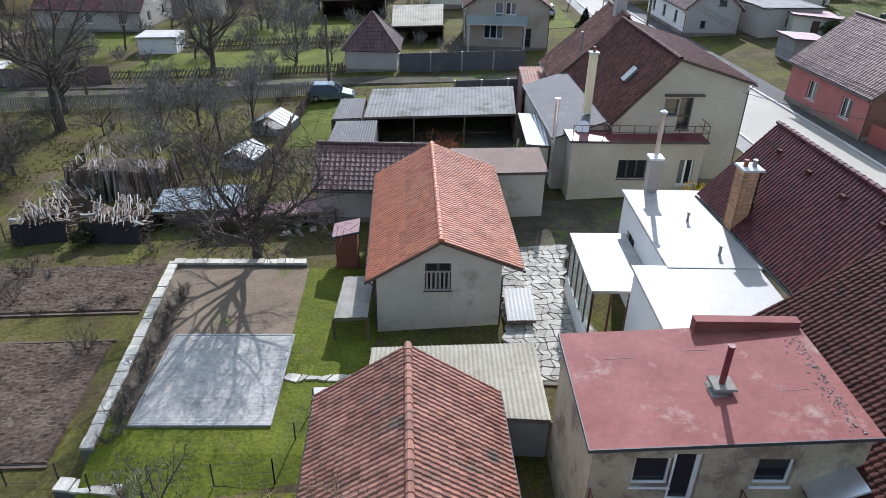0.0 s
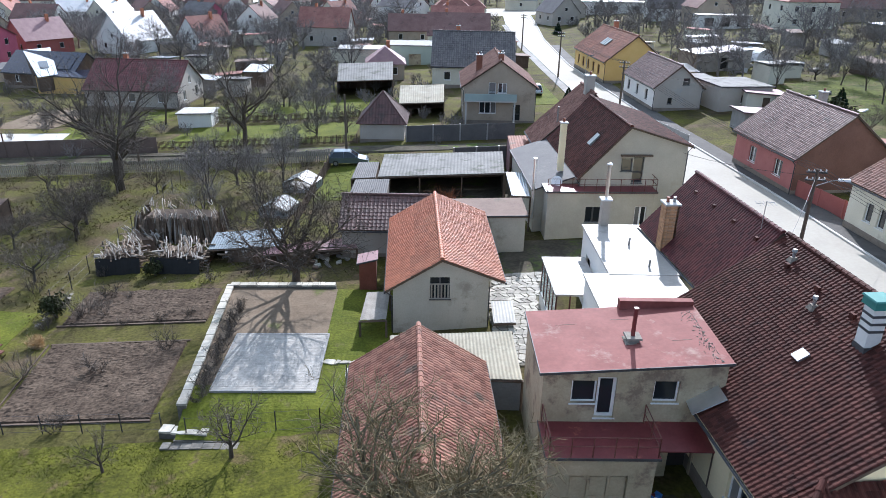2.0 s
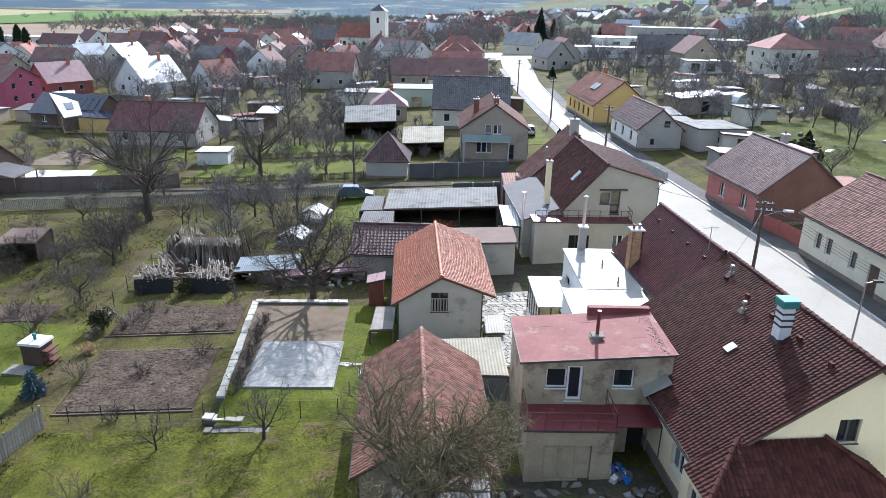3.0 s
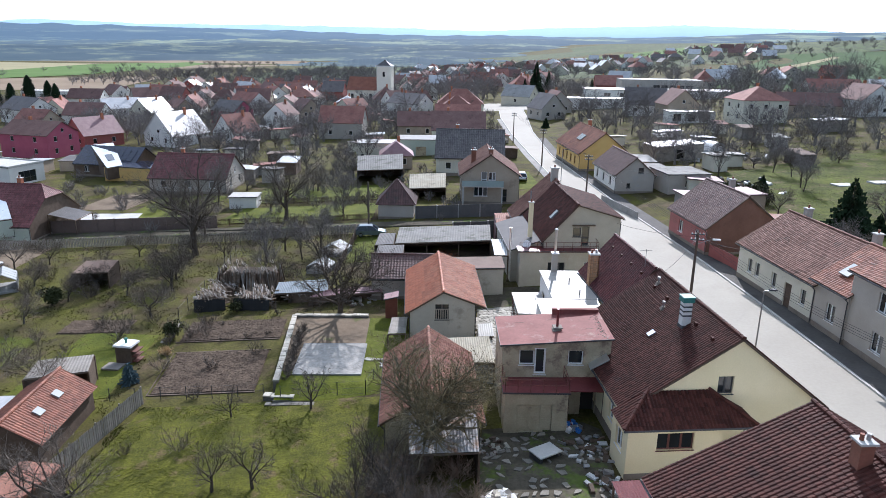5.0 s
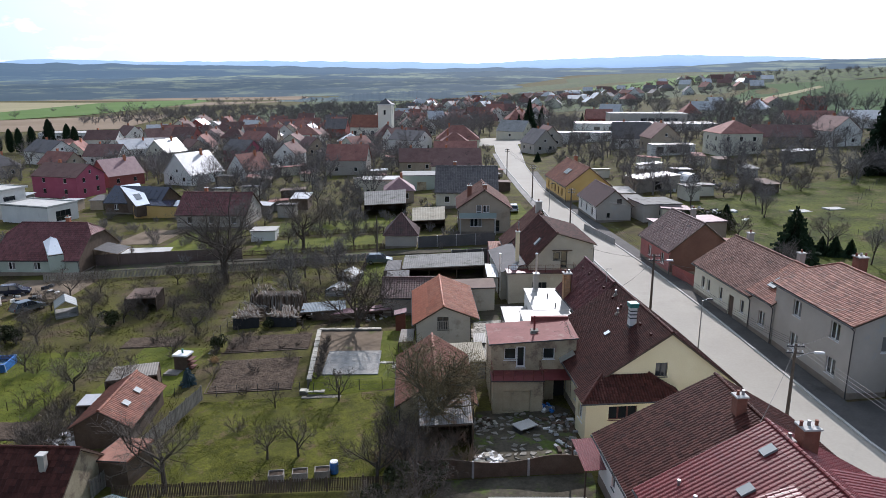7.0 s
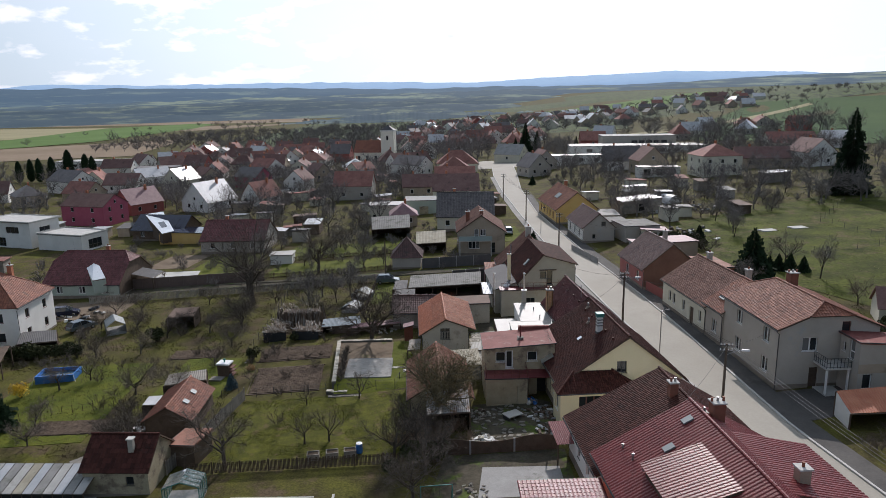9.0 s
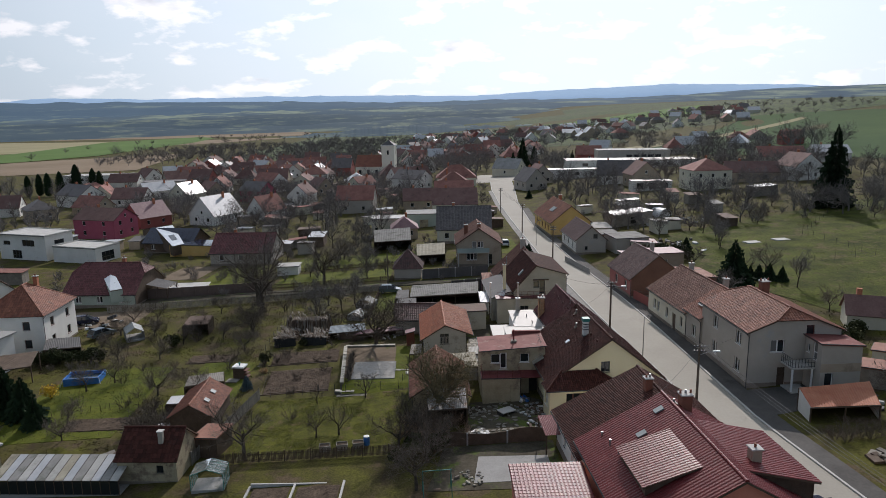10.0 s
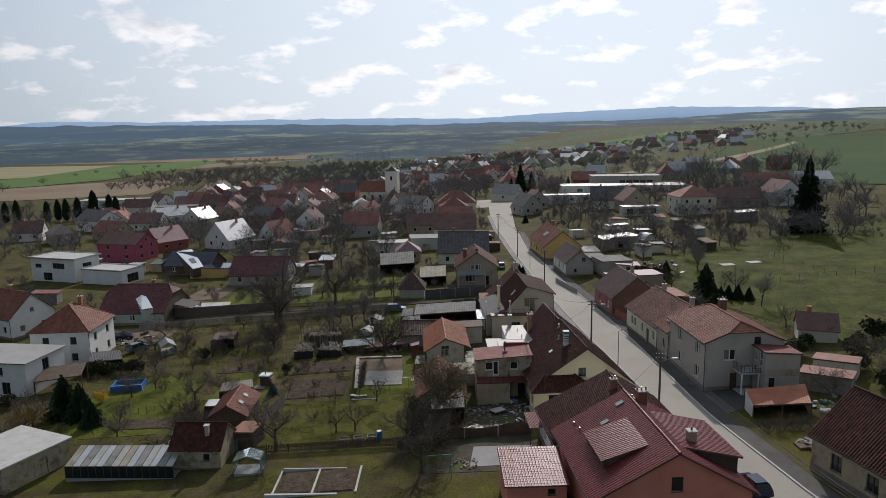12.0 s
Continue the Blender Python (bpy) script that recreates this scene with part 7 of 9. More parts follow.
stone_wall("pale stone-capped garden wall along the terrace", [(-12.25, 18.0, TER), (-13.55, 31.15, TER), (-6.7, 31.4, TER)], 0.42, 0.2)
stone_wall("low pale stone step wall at the terrace corner", [(-12.9, 16.9, 0.75), (-10.6, 16.7, 0.75)], 0.5, 0.2)
stone_wall("low rough stone wall at the foot of the terrace", [(-12.6, 16.0, 0.45), (-4.0, 15.8, 0.75)], 0.4, 0.2, 0.4, "stone_dark")
stone_wall("rough stones along the garden border", [(-25.0, 21.0, -0.45), (-24.9, 33.0, -0.4)], 0.35, 0.2, 0.4, "stone_yard")


def paver_slab():
    """A square of small concrete pavers inside a kerb."""
    slab = thing("paved_slab", pose(-8.75, 22.2, TER + 0.06, 0, 0, 1.5), "square slab of pale grey concrete pavers with kerb", "paving")
    part("bed", Geo().box((-2.55, -2.75, -0.3), (2.55, 2.75, 0.02)), "concrete_grey", slab)
    for lo, hi in (((-2.66, -2.86), (2.66, -2.76)), ((-2.66, 2.76), (2.66, 2.86)), ((-2.66, -2.76), (-2.56, 2.76)), ((2.56, -2.76), (2.66, 2.76))):
        part("kerb", Geo().box((*lo, -0.3), (*hi, 0.05)), "concrete_grey", slab)
    g = Geo()
    rr = random.Random(2)
    for j in range(36):
        off = 0.125 if j % 2 else 0.0
        for i in range(-1, 21):
            x0, x1 = max(-2.55, -2.55 + i * 0.25 + off), min(2.55, -2.55 + (i + 1) * 0.25 + off - 0.012)
            if x1 - x0 > 0.03:
                y0 = -2.74 + j * 0.1525
                g.box((x0, y0, 0.018), (x1, y0 + 0.150, 0.032 + rr.uniform(0, 0.004)), taper=0.002)
    tagged(part("pavers", g, "concrete_paver", slab), kind="stuff")


paver_slab()


def flagstones(name, label, poly, cell, lift, mat, seed, shrink=0.9, thick=0.07, keep=1.0, zfix=None):
    """Irregular paving: each stone its own piece, joints left open."""
    rr = random.Random(seed)
    xs, ys = [p[0] for p in poly], [p[1] for p in poly]
    def inside(x, y):
        c = False
        for (x1, y1), (x2, y2) in zip(poly, poly[1:] + poly[:1]):
            if (y1 > y) != (y2 > y) and x < (x2 - x1) * (y - y1) / (y2 - y1) + x1:
                c = not c
        return c
    home = thing(name, pose(poly[0][0], poly[0][1], 0), label, "paving", kind="structure")
    nx, ny = int((max(xs) - min(xs)) / cell) + 1, int((max(ys) - min(ys)) / cell) + 1
    node = {}
    for i in range(nx + 1):
        for j in range(ny + 1):
            node[i, j] = (min(xs) + (i + rr.uniform(-0.33, 0.33) + (0.5 if j % 2 else 0)) * cell, min(ys) + (j + rr.uniform(-0.33, 0.33)) * cell)
    count = 0
    for i in range(nx):
        for j in range(ny):
            c = [node[i, j], node[i + 1, j], node[i + 1, j + 1], node[i, j + 1]]
            mx, my = sum(p[0] for p in c) / 4, sum(p[1] for p in c) / 4
            if not inside(mx, my) or rr.random() > keep or count > 290:
                continue
            pts = []
            for k in range(4):
                p, q = c[k], c[(k + 1) % 4]
                for t in (0.12, 0.55, 0.9):
                    f = shrink * rr.uniform(0.93, 1.02)
                    pts.append((mx + (p[0] + (q[0] - p[0]) * t - mx) * f, my + (p[1] + (q[1] - p[1]) * t - my) * f))
            zz = (gz(mx, my) if zfix is None else zfix) + lift + rr.uniform(-0.012, 0.012)
            g = Geo()
            g.prism([Vector((x - poly[0][0], y - poly[0][1], zz + thick)) for x, y in pts], (0, 0, -thick - 0.05))
            part("flagstone", g, mat, home)
            count += 1
    return home


draped("patio_bed", [(3.1, 21.9), (7.0, 21.4), (7.6, 24.0), (6.3, 28.8), (7.2, 33.3), (3.5, 33.0)], "joint", 0.08, label="mortar bed under flagstones", category="paving")
flagstones("patio", "sunlit crazy paving of pale irregular flagstones", [(3.1, 21.9), (6.9, 21.4), (7.4, 24.0), (6.2, 28.8), (7.2, 33.3), (3.5, 33.0)], 0.43, 0.07, "flagstone", 5, 0.93)
flagstones("yard_stones", "flat worn stones scattered over the yard", [(2.6, 3.2), (10.0, 3.0), (10.3, 10.4), (3.2, 11.0)], 0.62, 0.05, "stone_yard", 6, 0.6, 0.05, 0.38)
flagstones("stepping_stones", "row of pale stepping stones across the grass", [(-6.1, 22.0), (-3.4, 22.05), (-3.4, 22.55), (-6.1, 22.5)], 0.46, 0.02, "stone", 8, 0.92, 0.05, 1.0, TER)
lid = thing("garden_slab", pose(-4.34, 21.24, TER, 0, 0, 4), "square pale concrete slab in the grass", "slab")
part("slab", Geo().box((-0.42, -0.4, -0.1), (0.42, 0.4, 0.09), taper=0.015), "concrete", lid)

# ---- fences ----
def picket_fence(label, a, b, h=1.1, gap=0.115, mat="wood_dark", pieces=True, rails=2, post_every=2.4, wide=0.07):
    """A picket fence along the ground: posts, rails, and pickets one by one."""
    a, b = Vector((*a, 0)), Vector((*b, 0))
    a.z, b.z = gz(a.x, a.y), gz(b.x, b.y)
    f = thing("fence", Matrix.Translation(a), label, "fence")
    d = b - a
    ln = d.length
    turn = math.degrees(math.atan2(d.y, d.x))
    at = lambda s: Vector((d.x * s / ln, d.y * s / ln, gz(a.x + d.x * s / ln, a.y + d.y * s / ln) - a.z))
    post = Geo().box((-0.06, -0.05, -0.4), (0.06, 0.05, h + 0.08), taper=0.006).mesh("post", mat)
    np_ = max(1, round(ln / post_every))
    for k in range(np_ + 1):
        p = at(ln * k / np_)
        part("post", post, None, f, m=pose(p.x, p.y, p.z, 0, 0, turn))
    for k in range(rails):
        g = Geo()
        zz = Vector((0, 0, h * (0.25 + 0.5 * k)))
        g.tube([at(0) + zz, at(ln / 2) + zz, at(ln) + zz], (0.035, 0.035, 0.035), 4)
        part("rail", g, mat, f)
    rr = random.Random(int(ln * 100))
    n = int(ln / gap)
    if pieces and n <= 300:
        pk = Geo()
        pk.box((-wide / 2, -0.045, 0.05), (wide / 2, -0.025, h - 0.05))
        pk.prism([Vector((-wide / 2, -0.045, h - 0.05)), Vector((wide / 2, -0.045, h - 0.05)), Vector((0, -0.045, h + 0.02))], (0, 0.02, 0))
        pk = pk.mesh("picket", mat)
        for k in range(n):
            p = at((k + 0.5) * ln / n)
            part("picket", pk, None, f, m=pose(p.x, p.y, p.z + rr.uniform(-0.03, 0.02), 0, rr.uniform(-1.5, 1.5), turn))
    else:
        g = Geo()
        for k in range(n):
            p = at((k + 0.5) * ln / n)
            g.box((-wide / 2, -0.045, 0.05), (wide / 2, -0.025, h + rr.uniform(-0.05, 0.03)), pose(p.x, p.y, p.z, 0, rr.uniform(-1.5, 1.5), turn))
        tagged(part("picket_panel", g, mat, f), kind="stuff")
    return f


picket_fence("dark weathered picket fence at the end of the lawn", (-23.0, 1.6), (-2.8, 1.0), 1.1)
picket_fence("weathered grey picket fence along the back lane", (-60, 58.8), (-12.0, 63.4), 1.3, 0.2, "wood_grey", False, wide=0.13)
picket_fence("dark picket fence between sheds and garden", (-11.9, 44.0), (-11.6, 63.0), 1.2, 0.16, "wood_dark", False)
picket_fence("dark picket fence along the orchard", (-34, 70.6), (-9.8, 70.4), 1.1, 0.14, "wood_dark", False)
picket_fence("dark picket fence between orchard plots", (-34, 83.6), (-4, 83.6), 1.1, 0.16, "wood_dark", False)
picket_fence("leaning board fence beside the tile-roofed shed", (-24.6, 1.8), (-21.9, 16.8), 1.4, 0.2, "wood_grey", True, wide=0.17)


def panel_fence(label, pts, h, mat, post="concrete", arch=0.0, step=2.6):
    """A solid fence of panels between posts; arch lets the top edge swing."""
    f = thing("fence", pose(pts[0][0], pts[0][1], 0), label, "fence")
    o = Vector((pts[0][0], pts[0][1], 0))
    for (xa, ya), (xb, yb) in zip(pts, pts[1:]):
        ln = math.hypot(xb - xa, yb - ya)
        n = max(1, round(ln / step))
        for k in range(n):
            p = Vector((xa + (xb - xa) * k / n, ya + (yb - ya) * k / n, 0))
            q = Vector((xa + (xb - xa) * (k + 1) / n, ya + (yb - ya) * (k + 1) / n, 0))
            z0, z1 = gz(p.x, p.y), gz(q.x, q.y)
            d = (q - p).normalized()
            s = Vector((-d.y, d.x, 0)) * 0.05
            top = []
            for i in range(7):
                t = i / 6
                bow = arch * math.sin(math.pi * t) * (1 if k % 2 == 0 else -0.6)
                top.append(p.lerp(q, t) - o + Vector((0, 0, z0 + (z1 - z0) * t + h + bow)))
            g = Geo()
            g.prism([p - o + Vector((0, 0, z0 - 0.3)), q - o + Vector((0, 0, z1 - 0.3))] + list(reversed(top)), s)
            part("panel", g, mat, f)
            c = p - o
            part("post", Geo().box((c.x - 0.08, c.y - 0.08, z0 - 0.4), (c.x + 0.08, c.y + 0.08, z0 + h + 0.05)), post, f)
    return f


panel_fence("dark brown swung board fence closing the yard", [(-1.6, 1.9), (10.0, 1.7)], 1.25, "wood_dark", "concrete_grey", 0.28, 3.8)
panel_fence("brown concrete panel fence along the back lane", [(-62, 66.9), (-33, 69.3)], 1.9, "fence_brown", "fence_brown", 0, 2.4)
panel_fence("grey-blue sheet fence by the pavilion", [(-4.0, 70.2), (8.6, 69.6)], 1.9, "sheet_grey", "metal_grey", 0, 3.0)
panel_fence("pale corrugated panel fence behind the carport", [(1.4, 58.6), (8.2, 58.4)], 2.2, "sheet_grey", "metal_grey", 0, 2.2)
panel_fence("pale concrete fence of the modern house", [(-74, 96), (-66, 82), (-69.5, 76)], 1.6, "concrete", "concrete", 0, 2.2)
panel_fence("red board fence beside the red cottage", [(32.6, 37.0), (31.4, 41.0), (30.3, 46.4)], 1.5, "plaster_red", "plaster_red", 0, 2.5)
panel_fence("grey garden wall along the road", [(27.0, 64.5), (24.6, 76.5)], 1.0, "concrete_grey", "concrete_grey", 0, 2.5)
panel_fence("low brown garden wall below the road", [(40.6, -4.5), (43.5, -15), (46, -30)], 1.0, "concrete_grey", "concrete_grey", 0, 2.5)


def wire_fence(label, pts, h=1.3, step=2.5, mat="metal_dark", mesh=True):
    f = thing("wire_fence", pose(pts[0][0], pts[0][1], 0), label, "fence")
    o = Vector((pts[0][0], pts[0][1], 0))
    for (xa, ya), (xb, yb) in zip(pts, pts[1:]):
        n = max(1, round(math.hypot(xb - xa, yb - ya) / step))
        tops = []
        for k in range(n + 1):
            x, y = xa + (xb - xa) * k / n, ya + (yb - ya) * k / n
            p = Vector((x, y, gz(x, y))) - o
            part("post", Geo().tube([p - Vector((0, 0, 0.3)), p + Vector((0, 0, h))], (0.03, 0.03), 5), mat, f)
            tops.append(p)
        for hh in (h * 0.95, h * 0.5, 0.12):
            part("wire", Geo().tube([t + Vector((0, 0, hh)) for t in tops], (0.008,) * len(tops), 3), mat, f)
    return f


wire_fence("thin wire fence with rusty posts along the bed", [(-24.6, 17.4), (-13.0, 17.2)], 1.1, 1.9)
wire_fence("thin wire fence with rusty posts on the terrace", [(-11.6, 16.6), (-5.4, 17.0), (-4.6, 20.6)], 1.2, 2.0)
wire_fence("wire garden fence with posts beside the road", [(22.0, 6.0), (19.6, 30.0), (18.8, 38.5)], 1.2, 2.5, "metal_grey")
wire_fence("wire fence with posts round the orchard", [(-25.2, 30.5), (-25.5, 44.0), (-26, 57)], 1.4, 2.8)
wire_fence("short posts of a vine row in the grass", [(-45.5, 14.6), (-40.5, 16.0), (-35.2, 16.8)], 0.9, 1.1, "wood_dark")
wire_fence("wire fence across the meadow", [(55, 60), (78, 62), (118, 66)], 1.3, 4.0)
wire_fence("wire fence up the meadow", [(78, 62), (76, 84), (92, 104)], 1.3, 4.0)

# ---- sheds and garden buildings ----
shelter("carport with long pale corrugated roof and dark interior", [(-5.5, 49.4), (5.7, 49.0), (6.0, 55.2), (-5.4, 55.8)], 2.3, 2.55, "corrugated_worn", wall="wood_dark", name="carport", category="carport", pitch=0.3)
shelter("small lean-to with grey tin roof", [(-7.6, 45.2), (-4.4, 45.0), (-4.4, 48.6), (-7.4, 48.8)], 2.0, 2.3, "sheet_grey", wall="wood_grey", name="lean_to", category="lean-to")
shelter("small shed with grey tin roof", [(-8.0, 50.5), (-5.8, 50.5), (-5.8, 54.5), (-7.8, 54.6)], 1.9, 2.2, "sheet_grey", wall="wood_dark", name="lean_to", category="lean-to")
shelter("white sheet porch roof beside the grey house", [(5.6, 41.2), (7.0, 40.8), (7.2, 46.6), (5.6, 47.0)], 2.9, 3.0, "sheet_bright", name="porch_roof", category="porch")
shelter("firewood shelter with blue sheet roof", [(-16.9, 36.9), (-11.4, 37.1), (-11.9, 39.9), (-17.0, 39.5)], 1.1, 1.4, "sheet_blue", wall="wood_dark", name="wood_shelter", category="shelter")
shelter("firewood shelter with faded pink sheet roof", [(-13.2, 35.7), (-5.9, 36.5), (-6.1, 37.9), (-11.6, 36.95)], 1.0, 1.25, "sheet_pink", wall="wood_dark", name="wood_shelter", category="shelter")
shelter("rabbit hutch with weathered flat board roof", [(-4.4, 25.0), (-2.9, 25.0), (-2.9, 28.2), (-4.3, 28.2)], 1.35, 1.5, "wood_grey", name="hutch", category="hutch", pitch=0.4)
outhouse = flat_house("narrow dark red wooden outhouse", -4.6, 31.8, 3, 1.1, 1.3, 2.0, "wood_red", "sheet_pink", [], z=1.15, fall=0.25, ov=0.12, thick=0.05, name="outhouse", category="outhouse")
shelter("low stone terrace roof beside the outbuilding", [(3.3, 25.6), (4.6, 25.6), (4.6, 28.2), (3.3, 28.2)], 0.5, 0.55, "concrete", posts=False, name="step", category="step")


def greenhouse(label, x, y, yaw, W, L, he, hr, frame="metal_grey", glass="glass_clear", bays=6, mono=False):
    gh = thing("greenhouse", pose(x, y, gz(x, y), 0, 0, yaw), label, "greenhouse")
    part("base", Geo().box((-W / 2, -L / 2, -0.5), (W / 2, L / 2, 0.25)), "concrete_grey", gh)
    prof = [(-W / 2, he), (W / 2, hr)] if mono else [(-W / 2, he), (0, hr), (W / 2, he)]
    for k in range(bays + 1):
        yy = -L / 2 + L * k / bays
        for xx, zz in (prof[0], prof[-1]):
            part("post", Geo().box((xx - 0.03, yy - 0.03, 0.2), (xx + 0.03, yy + 0.03, zz)), frame, gh)
        part("rafter", Geo().tube([(p, yy, q) for p, q in prof], (0.035,) * len(prof), 4), frame, gh)
    for k in range(bays):
        y0, y1 = -L / 2 + L * k / bays + 0.04, -L / 2 + L * (k + 1) / bays - 0.04
        for (p, q), (r, s) in zip(prof, prof[1:]):
            part("pane", Geo().prism([Vector((p, y0, q + 0.03)), Vector((r, y0, s + 0.03)), Vector((r, y1, s + 0.03)), Vector((p, y1, q + 0.03))], (0, 0, 0.02)), glass if not isinstance(glass, tuple) else glass[k % len(glass)], gh)
        for xx, zz in (prof[0], prof[-1]):
            part("pane", Geo().box((xx - 0.01, y0, 0.25), (xx + 0.01, y1, zz - 0.04)), glass if not isinstance(glass, tuple) else "pane", gh)
    return gh


greenhouse("small greenhouse with milky roof panes", -13.1, 53.9, -12, 3.0, 2.6, 0.8, 1.5, "metal_dark", "pane_milky", 5)
greenhouse("small greenhouse with milky roof panes", -13.9, 47.3, -14, 2.6, 2.6, 0.7, 1.3, "metal_dark", "pane_milky", 5)
greenhouse("long low greenhouse with patched sheet roof", -35.5, -1.0, 88, 3.4, 12.0, 1.6, 2.4, "wood_dark", ("corrugated_pale", "corrugated", "sheet_bright", "corrugated_pale", "corrugated", "sheet_bright", "corrugated_beige"), 14, True)
greenhouse("small pale green glazed greenhouse", -21.4, -2.4, 4, 2.9, 2.2, 1.7, 2.2, "plastic_green", "glass_clear", 4)
greenhouse("broken greenhouse with tilted white panes", -48.5, 43.5, 30, 2.6, 3.6, 1.4, 2.2, "metal_grey", "pane_milky", 4)
polytunnel = thing("polytunnel", pose(57, 121, gz(57, 121), 0, 0, 20), "round white polytunnel in the gardens", "polytunnel")
g = Geo()
for k in range(9):
    a0, a1 = math.pi * k / 9, math.pi * (k + 1) / 9
    g.face((2 * math.cos(a0), -3, 2 * math.sin(a0)), (2 * math.cos(a0), 3, 2 * math.sin(a0)), (2 * math.cos(a1), 3, 2 * math.sin(a1)), (2 * math.cos(a1), -3, 2 * math.sin(a1)))
g.face(*[(2 * math.cos(math.pi * k / 9), -3, 2 * math.sin(math.pi * k / 9)) for k in range(10)])
part("cover", g, "white_paint", polytunnel)

tile_shed = gable_house("small shed with orange tile roof and two skylights", -27.3, 12.6, 2, 4.4, 7.4, 1.9, 3.2, "wood_dark", "tile_terracotta", [], ov=(0.3, 0.3, 0.2, 0.2), tile=(0.24, 0.35), name="shed", category="shed", plinth=0, gutter=False)
for sy in (-1.3, 1.1):
    m = Matrix.Translation((1.1, sy, 2.75)) @ Matrix.Rotation(radians(30.6), 4, "Y")
    part("skylight", Geo().box((-0.3, -0.35, 0), (0.3, 0.35, 0.1), m), "pane_milky", tile_shed)
little = gable_house("small rendered cabin with dark brown tile roof", -27.6, 1.4, 88, 5.0, 5.6, 2.4, 4.3, "plaster_worn", "tile_brown", [("L", 1.2, 1.0, 0.7, 0.8, "d1")], ov=(0.3, 0.3, 0.2, 0.2), tile=(0.36, 0.45), name="cabin", category="cabin", plinth=0.2, gutter=False)
chimney(little, -1.2, -1.0, 2.6, 4.6, 0.42, "plaster_dove", "concrete", 0)
flat_house("low shed with rusty tile-red roof by the board fence", -23.4, 4.6, -12, 2.6, 3.0, 1.9, "wood_dark", "tile_old", [], fall=0.2, name="shed", category="shed")
shelter("open shed with grey corrugated roof", [(-31.0, 17.6), (-26.6, 18.6), (-27.4, 21.2), (-31.4, 20.4)], 2.0, 2.2, "wood_grey", wall="wood_dark", name="shed", category="shed", pitch=0.25)
shelter("low shed with pale sheet roof", [(-31.8, 13.8), (-29.4, 13.8), (-29.4, 15.6), (-31.8, 15.6)], 1.5, 1.7, "sheet_bright", wall="wood_dark", name="shed", category="shed")
shelter("low shed with dark grey corrugated roof", [(-57.7, 34.6), (-52.6, 35.4), (-54.6, 39.0), (-59.4, 38.6)], 1.7, 2.1, "sheet_grey", wall="wood_dark", name="shed", category="shed", pitch=0.25)
shelter("dark tarred garden shed", [(-40.6, 43.0), (-36.8, 43.4), (-37.0, 46.6), (-40.6, 46.4)], 1.9, 2.3, "felt_brown", wall="wood_dark", name="shed", category="shed")
shelter("carport with bright orange tile roof", [(35.1, 1.5), (41.4, 1.0), (42.4, 4.6), (35.3, 4.3)], 1.55, 2.35, "tile_orange", wall="plaster_white", name="carport", category="carport", pitch=0.22)
roadside_barn = gable_house("weathered roadside barn with dark red tile roof", 41.6, -17.3, 14, 9.0, 16.0, 3.4, 7.4, "plaster_worn", "tile_brown", [("L", 4.0, 0.1, 2.2, 2.6, "gate"), ("L", -1.0, 0.9, 1.3, 1.6, "d2"), ("L", -5.0, 0.9, 1.3, 1.6, "d2")], tile=(0.3, 0.36), name="barn", category="barn")
flat_house("shed with orange sheet roof behind the forecourt", 47.0, 8.2, -38, 5.6, 3.0, 1.9, "wood_grey", "tile_terracotta", [], fall=0.3, name="shed", category="shed")
flat_house("low shed with worn orange tile roof in the garden", 50.6, 12.6, -38, 5.0, 2.8, 1.9, "plaster_cream", "tile_terracotta", [], fall=0.3, name="shed", category="shed")

bee = thing("beehouse", pose(-26.4, 24.6, gz(-26.4, 24.6), 0, 0, -8), "dark little beehouse with white lid and shelf rack", "beehouse")
part("body", Geo().box((-0.7, -0.6, -0.2), (0.7, 0.6, 1.5)), "wood_dark", bee)
part("lid", Geo().box((-0.82, -0.72, 1.5), (0.82, 0.72, 1.66), taper=0.03), "white_paint", bee)
part("vent", lathe(Geo(), ((0.1, 1.66), (0.1, 1.95), (0.16, 1.97), (0.12, 2.08)), 8), "plastic_green", bee)
for k in range(3):
    part("shelf", Geo().box((0.72, -0.55, 0.2 + k * 0.45), (1.2, 0.55, 0.26 + k * 0.45)), "rail_brown", bee)
part("pallet", Geo().box((-1.2, -2.0, -0.1), (0.3, -0.8, 0.15)), "wood_grey", bee)


def crate(x, y, mat="wood_grey"):
    c = thing("planter", pose(x, y, gz(x, y), 0, 0, 8), "weathered wooden raised planter filled with soil", "planter", "planters on the lawn")
    for lo, hi in (((-0.55, -0.4), (0.55, -0.34)), ((-0.55, 0.34), (0.55, 0.4)), ((-0.55, -0.34), (-0.49, 0.34)), ((0.49, -0.34), (0.55, 0.34))):
        part("board", Geo().box((*lo, -0.05), (*hi, 0.6)), mat, c)
    part("soil", Geo().box((-0.49, -0.34, 0.0), (0.49, 0.34, 0.5)), "soil", c)


for x, y in ((-11.8, 2.9), (-10.1, 3.0), (-8.5, 3.1)):
    crate(x, y)
barrel = thing("barrel", pose(-7.7, 3.4, gz(-7.7, 3.4)), "blue plastic rain barrel beside planters", "barrel")
part("body", lathe(Geo(), ((0.27, 0), (0.31, 0.1), (0.32, 0.45), (0.31, 0.8), (0.27, 0.92)), 14), "plastic_blue", barrel)
part("lid", lathe(Geo(), ((0.29, 0.92), (0.29, 0.97), (0.2, 0.99)), 14), "white_paint", barrel)

pool = thing("pool", pose(-47.4, 26.0, gz(-47.4, 26.0), 0, 0, 8), "rectangular blue frame pool on the lawn", "pool")
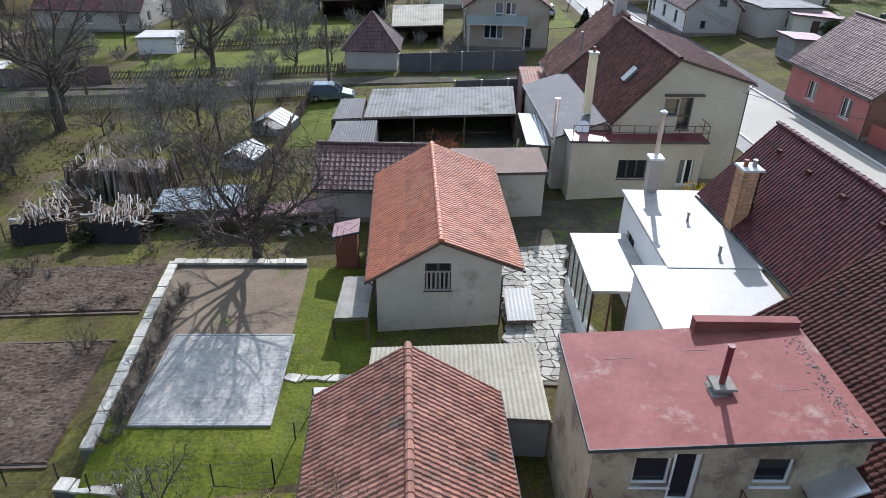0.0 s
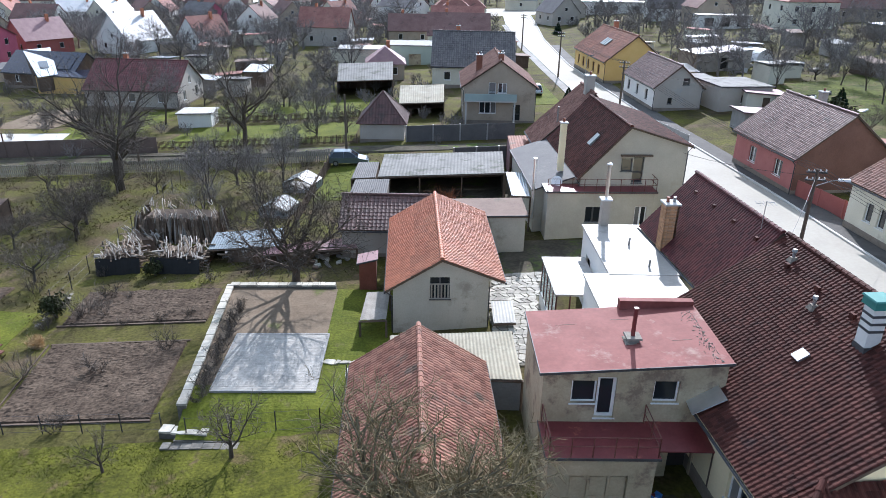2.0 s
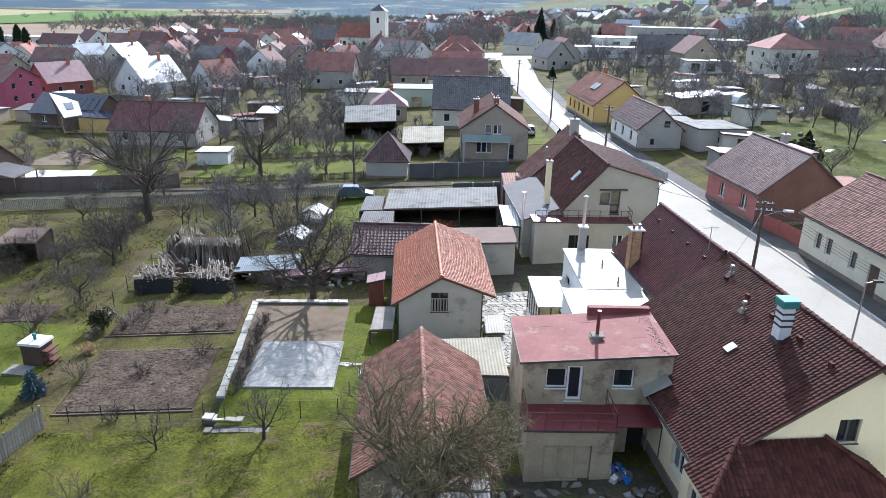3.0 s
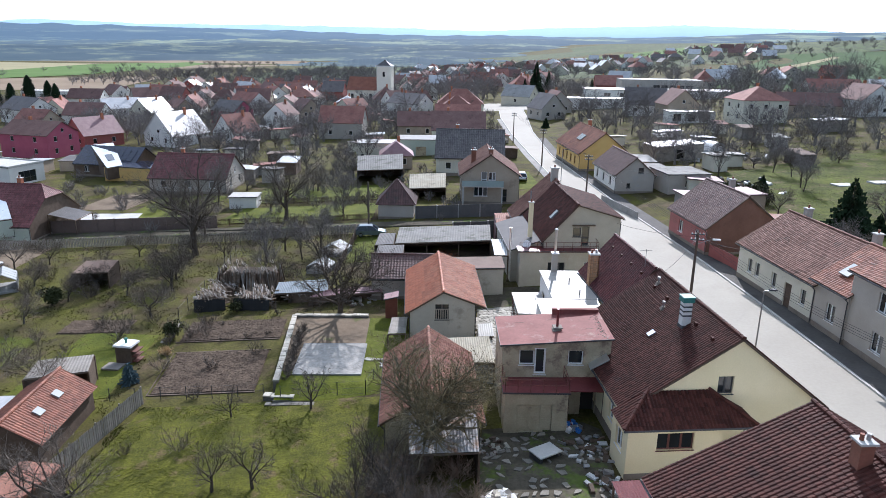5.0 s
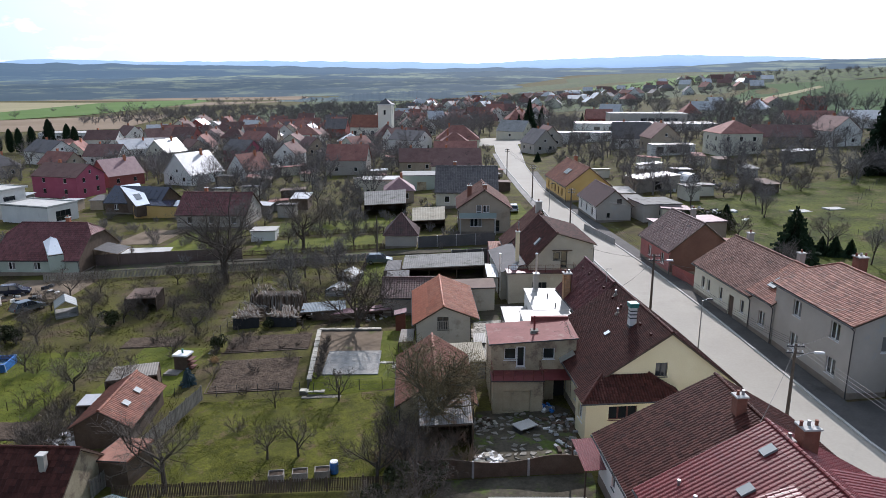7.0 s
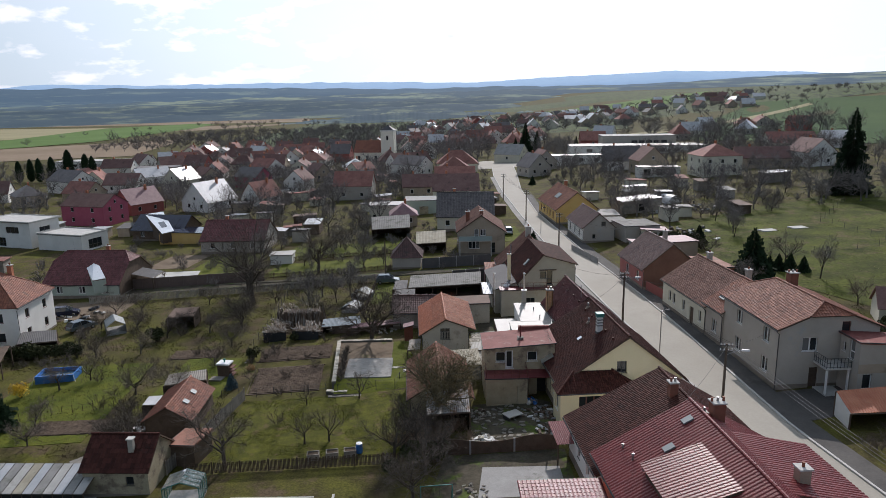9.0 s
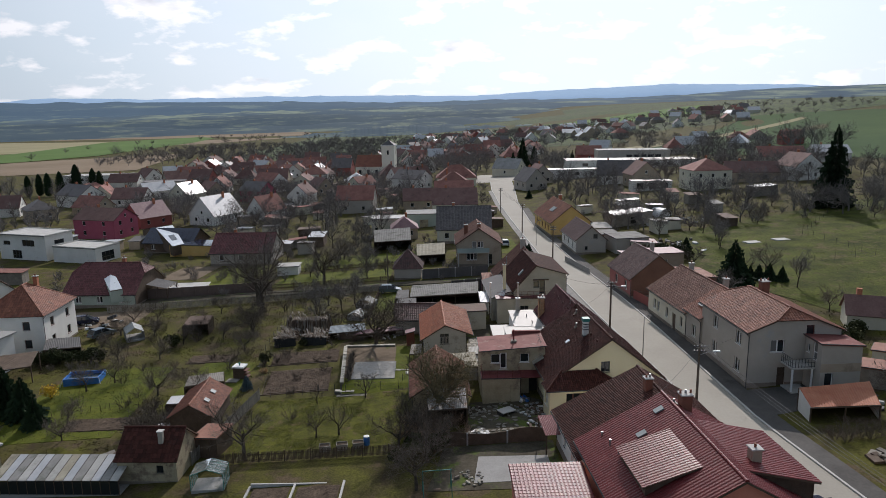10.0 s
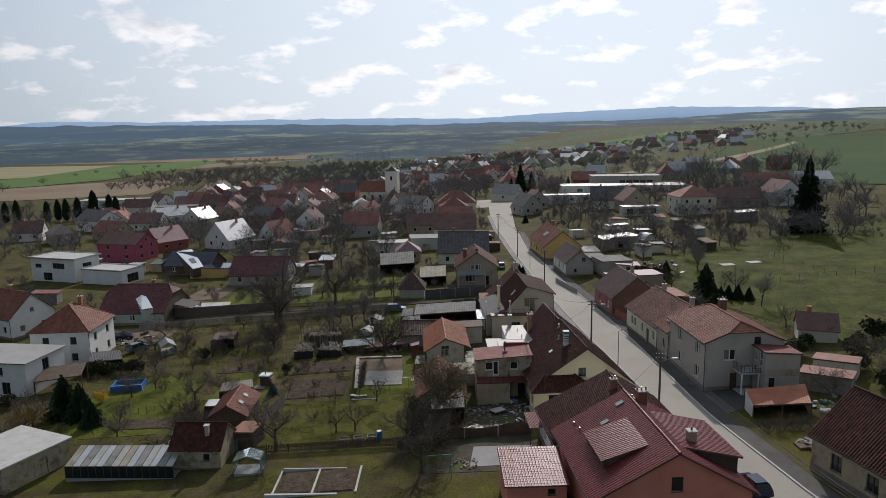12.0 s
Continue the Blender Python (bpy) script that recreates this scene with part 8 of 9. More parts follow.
for lo, hi in (((-2.2, -1.4), (2.2, -1.25)), ((-2.2, 1.25), (2.2, 1.4)), ((-2.2, -1.25), (-2.05, 1.25)), ((2.05, -1.25), (2.2, 1.25))):
    part("wall", Geo().box((*lo, -0.1), (*hi, 0.95)), "plastic_blue", pool)
part("water", Geo().box((-2.05, -1.25, 0.1), (2.05, 1.25, 0.55)), "water", pool)
for x, y in ((-2.2, -1.4), (2.2, -1.4), (2.2, 1.4), (-2.2, 1.4)):
    part("leg", Geo().tube([(x * 1.15, y * 1.2, -0.1), (x, y, 0.95)], (0.03, 0.03), 5), "white_paint", pool)


def wood_pile(label, x, y, W, D, H, seed, yaw=0.0, upright=False, tarp=True, n=170):
    """A heap of split logs: every log its own piece, thrown or stacked."""
    rr = random.Random(seed)
    p = thing("wood_pile", pose(x, y, gz(x, y), 0, 0, yaw), label, "wood pile")
    part("core", Geo().box((-W / 2 * 0.88, -D / 2 * 0.88, -0.2), (W / 2 * 0.88, D / 2 * 0.88, H * 0.8), taper=0.25), "wood_dark", p)
    if tarp:
        g = Geo()
        sheet = []
        for k in range(15):
            u = -1.04 + 2.08 * k / 14
            sheet.append([Vector((u * W / 2, -D / 2 - 0.16 + 0.03 * math.sin(k * 1.3) - 0.1 * q, H * (0.80 - 0.27 * q) + 0.05 * math.sin(k * 0.9 + q))) for q in range(4)])
        for a, b in zip(sheet, sheet[1:]):
            for q in range(3):
                g.face(a[q + 1], b[q + 1], b[q], a[q])
        part("tarp", g, "tarp_black", p, "black plastic sheet hanging over the front")
    kinds = []
    for k in range(8):
        ln = 0.42 + 0.09 * (k % 3) if not upright else 0.75 + 0.16 * (k % 4)
        w_, d_ = (0.045 + 0.016 * (k % 4), 0.035 + 0.01 * (k % 3)) if not upright else (0.05 + 0.035 * (k % 3), 0.03)
        g = Geo().box((-w_, -d_, -ln), (w_, d_, ln), taper=0.012)
        if k >= 4:
            g = Geo().box((-0.034, -0.03, -0.34 - 0.06 * (k % 3)), (0.034, 0.03, 0.34 + 0.06 * (k % 3)), taper=0.01)
        kinds.append(g.mesh("log", ("log", "wood_dark", "log", "wood_grey")[k % 4] if k < 4 else ("log_pale", "wood_grey", "log", "log")[k % 4]))
    for k in range(n):
        fx, fy = rr.uniform(-1, 1), rr.uniform(-1, 1)
        top = rr.random() < (0.3 if upright else 0.55)
        kind = kinds[(4 if top else 0) + k % 4]
        if top:
            zz = H * (1.04 + (0.10 if upright else 0.2) * fy - 0.10 * fx * fx) + rr.uniform(-0.06, 0.06)
            m = pose(fx * W / 2 * 0.96, fy * D / 2 * 0.9, zz, 90 + 12 + rr.gauss(0, 6), rr.gauss(0, 8), rr.gauss(26, 9))
        elif upright:
            edge = rr.random() < 0.7
            yy = -1.0 if edge else rr.choice((-1, 1)) * 0.96
            xx = fx if edge else rr.choice((-1, 1)) * 0.98
            m = pose(xx * W / 2, (yy if edge else fy) * D / 2 * rr.uniform(0.9, 1.06), H * 0.40 + rr.uniform(-0.12, 0.3), rr.gauss(-8 if edge else 0, 5), rr.gauss(-7 * xx, 6), rr.gauss(0, 25))
        else:
            side = rr.random() < 0.35
            zz = H * rr.uniform(0.15, 0.95)
            m = pose(rr.choice((-1, 1)) * W / 2 * 0.9 if side else fx * W / 2, fy * D / 2 * 0.9, zz, 90 + rr.gauss(0, 10), rr.gauss(0, 8), rr.gauss(90 if side else 0, 18))
        part("log", kind, None, p, m=m)
    return p


wood_pile("heap of split logs with black sheet hanging down", -23.2, 37.0, 2.9, 2.4, 1.5, 1, 8)
wood_pile("heap of split logs with black sheet hanging down", -18.7, 36.8, 3.5, 2.4, 1.4, 2, -4)
wood_pile("tall brown stack of upright boards and poles", -20.8, 42.8, 6.4, 3.2, 2.3, 3, 0, True, False, 250)
wood_pile("heap of old boards and logs", -23.2, 40.4, 2.6, 2.4, 1.2, 4, 20, False, False, 70)
wood_pile("low stack of logs under the tree", -14.0, 37.6, 3.6, 1.6, 1.0, 5, 0, False, False, 60)


def scrap(label, x, y, r, n, seed, mats, size=0.3, flat=0.5):
    """Loose odds and ends lying about, each a piece of its own."""
    rr = random.Random(seed)
    p = thing("scrap_heap", pose(x, y, gz(x, y)), label, "scrap")
    for k in range(n):
        a, d = rr.uniform(0, 6.28), r * rr.random() ** 0.6
        s = [size * rr.uniform(0.3, 1.3), size * rr.uniform(0.2, 0.8), size * flat * rr.uniform(0.2, 0.8)]
        px, py = math.cos(a) * d, math.sin(a) * d
        g = Geo().box((-s[0], -s[1], -s[2]), (s[0], s[1], s[2]), taper=min(s) * 0.3)
        part("piece", g, rr.choice(mats), p, m=pose(px, py, gz(x + px, y + py) - gz(x, y) + s[2] + 0.06, rr.gauss(0, 10), rr.gauss(0, 10), rr.uniform(0, 180)))
    return p


wire_fence("low rusty wire fence along the road", [(23.9, 21.0), (25.1, 8.5), (25.7, 3.0)], 1.0, 2.2, "rail_brown")
scrap("scattered white bags, buckets and rubble in the yard", 9.3, 8.6, 1.8, 40, 1, ("rubble_white", "stone_yard", "metal_grey", "wood_dark", "wood_dark"), 0.26)
scrap("clutter of tools and buckets against the house wall", 9.6, 5.2, 1.1, 26, 2, ("rubble_white", "metal_grey", "wood_dark"), 0.28)
scrap("heap of pale broken boards and plaster", 3.6, 3.6, 1.3, 50, 3, ("rubble_white", "stone", "wood_grey"), 0.4, 0.25)
scrap("brushwood and rubble along the barn wall", 3.2, 9.6, 1.2, 40, 4, ("stone", "wood_dark", "wood_grey"), 0.22)
scrap("piled junk beside the garage door", 8.9, 11.2, 0.6, 22, 5, ("rubble_white", "sheet_darkred", "plastic_blue", "metal_grey"), 0.22, 1.0)
scrap("scattered boards and pots under the carport", -1.0, 47.0, 3.0, 34, 6, ("wood_grey", "wood_dark", "rubble_white", "brick_raw"), 0.35)
scrap("rubble and boards behind the wood piles", -8.6, 37.5, 2.4, 40, 7, ("stone", "wood_grey", "wood_dark"), 0.3)
scrap("junk and old timber beside the tiled shed", -31.5, 9.6, 3.2, 48, 8, ("wood_grey", "wood_dark", "metal_grey", "rubble_white"), 0.45, 0.4)
scrap("timber stack by the cabin", -32.5, 5.0, 1.8, 28, 9, ("wood_grey", "wood_dark"), 0.7, 0.2)
scrap("odds and ends on the parking yard", -59, 52, 4.5, 40, 10, ("metal_dark", "wood_dark", "rubble_white", "rubber"), 0.45, 0.6)
scrap("garden clutter behind the cottages", 47, 82, 8, 50, 11, ("wood_grey", "rubble_white", "metal_dark", "wood_dark"), 0.6, 0.6)
scrap("garden clutter among the orchard sheds", 56, 112, 9, 50, 12, ("wood_grey", "rubble_white", "metal_dark", "sheet_bright"), 0.7, 0.6)
draped("yard", [(2.6, -5.2), (9.6, -5.4), (9.6, -1.2), (3.2, -0.6)], "concrete_grey", 0.06, label="worn concrete drive slab", category="drive")
scrap("broken stones beside the drive", 2.2, -4.6, 1.6, 24, 13, ("stone", "stone_dark", "stone_yard"), 0.2)
scrap("old timber stacked on the roadside slope", 38.2, -6.2, 1.6, 26, 15, ("wood_grey", "wood_dark", "stone_yard"), 0.7, 0.2)
scrap("stacked things beside the forecourt garden", 45.5, 2.5, 3.0, 24, 14, ("wood_grey", "rubble_white", "metal_dark", "plastic_green"), 0.45, 0.6)
hatch = thing("hatch_lid", pose(6.6, 8.2, gz(6.6, 8.2), 0, 0, 32), "pale weathered lid propped on blocks in the yard", "lid")
part("board", Geo().box((-0.85, -0.6, 0.38), (0.85, 0.6, 0.46)), "concrete", hatch)
for sx in (-0.7, 0.7):
    part("block", Geo().box((sx - 0.12, -0.5, -0.1), (sx + 0.12, 0.5, 0.38)), "metal_dark", hatch)
boat = thing("shed_roof", pose(10.2, 0.4, gz(10, 0), 0, 0, 6), "small red sheet roof on posts at the gate", "roof")
part("sheet", corrugated_sheet(Geo(), (-1.0, -1.6, 2.0), (1.0, -1.6, 2.0), (1.0, 1.6, 2.5), (-1.0, 1.6, 2.5), 0.16), "sheet_darkred", boat)
for sx, sy, hh in ((-0.9, -1.5, 2.0), (0.9, -1.5, 2.0), (-0.9, 1.5, 2.45), (0.9, 1.5, 2.45)):
    part("post", Geo().box((sx - 0.05, sy - 0.05, -0.4), (sx + 0.05, sy + 0.05, hh)), "wood_dark", boat)

swing = thing("swing_frame", pose(-0.6, -6.6, gz(-0.6, -6.6), 0, 0, 6), "thin green steel swing frame on the grass", "swing frame")
for sx in (-1.2, 1.2):
    for sy in (-0.9, 0.9):
        part("leg", Geo().tube([(sx, sy, -0.2), (sx, 0, 2.3)], (0.035, 0.035), 5), "plastic_green", swing)
part("crossbar", Geo().tube([(-1.25, 0, 2.3), (1.25, 0, 2.3)], (0.04, 0.04), 6), "plastic_green", swing)
for sx in (-0.25, 0.25):
    part("rope", Geo().tube([(sx, 0, 2.28), (sx, 0.05, 0.55)], (0.012, 0.012), 4), "metal_dark", swing)
part("seat", Geo().box((-0.3, -0.08, 0.5), (0.3, 0.18, 0.55)), "wood_dark", swing)

# ---- poles, lamps, wires ----
def pole(x, y, h, arm=True, lamp=False, turn=0.0):
    p = thing("power_pole", pose(x, y, gz(x, y), 0, 0, turn), "dark wooden power pole with insulators%s" % (" and street lamp" if lamp else ""), "power pole", "power poles along the road")
    part("shaft", Geo().tube([(0, 0, -0.5), (0, 0, h)], (0.15, 0.10), 8), "pole_wood", p)
    if arm:
        for zz in (h - 0.25, h - 0.75):
            part("crossarm", Geo().box((-0.6, -0.05, zz), (0.6, 0.05, zz + 0.1)), "metal_dark", p)
            for sx in (-0.5, -0.18, 0.18, 0.5):
                part("insulator", lathe(Geo(), ((0.035, zz + 0.1), (0.05, zz + 0.16), (0.03, zz + 0.24)), 6, Matrix.Translation((sx, 0, 0))), "white_paint", p)
    if lamp:
        part("arm", Geo().tube([(0, 0, h - 1.1), (0.9, 0, h - 0.7), (1.5, 0, h - 0.6)], (0.03, 0.03, 0.03), 5), "metal_grey", p)
        part("lamp_head", Geo().box((1.3, -0.12, h - 0.68), (2.0, 0.12, h - 0.54), taper=0.03), "white_paint", p)
    return p


def street_lamp(x, y, h, turn=0.0):
    p = thing("street_lamp", pose(x, y, gz(x, y), 0, 0, turn), "slim grey steel street lamp", "street lamp", "street lamps along the road")
    part("column", Geo().tube([(0, 0, -0.4), (0, 0, h)], (0.07, 0.045), 8), "metal_grey", p)
    part("arm", Geo().tube([(0, 0, h), (0.5, 0, h + 0.12)], (0.035, 0.03), 6), "metal_grey", p)
    part("lamp_head", Geo().box((0.35, -0.13, h + 0.06), (0.95, 0.13, h + 0.19), taper=0.03), "metal_dark", p)
    return p


POLES = ((25.6, 5.4, 7.2), (22.8, 30.6, 7.5), (22.0, 75.8, 7.4), (19.6, 109.0, 7.4), (17.2, 144.8, 7.4))
for k, (x, y, h) in enumerate(POLES):
    pole(x, y, h, True, k < 2, -8)
pole(-10.2, 64.0, 7.0, False)
pole(-33.0, 64.0, 6.6, False)
street_lamp(24.4, 20.3, 5.6, 0)
street_lamp(21.0, 93.4, 5.6, 0)
street_lamp(38.6, 45.0, 3.0, 0)


def wire(a, b, sag=0.5):
    pts = [Vector(a).lerp(Vector(b), t) - Vector((0, 0, sag * 4 * t * (1 - t))) for t in (i / 8 for i in range(9))]
    tagged(part("overhead_wire", Geo().tube(pts, (0.014,) * 9, 3, False), "metal_dark"), "thin dark overhead power wire", "wire", "overhead wires")


for (xa, ya, ha), (xb, yb, hb) in zip(POLES, POLES[1:]):
    for o in (-0.5, -0.18, 0.18, 0.5):
        wire((xa + o, ya, gz(xa, ya) + ha), (xb + o, yb, gz(xb, yb) + hb), 0.7)
wire((25.6, 5.4, gz(25.6, 5.4) + 7.1), (32.3, 12.0, 8.6), 0.3)
wire((25.6, 5.4, gz(25.6, 5.4) + 7.0), (18.0, -6.0, 9.9), 0.3)
wire((22.8, 30.6, gz(22.8, 30.6) + 7.1), (16.2, 20.0, 9.6), 0.4)
wire((22.8, 30.6, gz(22.8, 30.6) + 7.1), (31.0, 37.5, 6.6), 0.3)
wire((22.8, 30.6, gz(22.8, 30.6) + 7.1), (18.0, 41.0, 8.3), 0.3)
wire((22.0, 75.8, gz(22, 75.8) + 7.0), (30.6, 64.5, gz(30.6, 64.5) + 5.8), 0.3)
for o in (-0.4, 0.0, 0.4):
    wire((25.6 + o, 5.4, gz(25.6, 5.4) + 7.2), (30.5 + o, -35.0, gz(30.5, -35) + 7.2), 0.8)

aerial = thing("tv_aerial", pose(15.6, 21.5, 9.6), "thin metal television aerial on the ridge", "aerial")
part("mast", Geo().tube([(0, 0, -0.3), (0, 0, 1.6)], (0.025, 0.02), 5), "metal_grey", aerial)
part("boom", Geo().tube([(-0.5, 0, 1.45), (0.5, 0.2, 1.45)], (0.015, 0.015), 4), "metal_grey", aerial)
for k in range(5):
    part("element", Geo().tube([(-0.4 + 0.2 * k, -0.3, 1.45), (-0.4 + 0.2 * k, 0.35, 1.45)], (0.01, 0.01), 4), "metal_grey", aerial)
dish = thing("satellite_dish", pose(8.9, 40.6, 5.9, 60, 0, -20), "pale satellite dish on the side wing", "dish")
part("reflector", lathe(Geo(), ((0.05, 0.0), (0.28, 0.04), (0.42, 0.12), (0.43, 0.13)), 16), "white_paint", dish)
part("arm", Geo().tube([(0, -0.4, 0.1), (0, 0, 0.5)], (0.015, 0.015), 4), "metal_grey", dish)


# ---- cars ----
def car(label, x, y, turn, paint):
    """A hatchback: shaped body, glasshouse, four wheels with rims, lights."""
    c = thing("car", pose(x, y, gz(x, y) + 0.05, 0, 0, turn), label, "car")
    prof = ((-2.05, 0.35), (-2.1, 0.55), (-2.05, 0.82), (-1.95, 0.92), (0.95, 0.92), (1.9, 0.72), (2.08, 0.55), (2.05, 0.32))
    ring = lambda s, f: [Vector((px, s * (0.86 - 0.05 * max(0, pz - 0.6) - 0.10 * max(0, abs(px) - 1.7)) * f, pz)) for px, pz in prof]
    g = Geo()
    L_, R_ = ring(1, 1), ring(-1, 1)
    n = len(prof)
    g.face(*reversed(L_))
    g.face(*R_)
    for i in range(n):
        j = (i + 1) % n
        g.face(L_[i], L_[j], R_[j], R_[i])
    part("body", g, paint, c)
    top = ((-1.98, 0.92), (-1.55, 1.42), (-0.2, 1.5), (0.35, 1.42), (1.05, 0.92))
    g = Geo()
    Lc = [Vector((px, 0.80 - 0.30 * (pz - 0.92), pz)) for px, pz in top]
    Rc = [Vector((p.x, -p.y, p.z)) for p in Lc]
    g.face(*reversed(Lc))
    g.face(*Rc)
    for i in range(len(top) - 1):
        g.face(Lc[i], Lc[i + 1], Rc[i + 1], Rc[i])
    part("glasshouse", g, "pane", c)
    g = Geo()
    g.box((-1.5, -0.63, 1.46), (0.25, 0.63, 1.53), taper=0.06)
    part("roof", g, paint, c)
    for s in (1, -1):
        for p, q in (((-1.95, s * 0.79, 0.93), (-1.55, s * 0.645, 1.45)), ((1.05, s * 0.80, 0.93), (0.3, s * 0.65, 1.46)), ((-0.45, s * 0.80, 0.93), (-0.45, s * 0.63, 1.5))):
            part("pillar", Geo().tube([p, q], (0.045, 0.04), 4), paint, c)
    for px in (-1.3, 1.28):
        for s in (1, -1):
            m = Matrix.Translation((px, s * 0.74, 0.31)) @ Matrix.Rotation(radians(90), 4, "X")
            w = part("wheel", lathe(Geo(), ((0.22, -0.1), (0.31, -0.08), (0.315, 0.08), (0.22, 0.1)), 14, m), "rubber", c)
            part("rim", lathe(Geo(), ((0.2, -0.115), (0.2, 0.115)), 10, m), "metal_grey", w)
    for s in (1, -1):
        part("headlight", Geo().box((1.88, s * 0.62 - 0.16, 0.56), (2.06, s * 0.62 + 0.16, 0.70), taper=0.03), "pane_milky", c)
        part("tail_light", Geo().box((-2.1, s * 0.68 - 0.1, 0.62), (-2.0, s * 0.68 + 0.1, 0.86)), "tile_red", c)
        part("mirror", Geo().box((0.72, s * 0.92 - 0.08, 0.93), (0.86, s * 0.92 + 0.08, 1.07), taper=0.02), paint, c)
    part("bumper", Geo().box((1.98, -0.8, 0.3), (2.13, 0.8, 0.48), taper=0.03), paint, c)
    return c


car("dark blue hatchback parked by the red house", 28.4, -13.6, 98, "car_blue")
car("dark silver car parked behind the fence", -9.7, 61.6, 4, "car_steel")
car("silver-blue hatchback parked in a gravel yard", -54.3, 45.0, 60, "car_steel")
car("silver car parked beside a front garden", 14.2, 96, 90, "car_silver")
car("dark car parked under bare trees", -60.8, 52.6, 20, "car_blue")


# ---- trees ----
def sliver(g, p, q, w, rnd, bent):
    """A last twig: a thin tapering blade, bent once where it is seen close."""
    d = q - p
    u = d.cross(Vector((rnd.uniform(-1, 1), rnd.uniform(-1, 1), rnd.uniform(-1, 1))))
    u = u.normalized() * w if u.length > 1e-6 else Vector((w, 0, 0))
    i = len(g.v)
    if bent:
        m = p + d * 0.55 + Vector((rnd.uniform(-1, 1), rnd.uniform(-1, 1), rnd.uniform(-1, 1))) * d.length * 0.1
        g.v += [tuple(p - u), tuple(p + u), tuple(m + u * 0.7), tuple(m - u * 0.7), tuple(q)]
        g.f += [(i, i + 1, i + 2, i + 3), (i + 3, i + 2, i + 4)]
        g.m += [0, 0]
    else:
        g.v += [tuple(p - u), tuple(p + u), tuple(q)]
        g.f.append((i, i + 1, i + 2))
        g.m.append(0)


def grow(limbs, twigs, p, d, length, radius, level, rnd, style):
    """One branch and, from it, the next order of branches."""
    last = len(style["kids"]) == level
    if last:
        v = (d.normalized() + Vector((0, 0, style["rise"][level]))).normalized()
        sliver(twigs, p, p + v * length, style["thin"], rnd, style["bent"])
        return
    n = style["segs"][level]
    pts, rad = [p.copy()], [radius]
    q, v = p.copy(), d.normalized()
    for k in range(n):
        v = (v + Vector((rnd.uniform(-1, 1), rnd.uniform(-1, 1), rnd.uniform(-0.6, 1) * 0.7 + style["rise"][level])) * style["bend"][level]).normalized()
        q = q + v * (length / n)
        pts.append(q.copy())
        rad.append(radius * (1 - 0.72 * (k + 1) / n) if level else radius * (1 - 0.45 * (k + 1) / n))
    target = twigs if level >= style["twig_from"] else limbs
    target.tube(pts, rad, style["sides"][level], cap=False)
    kids = style["kids"][level]
    for k in range(kids):
        t = style["start"][level] + (1 - style["start"][level]) * (k + rnd.random() * 0.8) / kids
        i = min(n - 1, int(t * n))
        base = pts[i].lerp(pts[i + 1], t * n - i)
        axis = (pts[i + 1] - pts[i]).normalized()
        side = axis.cross(Vector((rnd.uniform(-1, 1), rnd.uniform(-1, 1), rnd.uniform(-1, 1)))).normalized()
        a = radians(rnd.uniform(*style["angle"][level]))
        out = axis * math.cos(a) + side * math.sin(a)
        ln = length * rnd.uniform(*style["ratio"][level]) * (1.0 if level == 0 else 1.15 - 0.5 * t)
        grow(limbs, twigs, base, out, ln, max(style["thin"] * 1.1, rad[i] * style["shrink"][level]), level + 1, rnd, style)


FRUIT = dict(segs=(3, 4, 3, 2, 2), rise=(0.2, 0.25, 0.15, 0.1, 0.15), bend=(0.12, 0.28, 0.32, 0.35, 0.3), sides=(8, 6, 4, 3, 3), kids=(6, 7, 7, 7), start=(0.55, 0.22, 0.15, 0.1),
             angle=((35, 62), (30, 65), (30, 75), (25, 80)), ratio=((1.0, 1.5), (0.42, 0.7), (0.42, 0.7), (0.5, 0.9)), shrink=(0.55, 0.52, 0.5, 0.55), thin=0.0085, twig_from=3, bent=True)
MID = dict(FRUIT, kids=(6, 6, 6, 7), sides=(6, 4, 3, 3), thin=0.011, ratio=((1.2, 1.8), (0.45, 0.75), (0.45, 0.75), (0.5, 0.9)), segs=(3, 3, 2, 1), twig_from=2)
FAR = dict(FRUIT, kids=(6, 7, 10), sides=(4, 3, 3), thin=0.030, ratio=((1.0, 1.6), (0.5, 0.8), (0.5, 0.9)), segs=(2, 2, 1), twig_from=2, bent=False)
BUSH = dict(segs=(2, 2), rise=(0.3, 0.15, 0.1), bend=(0.3, 0.3), sides=(3, 3), kids=(6, 7), start=(0.1, 0.1), angle=((15, 55), (20, 70)), ratio=((0.5, 0.9), (0.5, 0.9)), shrink=(0.6, 0.6), thin=0.010, twig_from=1, bent=True)
WILLOW = dict(FRUIT, kids=(7, 6, 8, 8), rise=(0.3, 0.1, -0.35, -0.5, -1.2), thin=0.012)


def bare_tree(label, style, trunk_h, r, seed, twig="twig", bark="bark", lean=(0, 0), category="tree", name="tree"):
    rnd = random.Random(seed)
    limbs, twigs = Geo(), Geo()
    grow(limbs, twigs, Vector((0, 0, -0.3)), Vector((lean[0], lean[1], 1)), trunk_h, r, 0, rnd, style)
    t = thing(name, None, label, category)
    tr = part("trunk", limbs, bark, t)
    part("crown", twigs, twig, t)
    return t


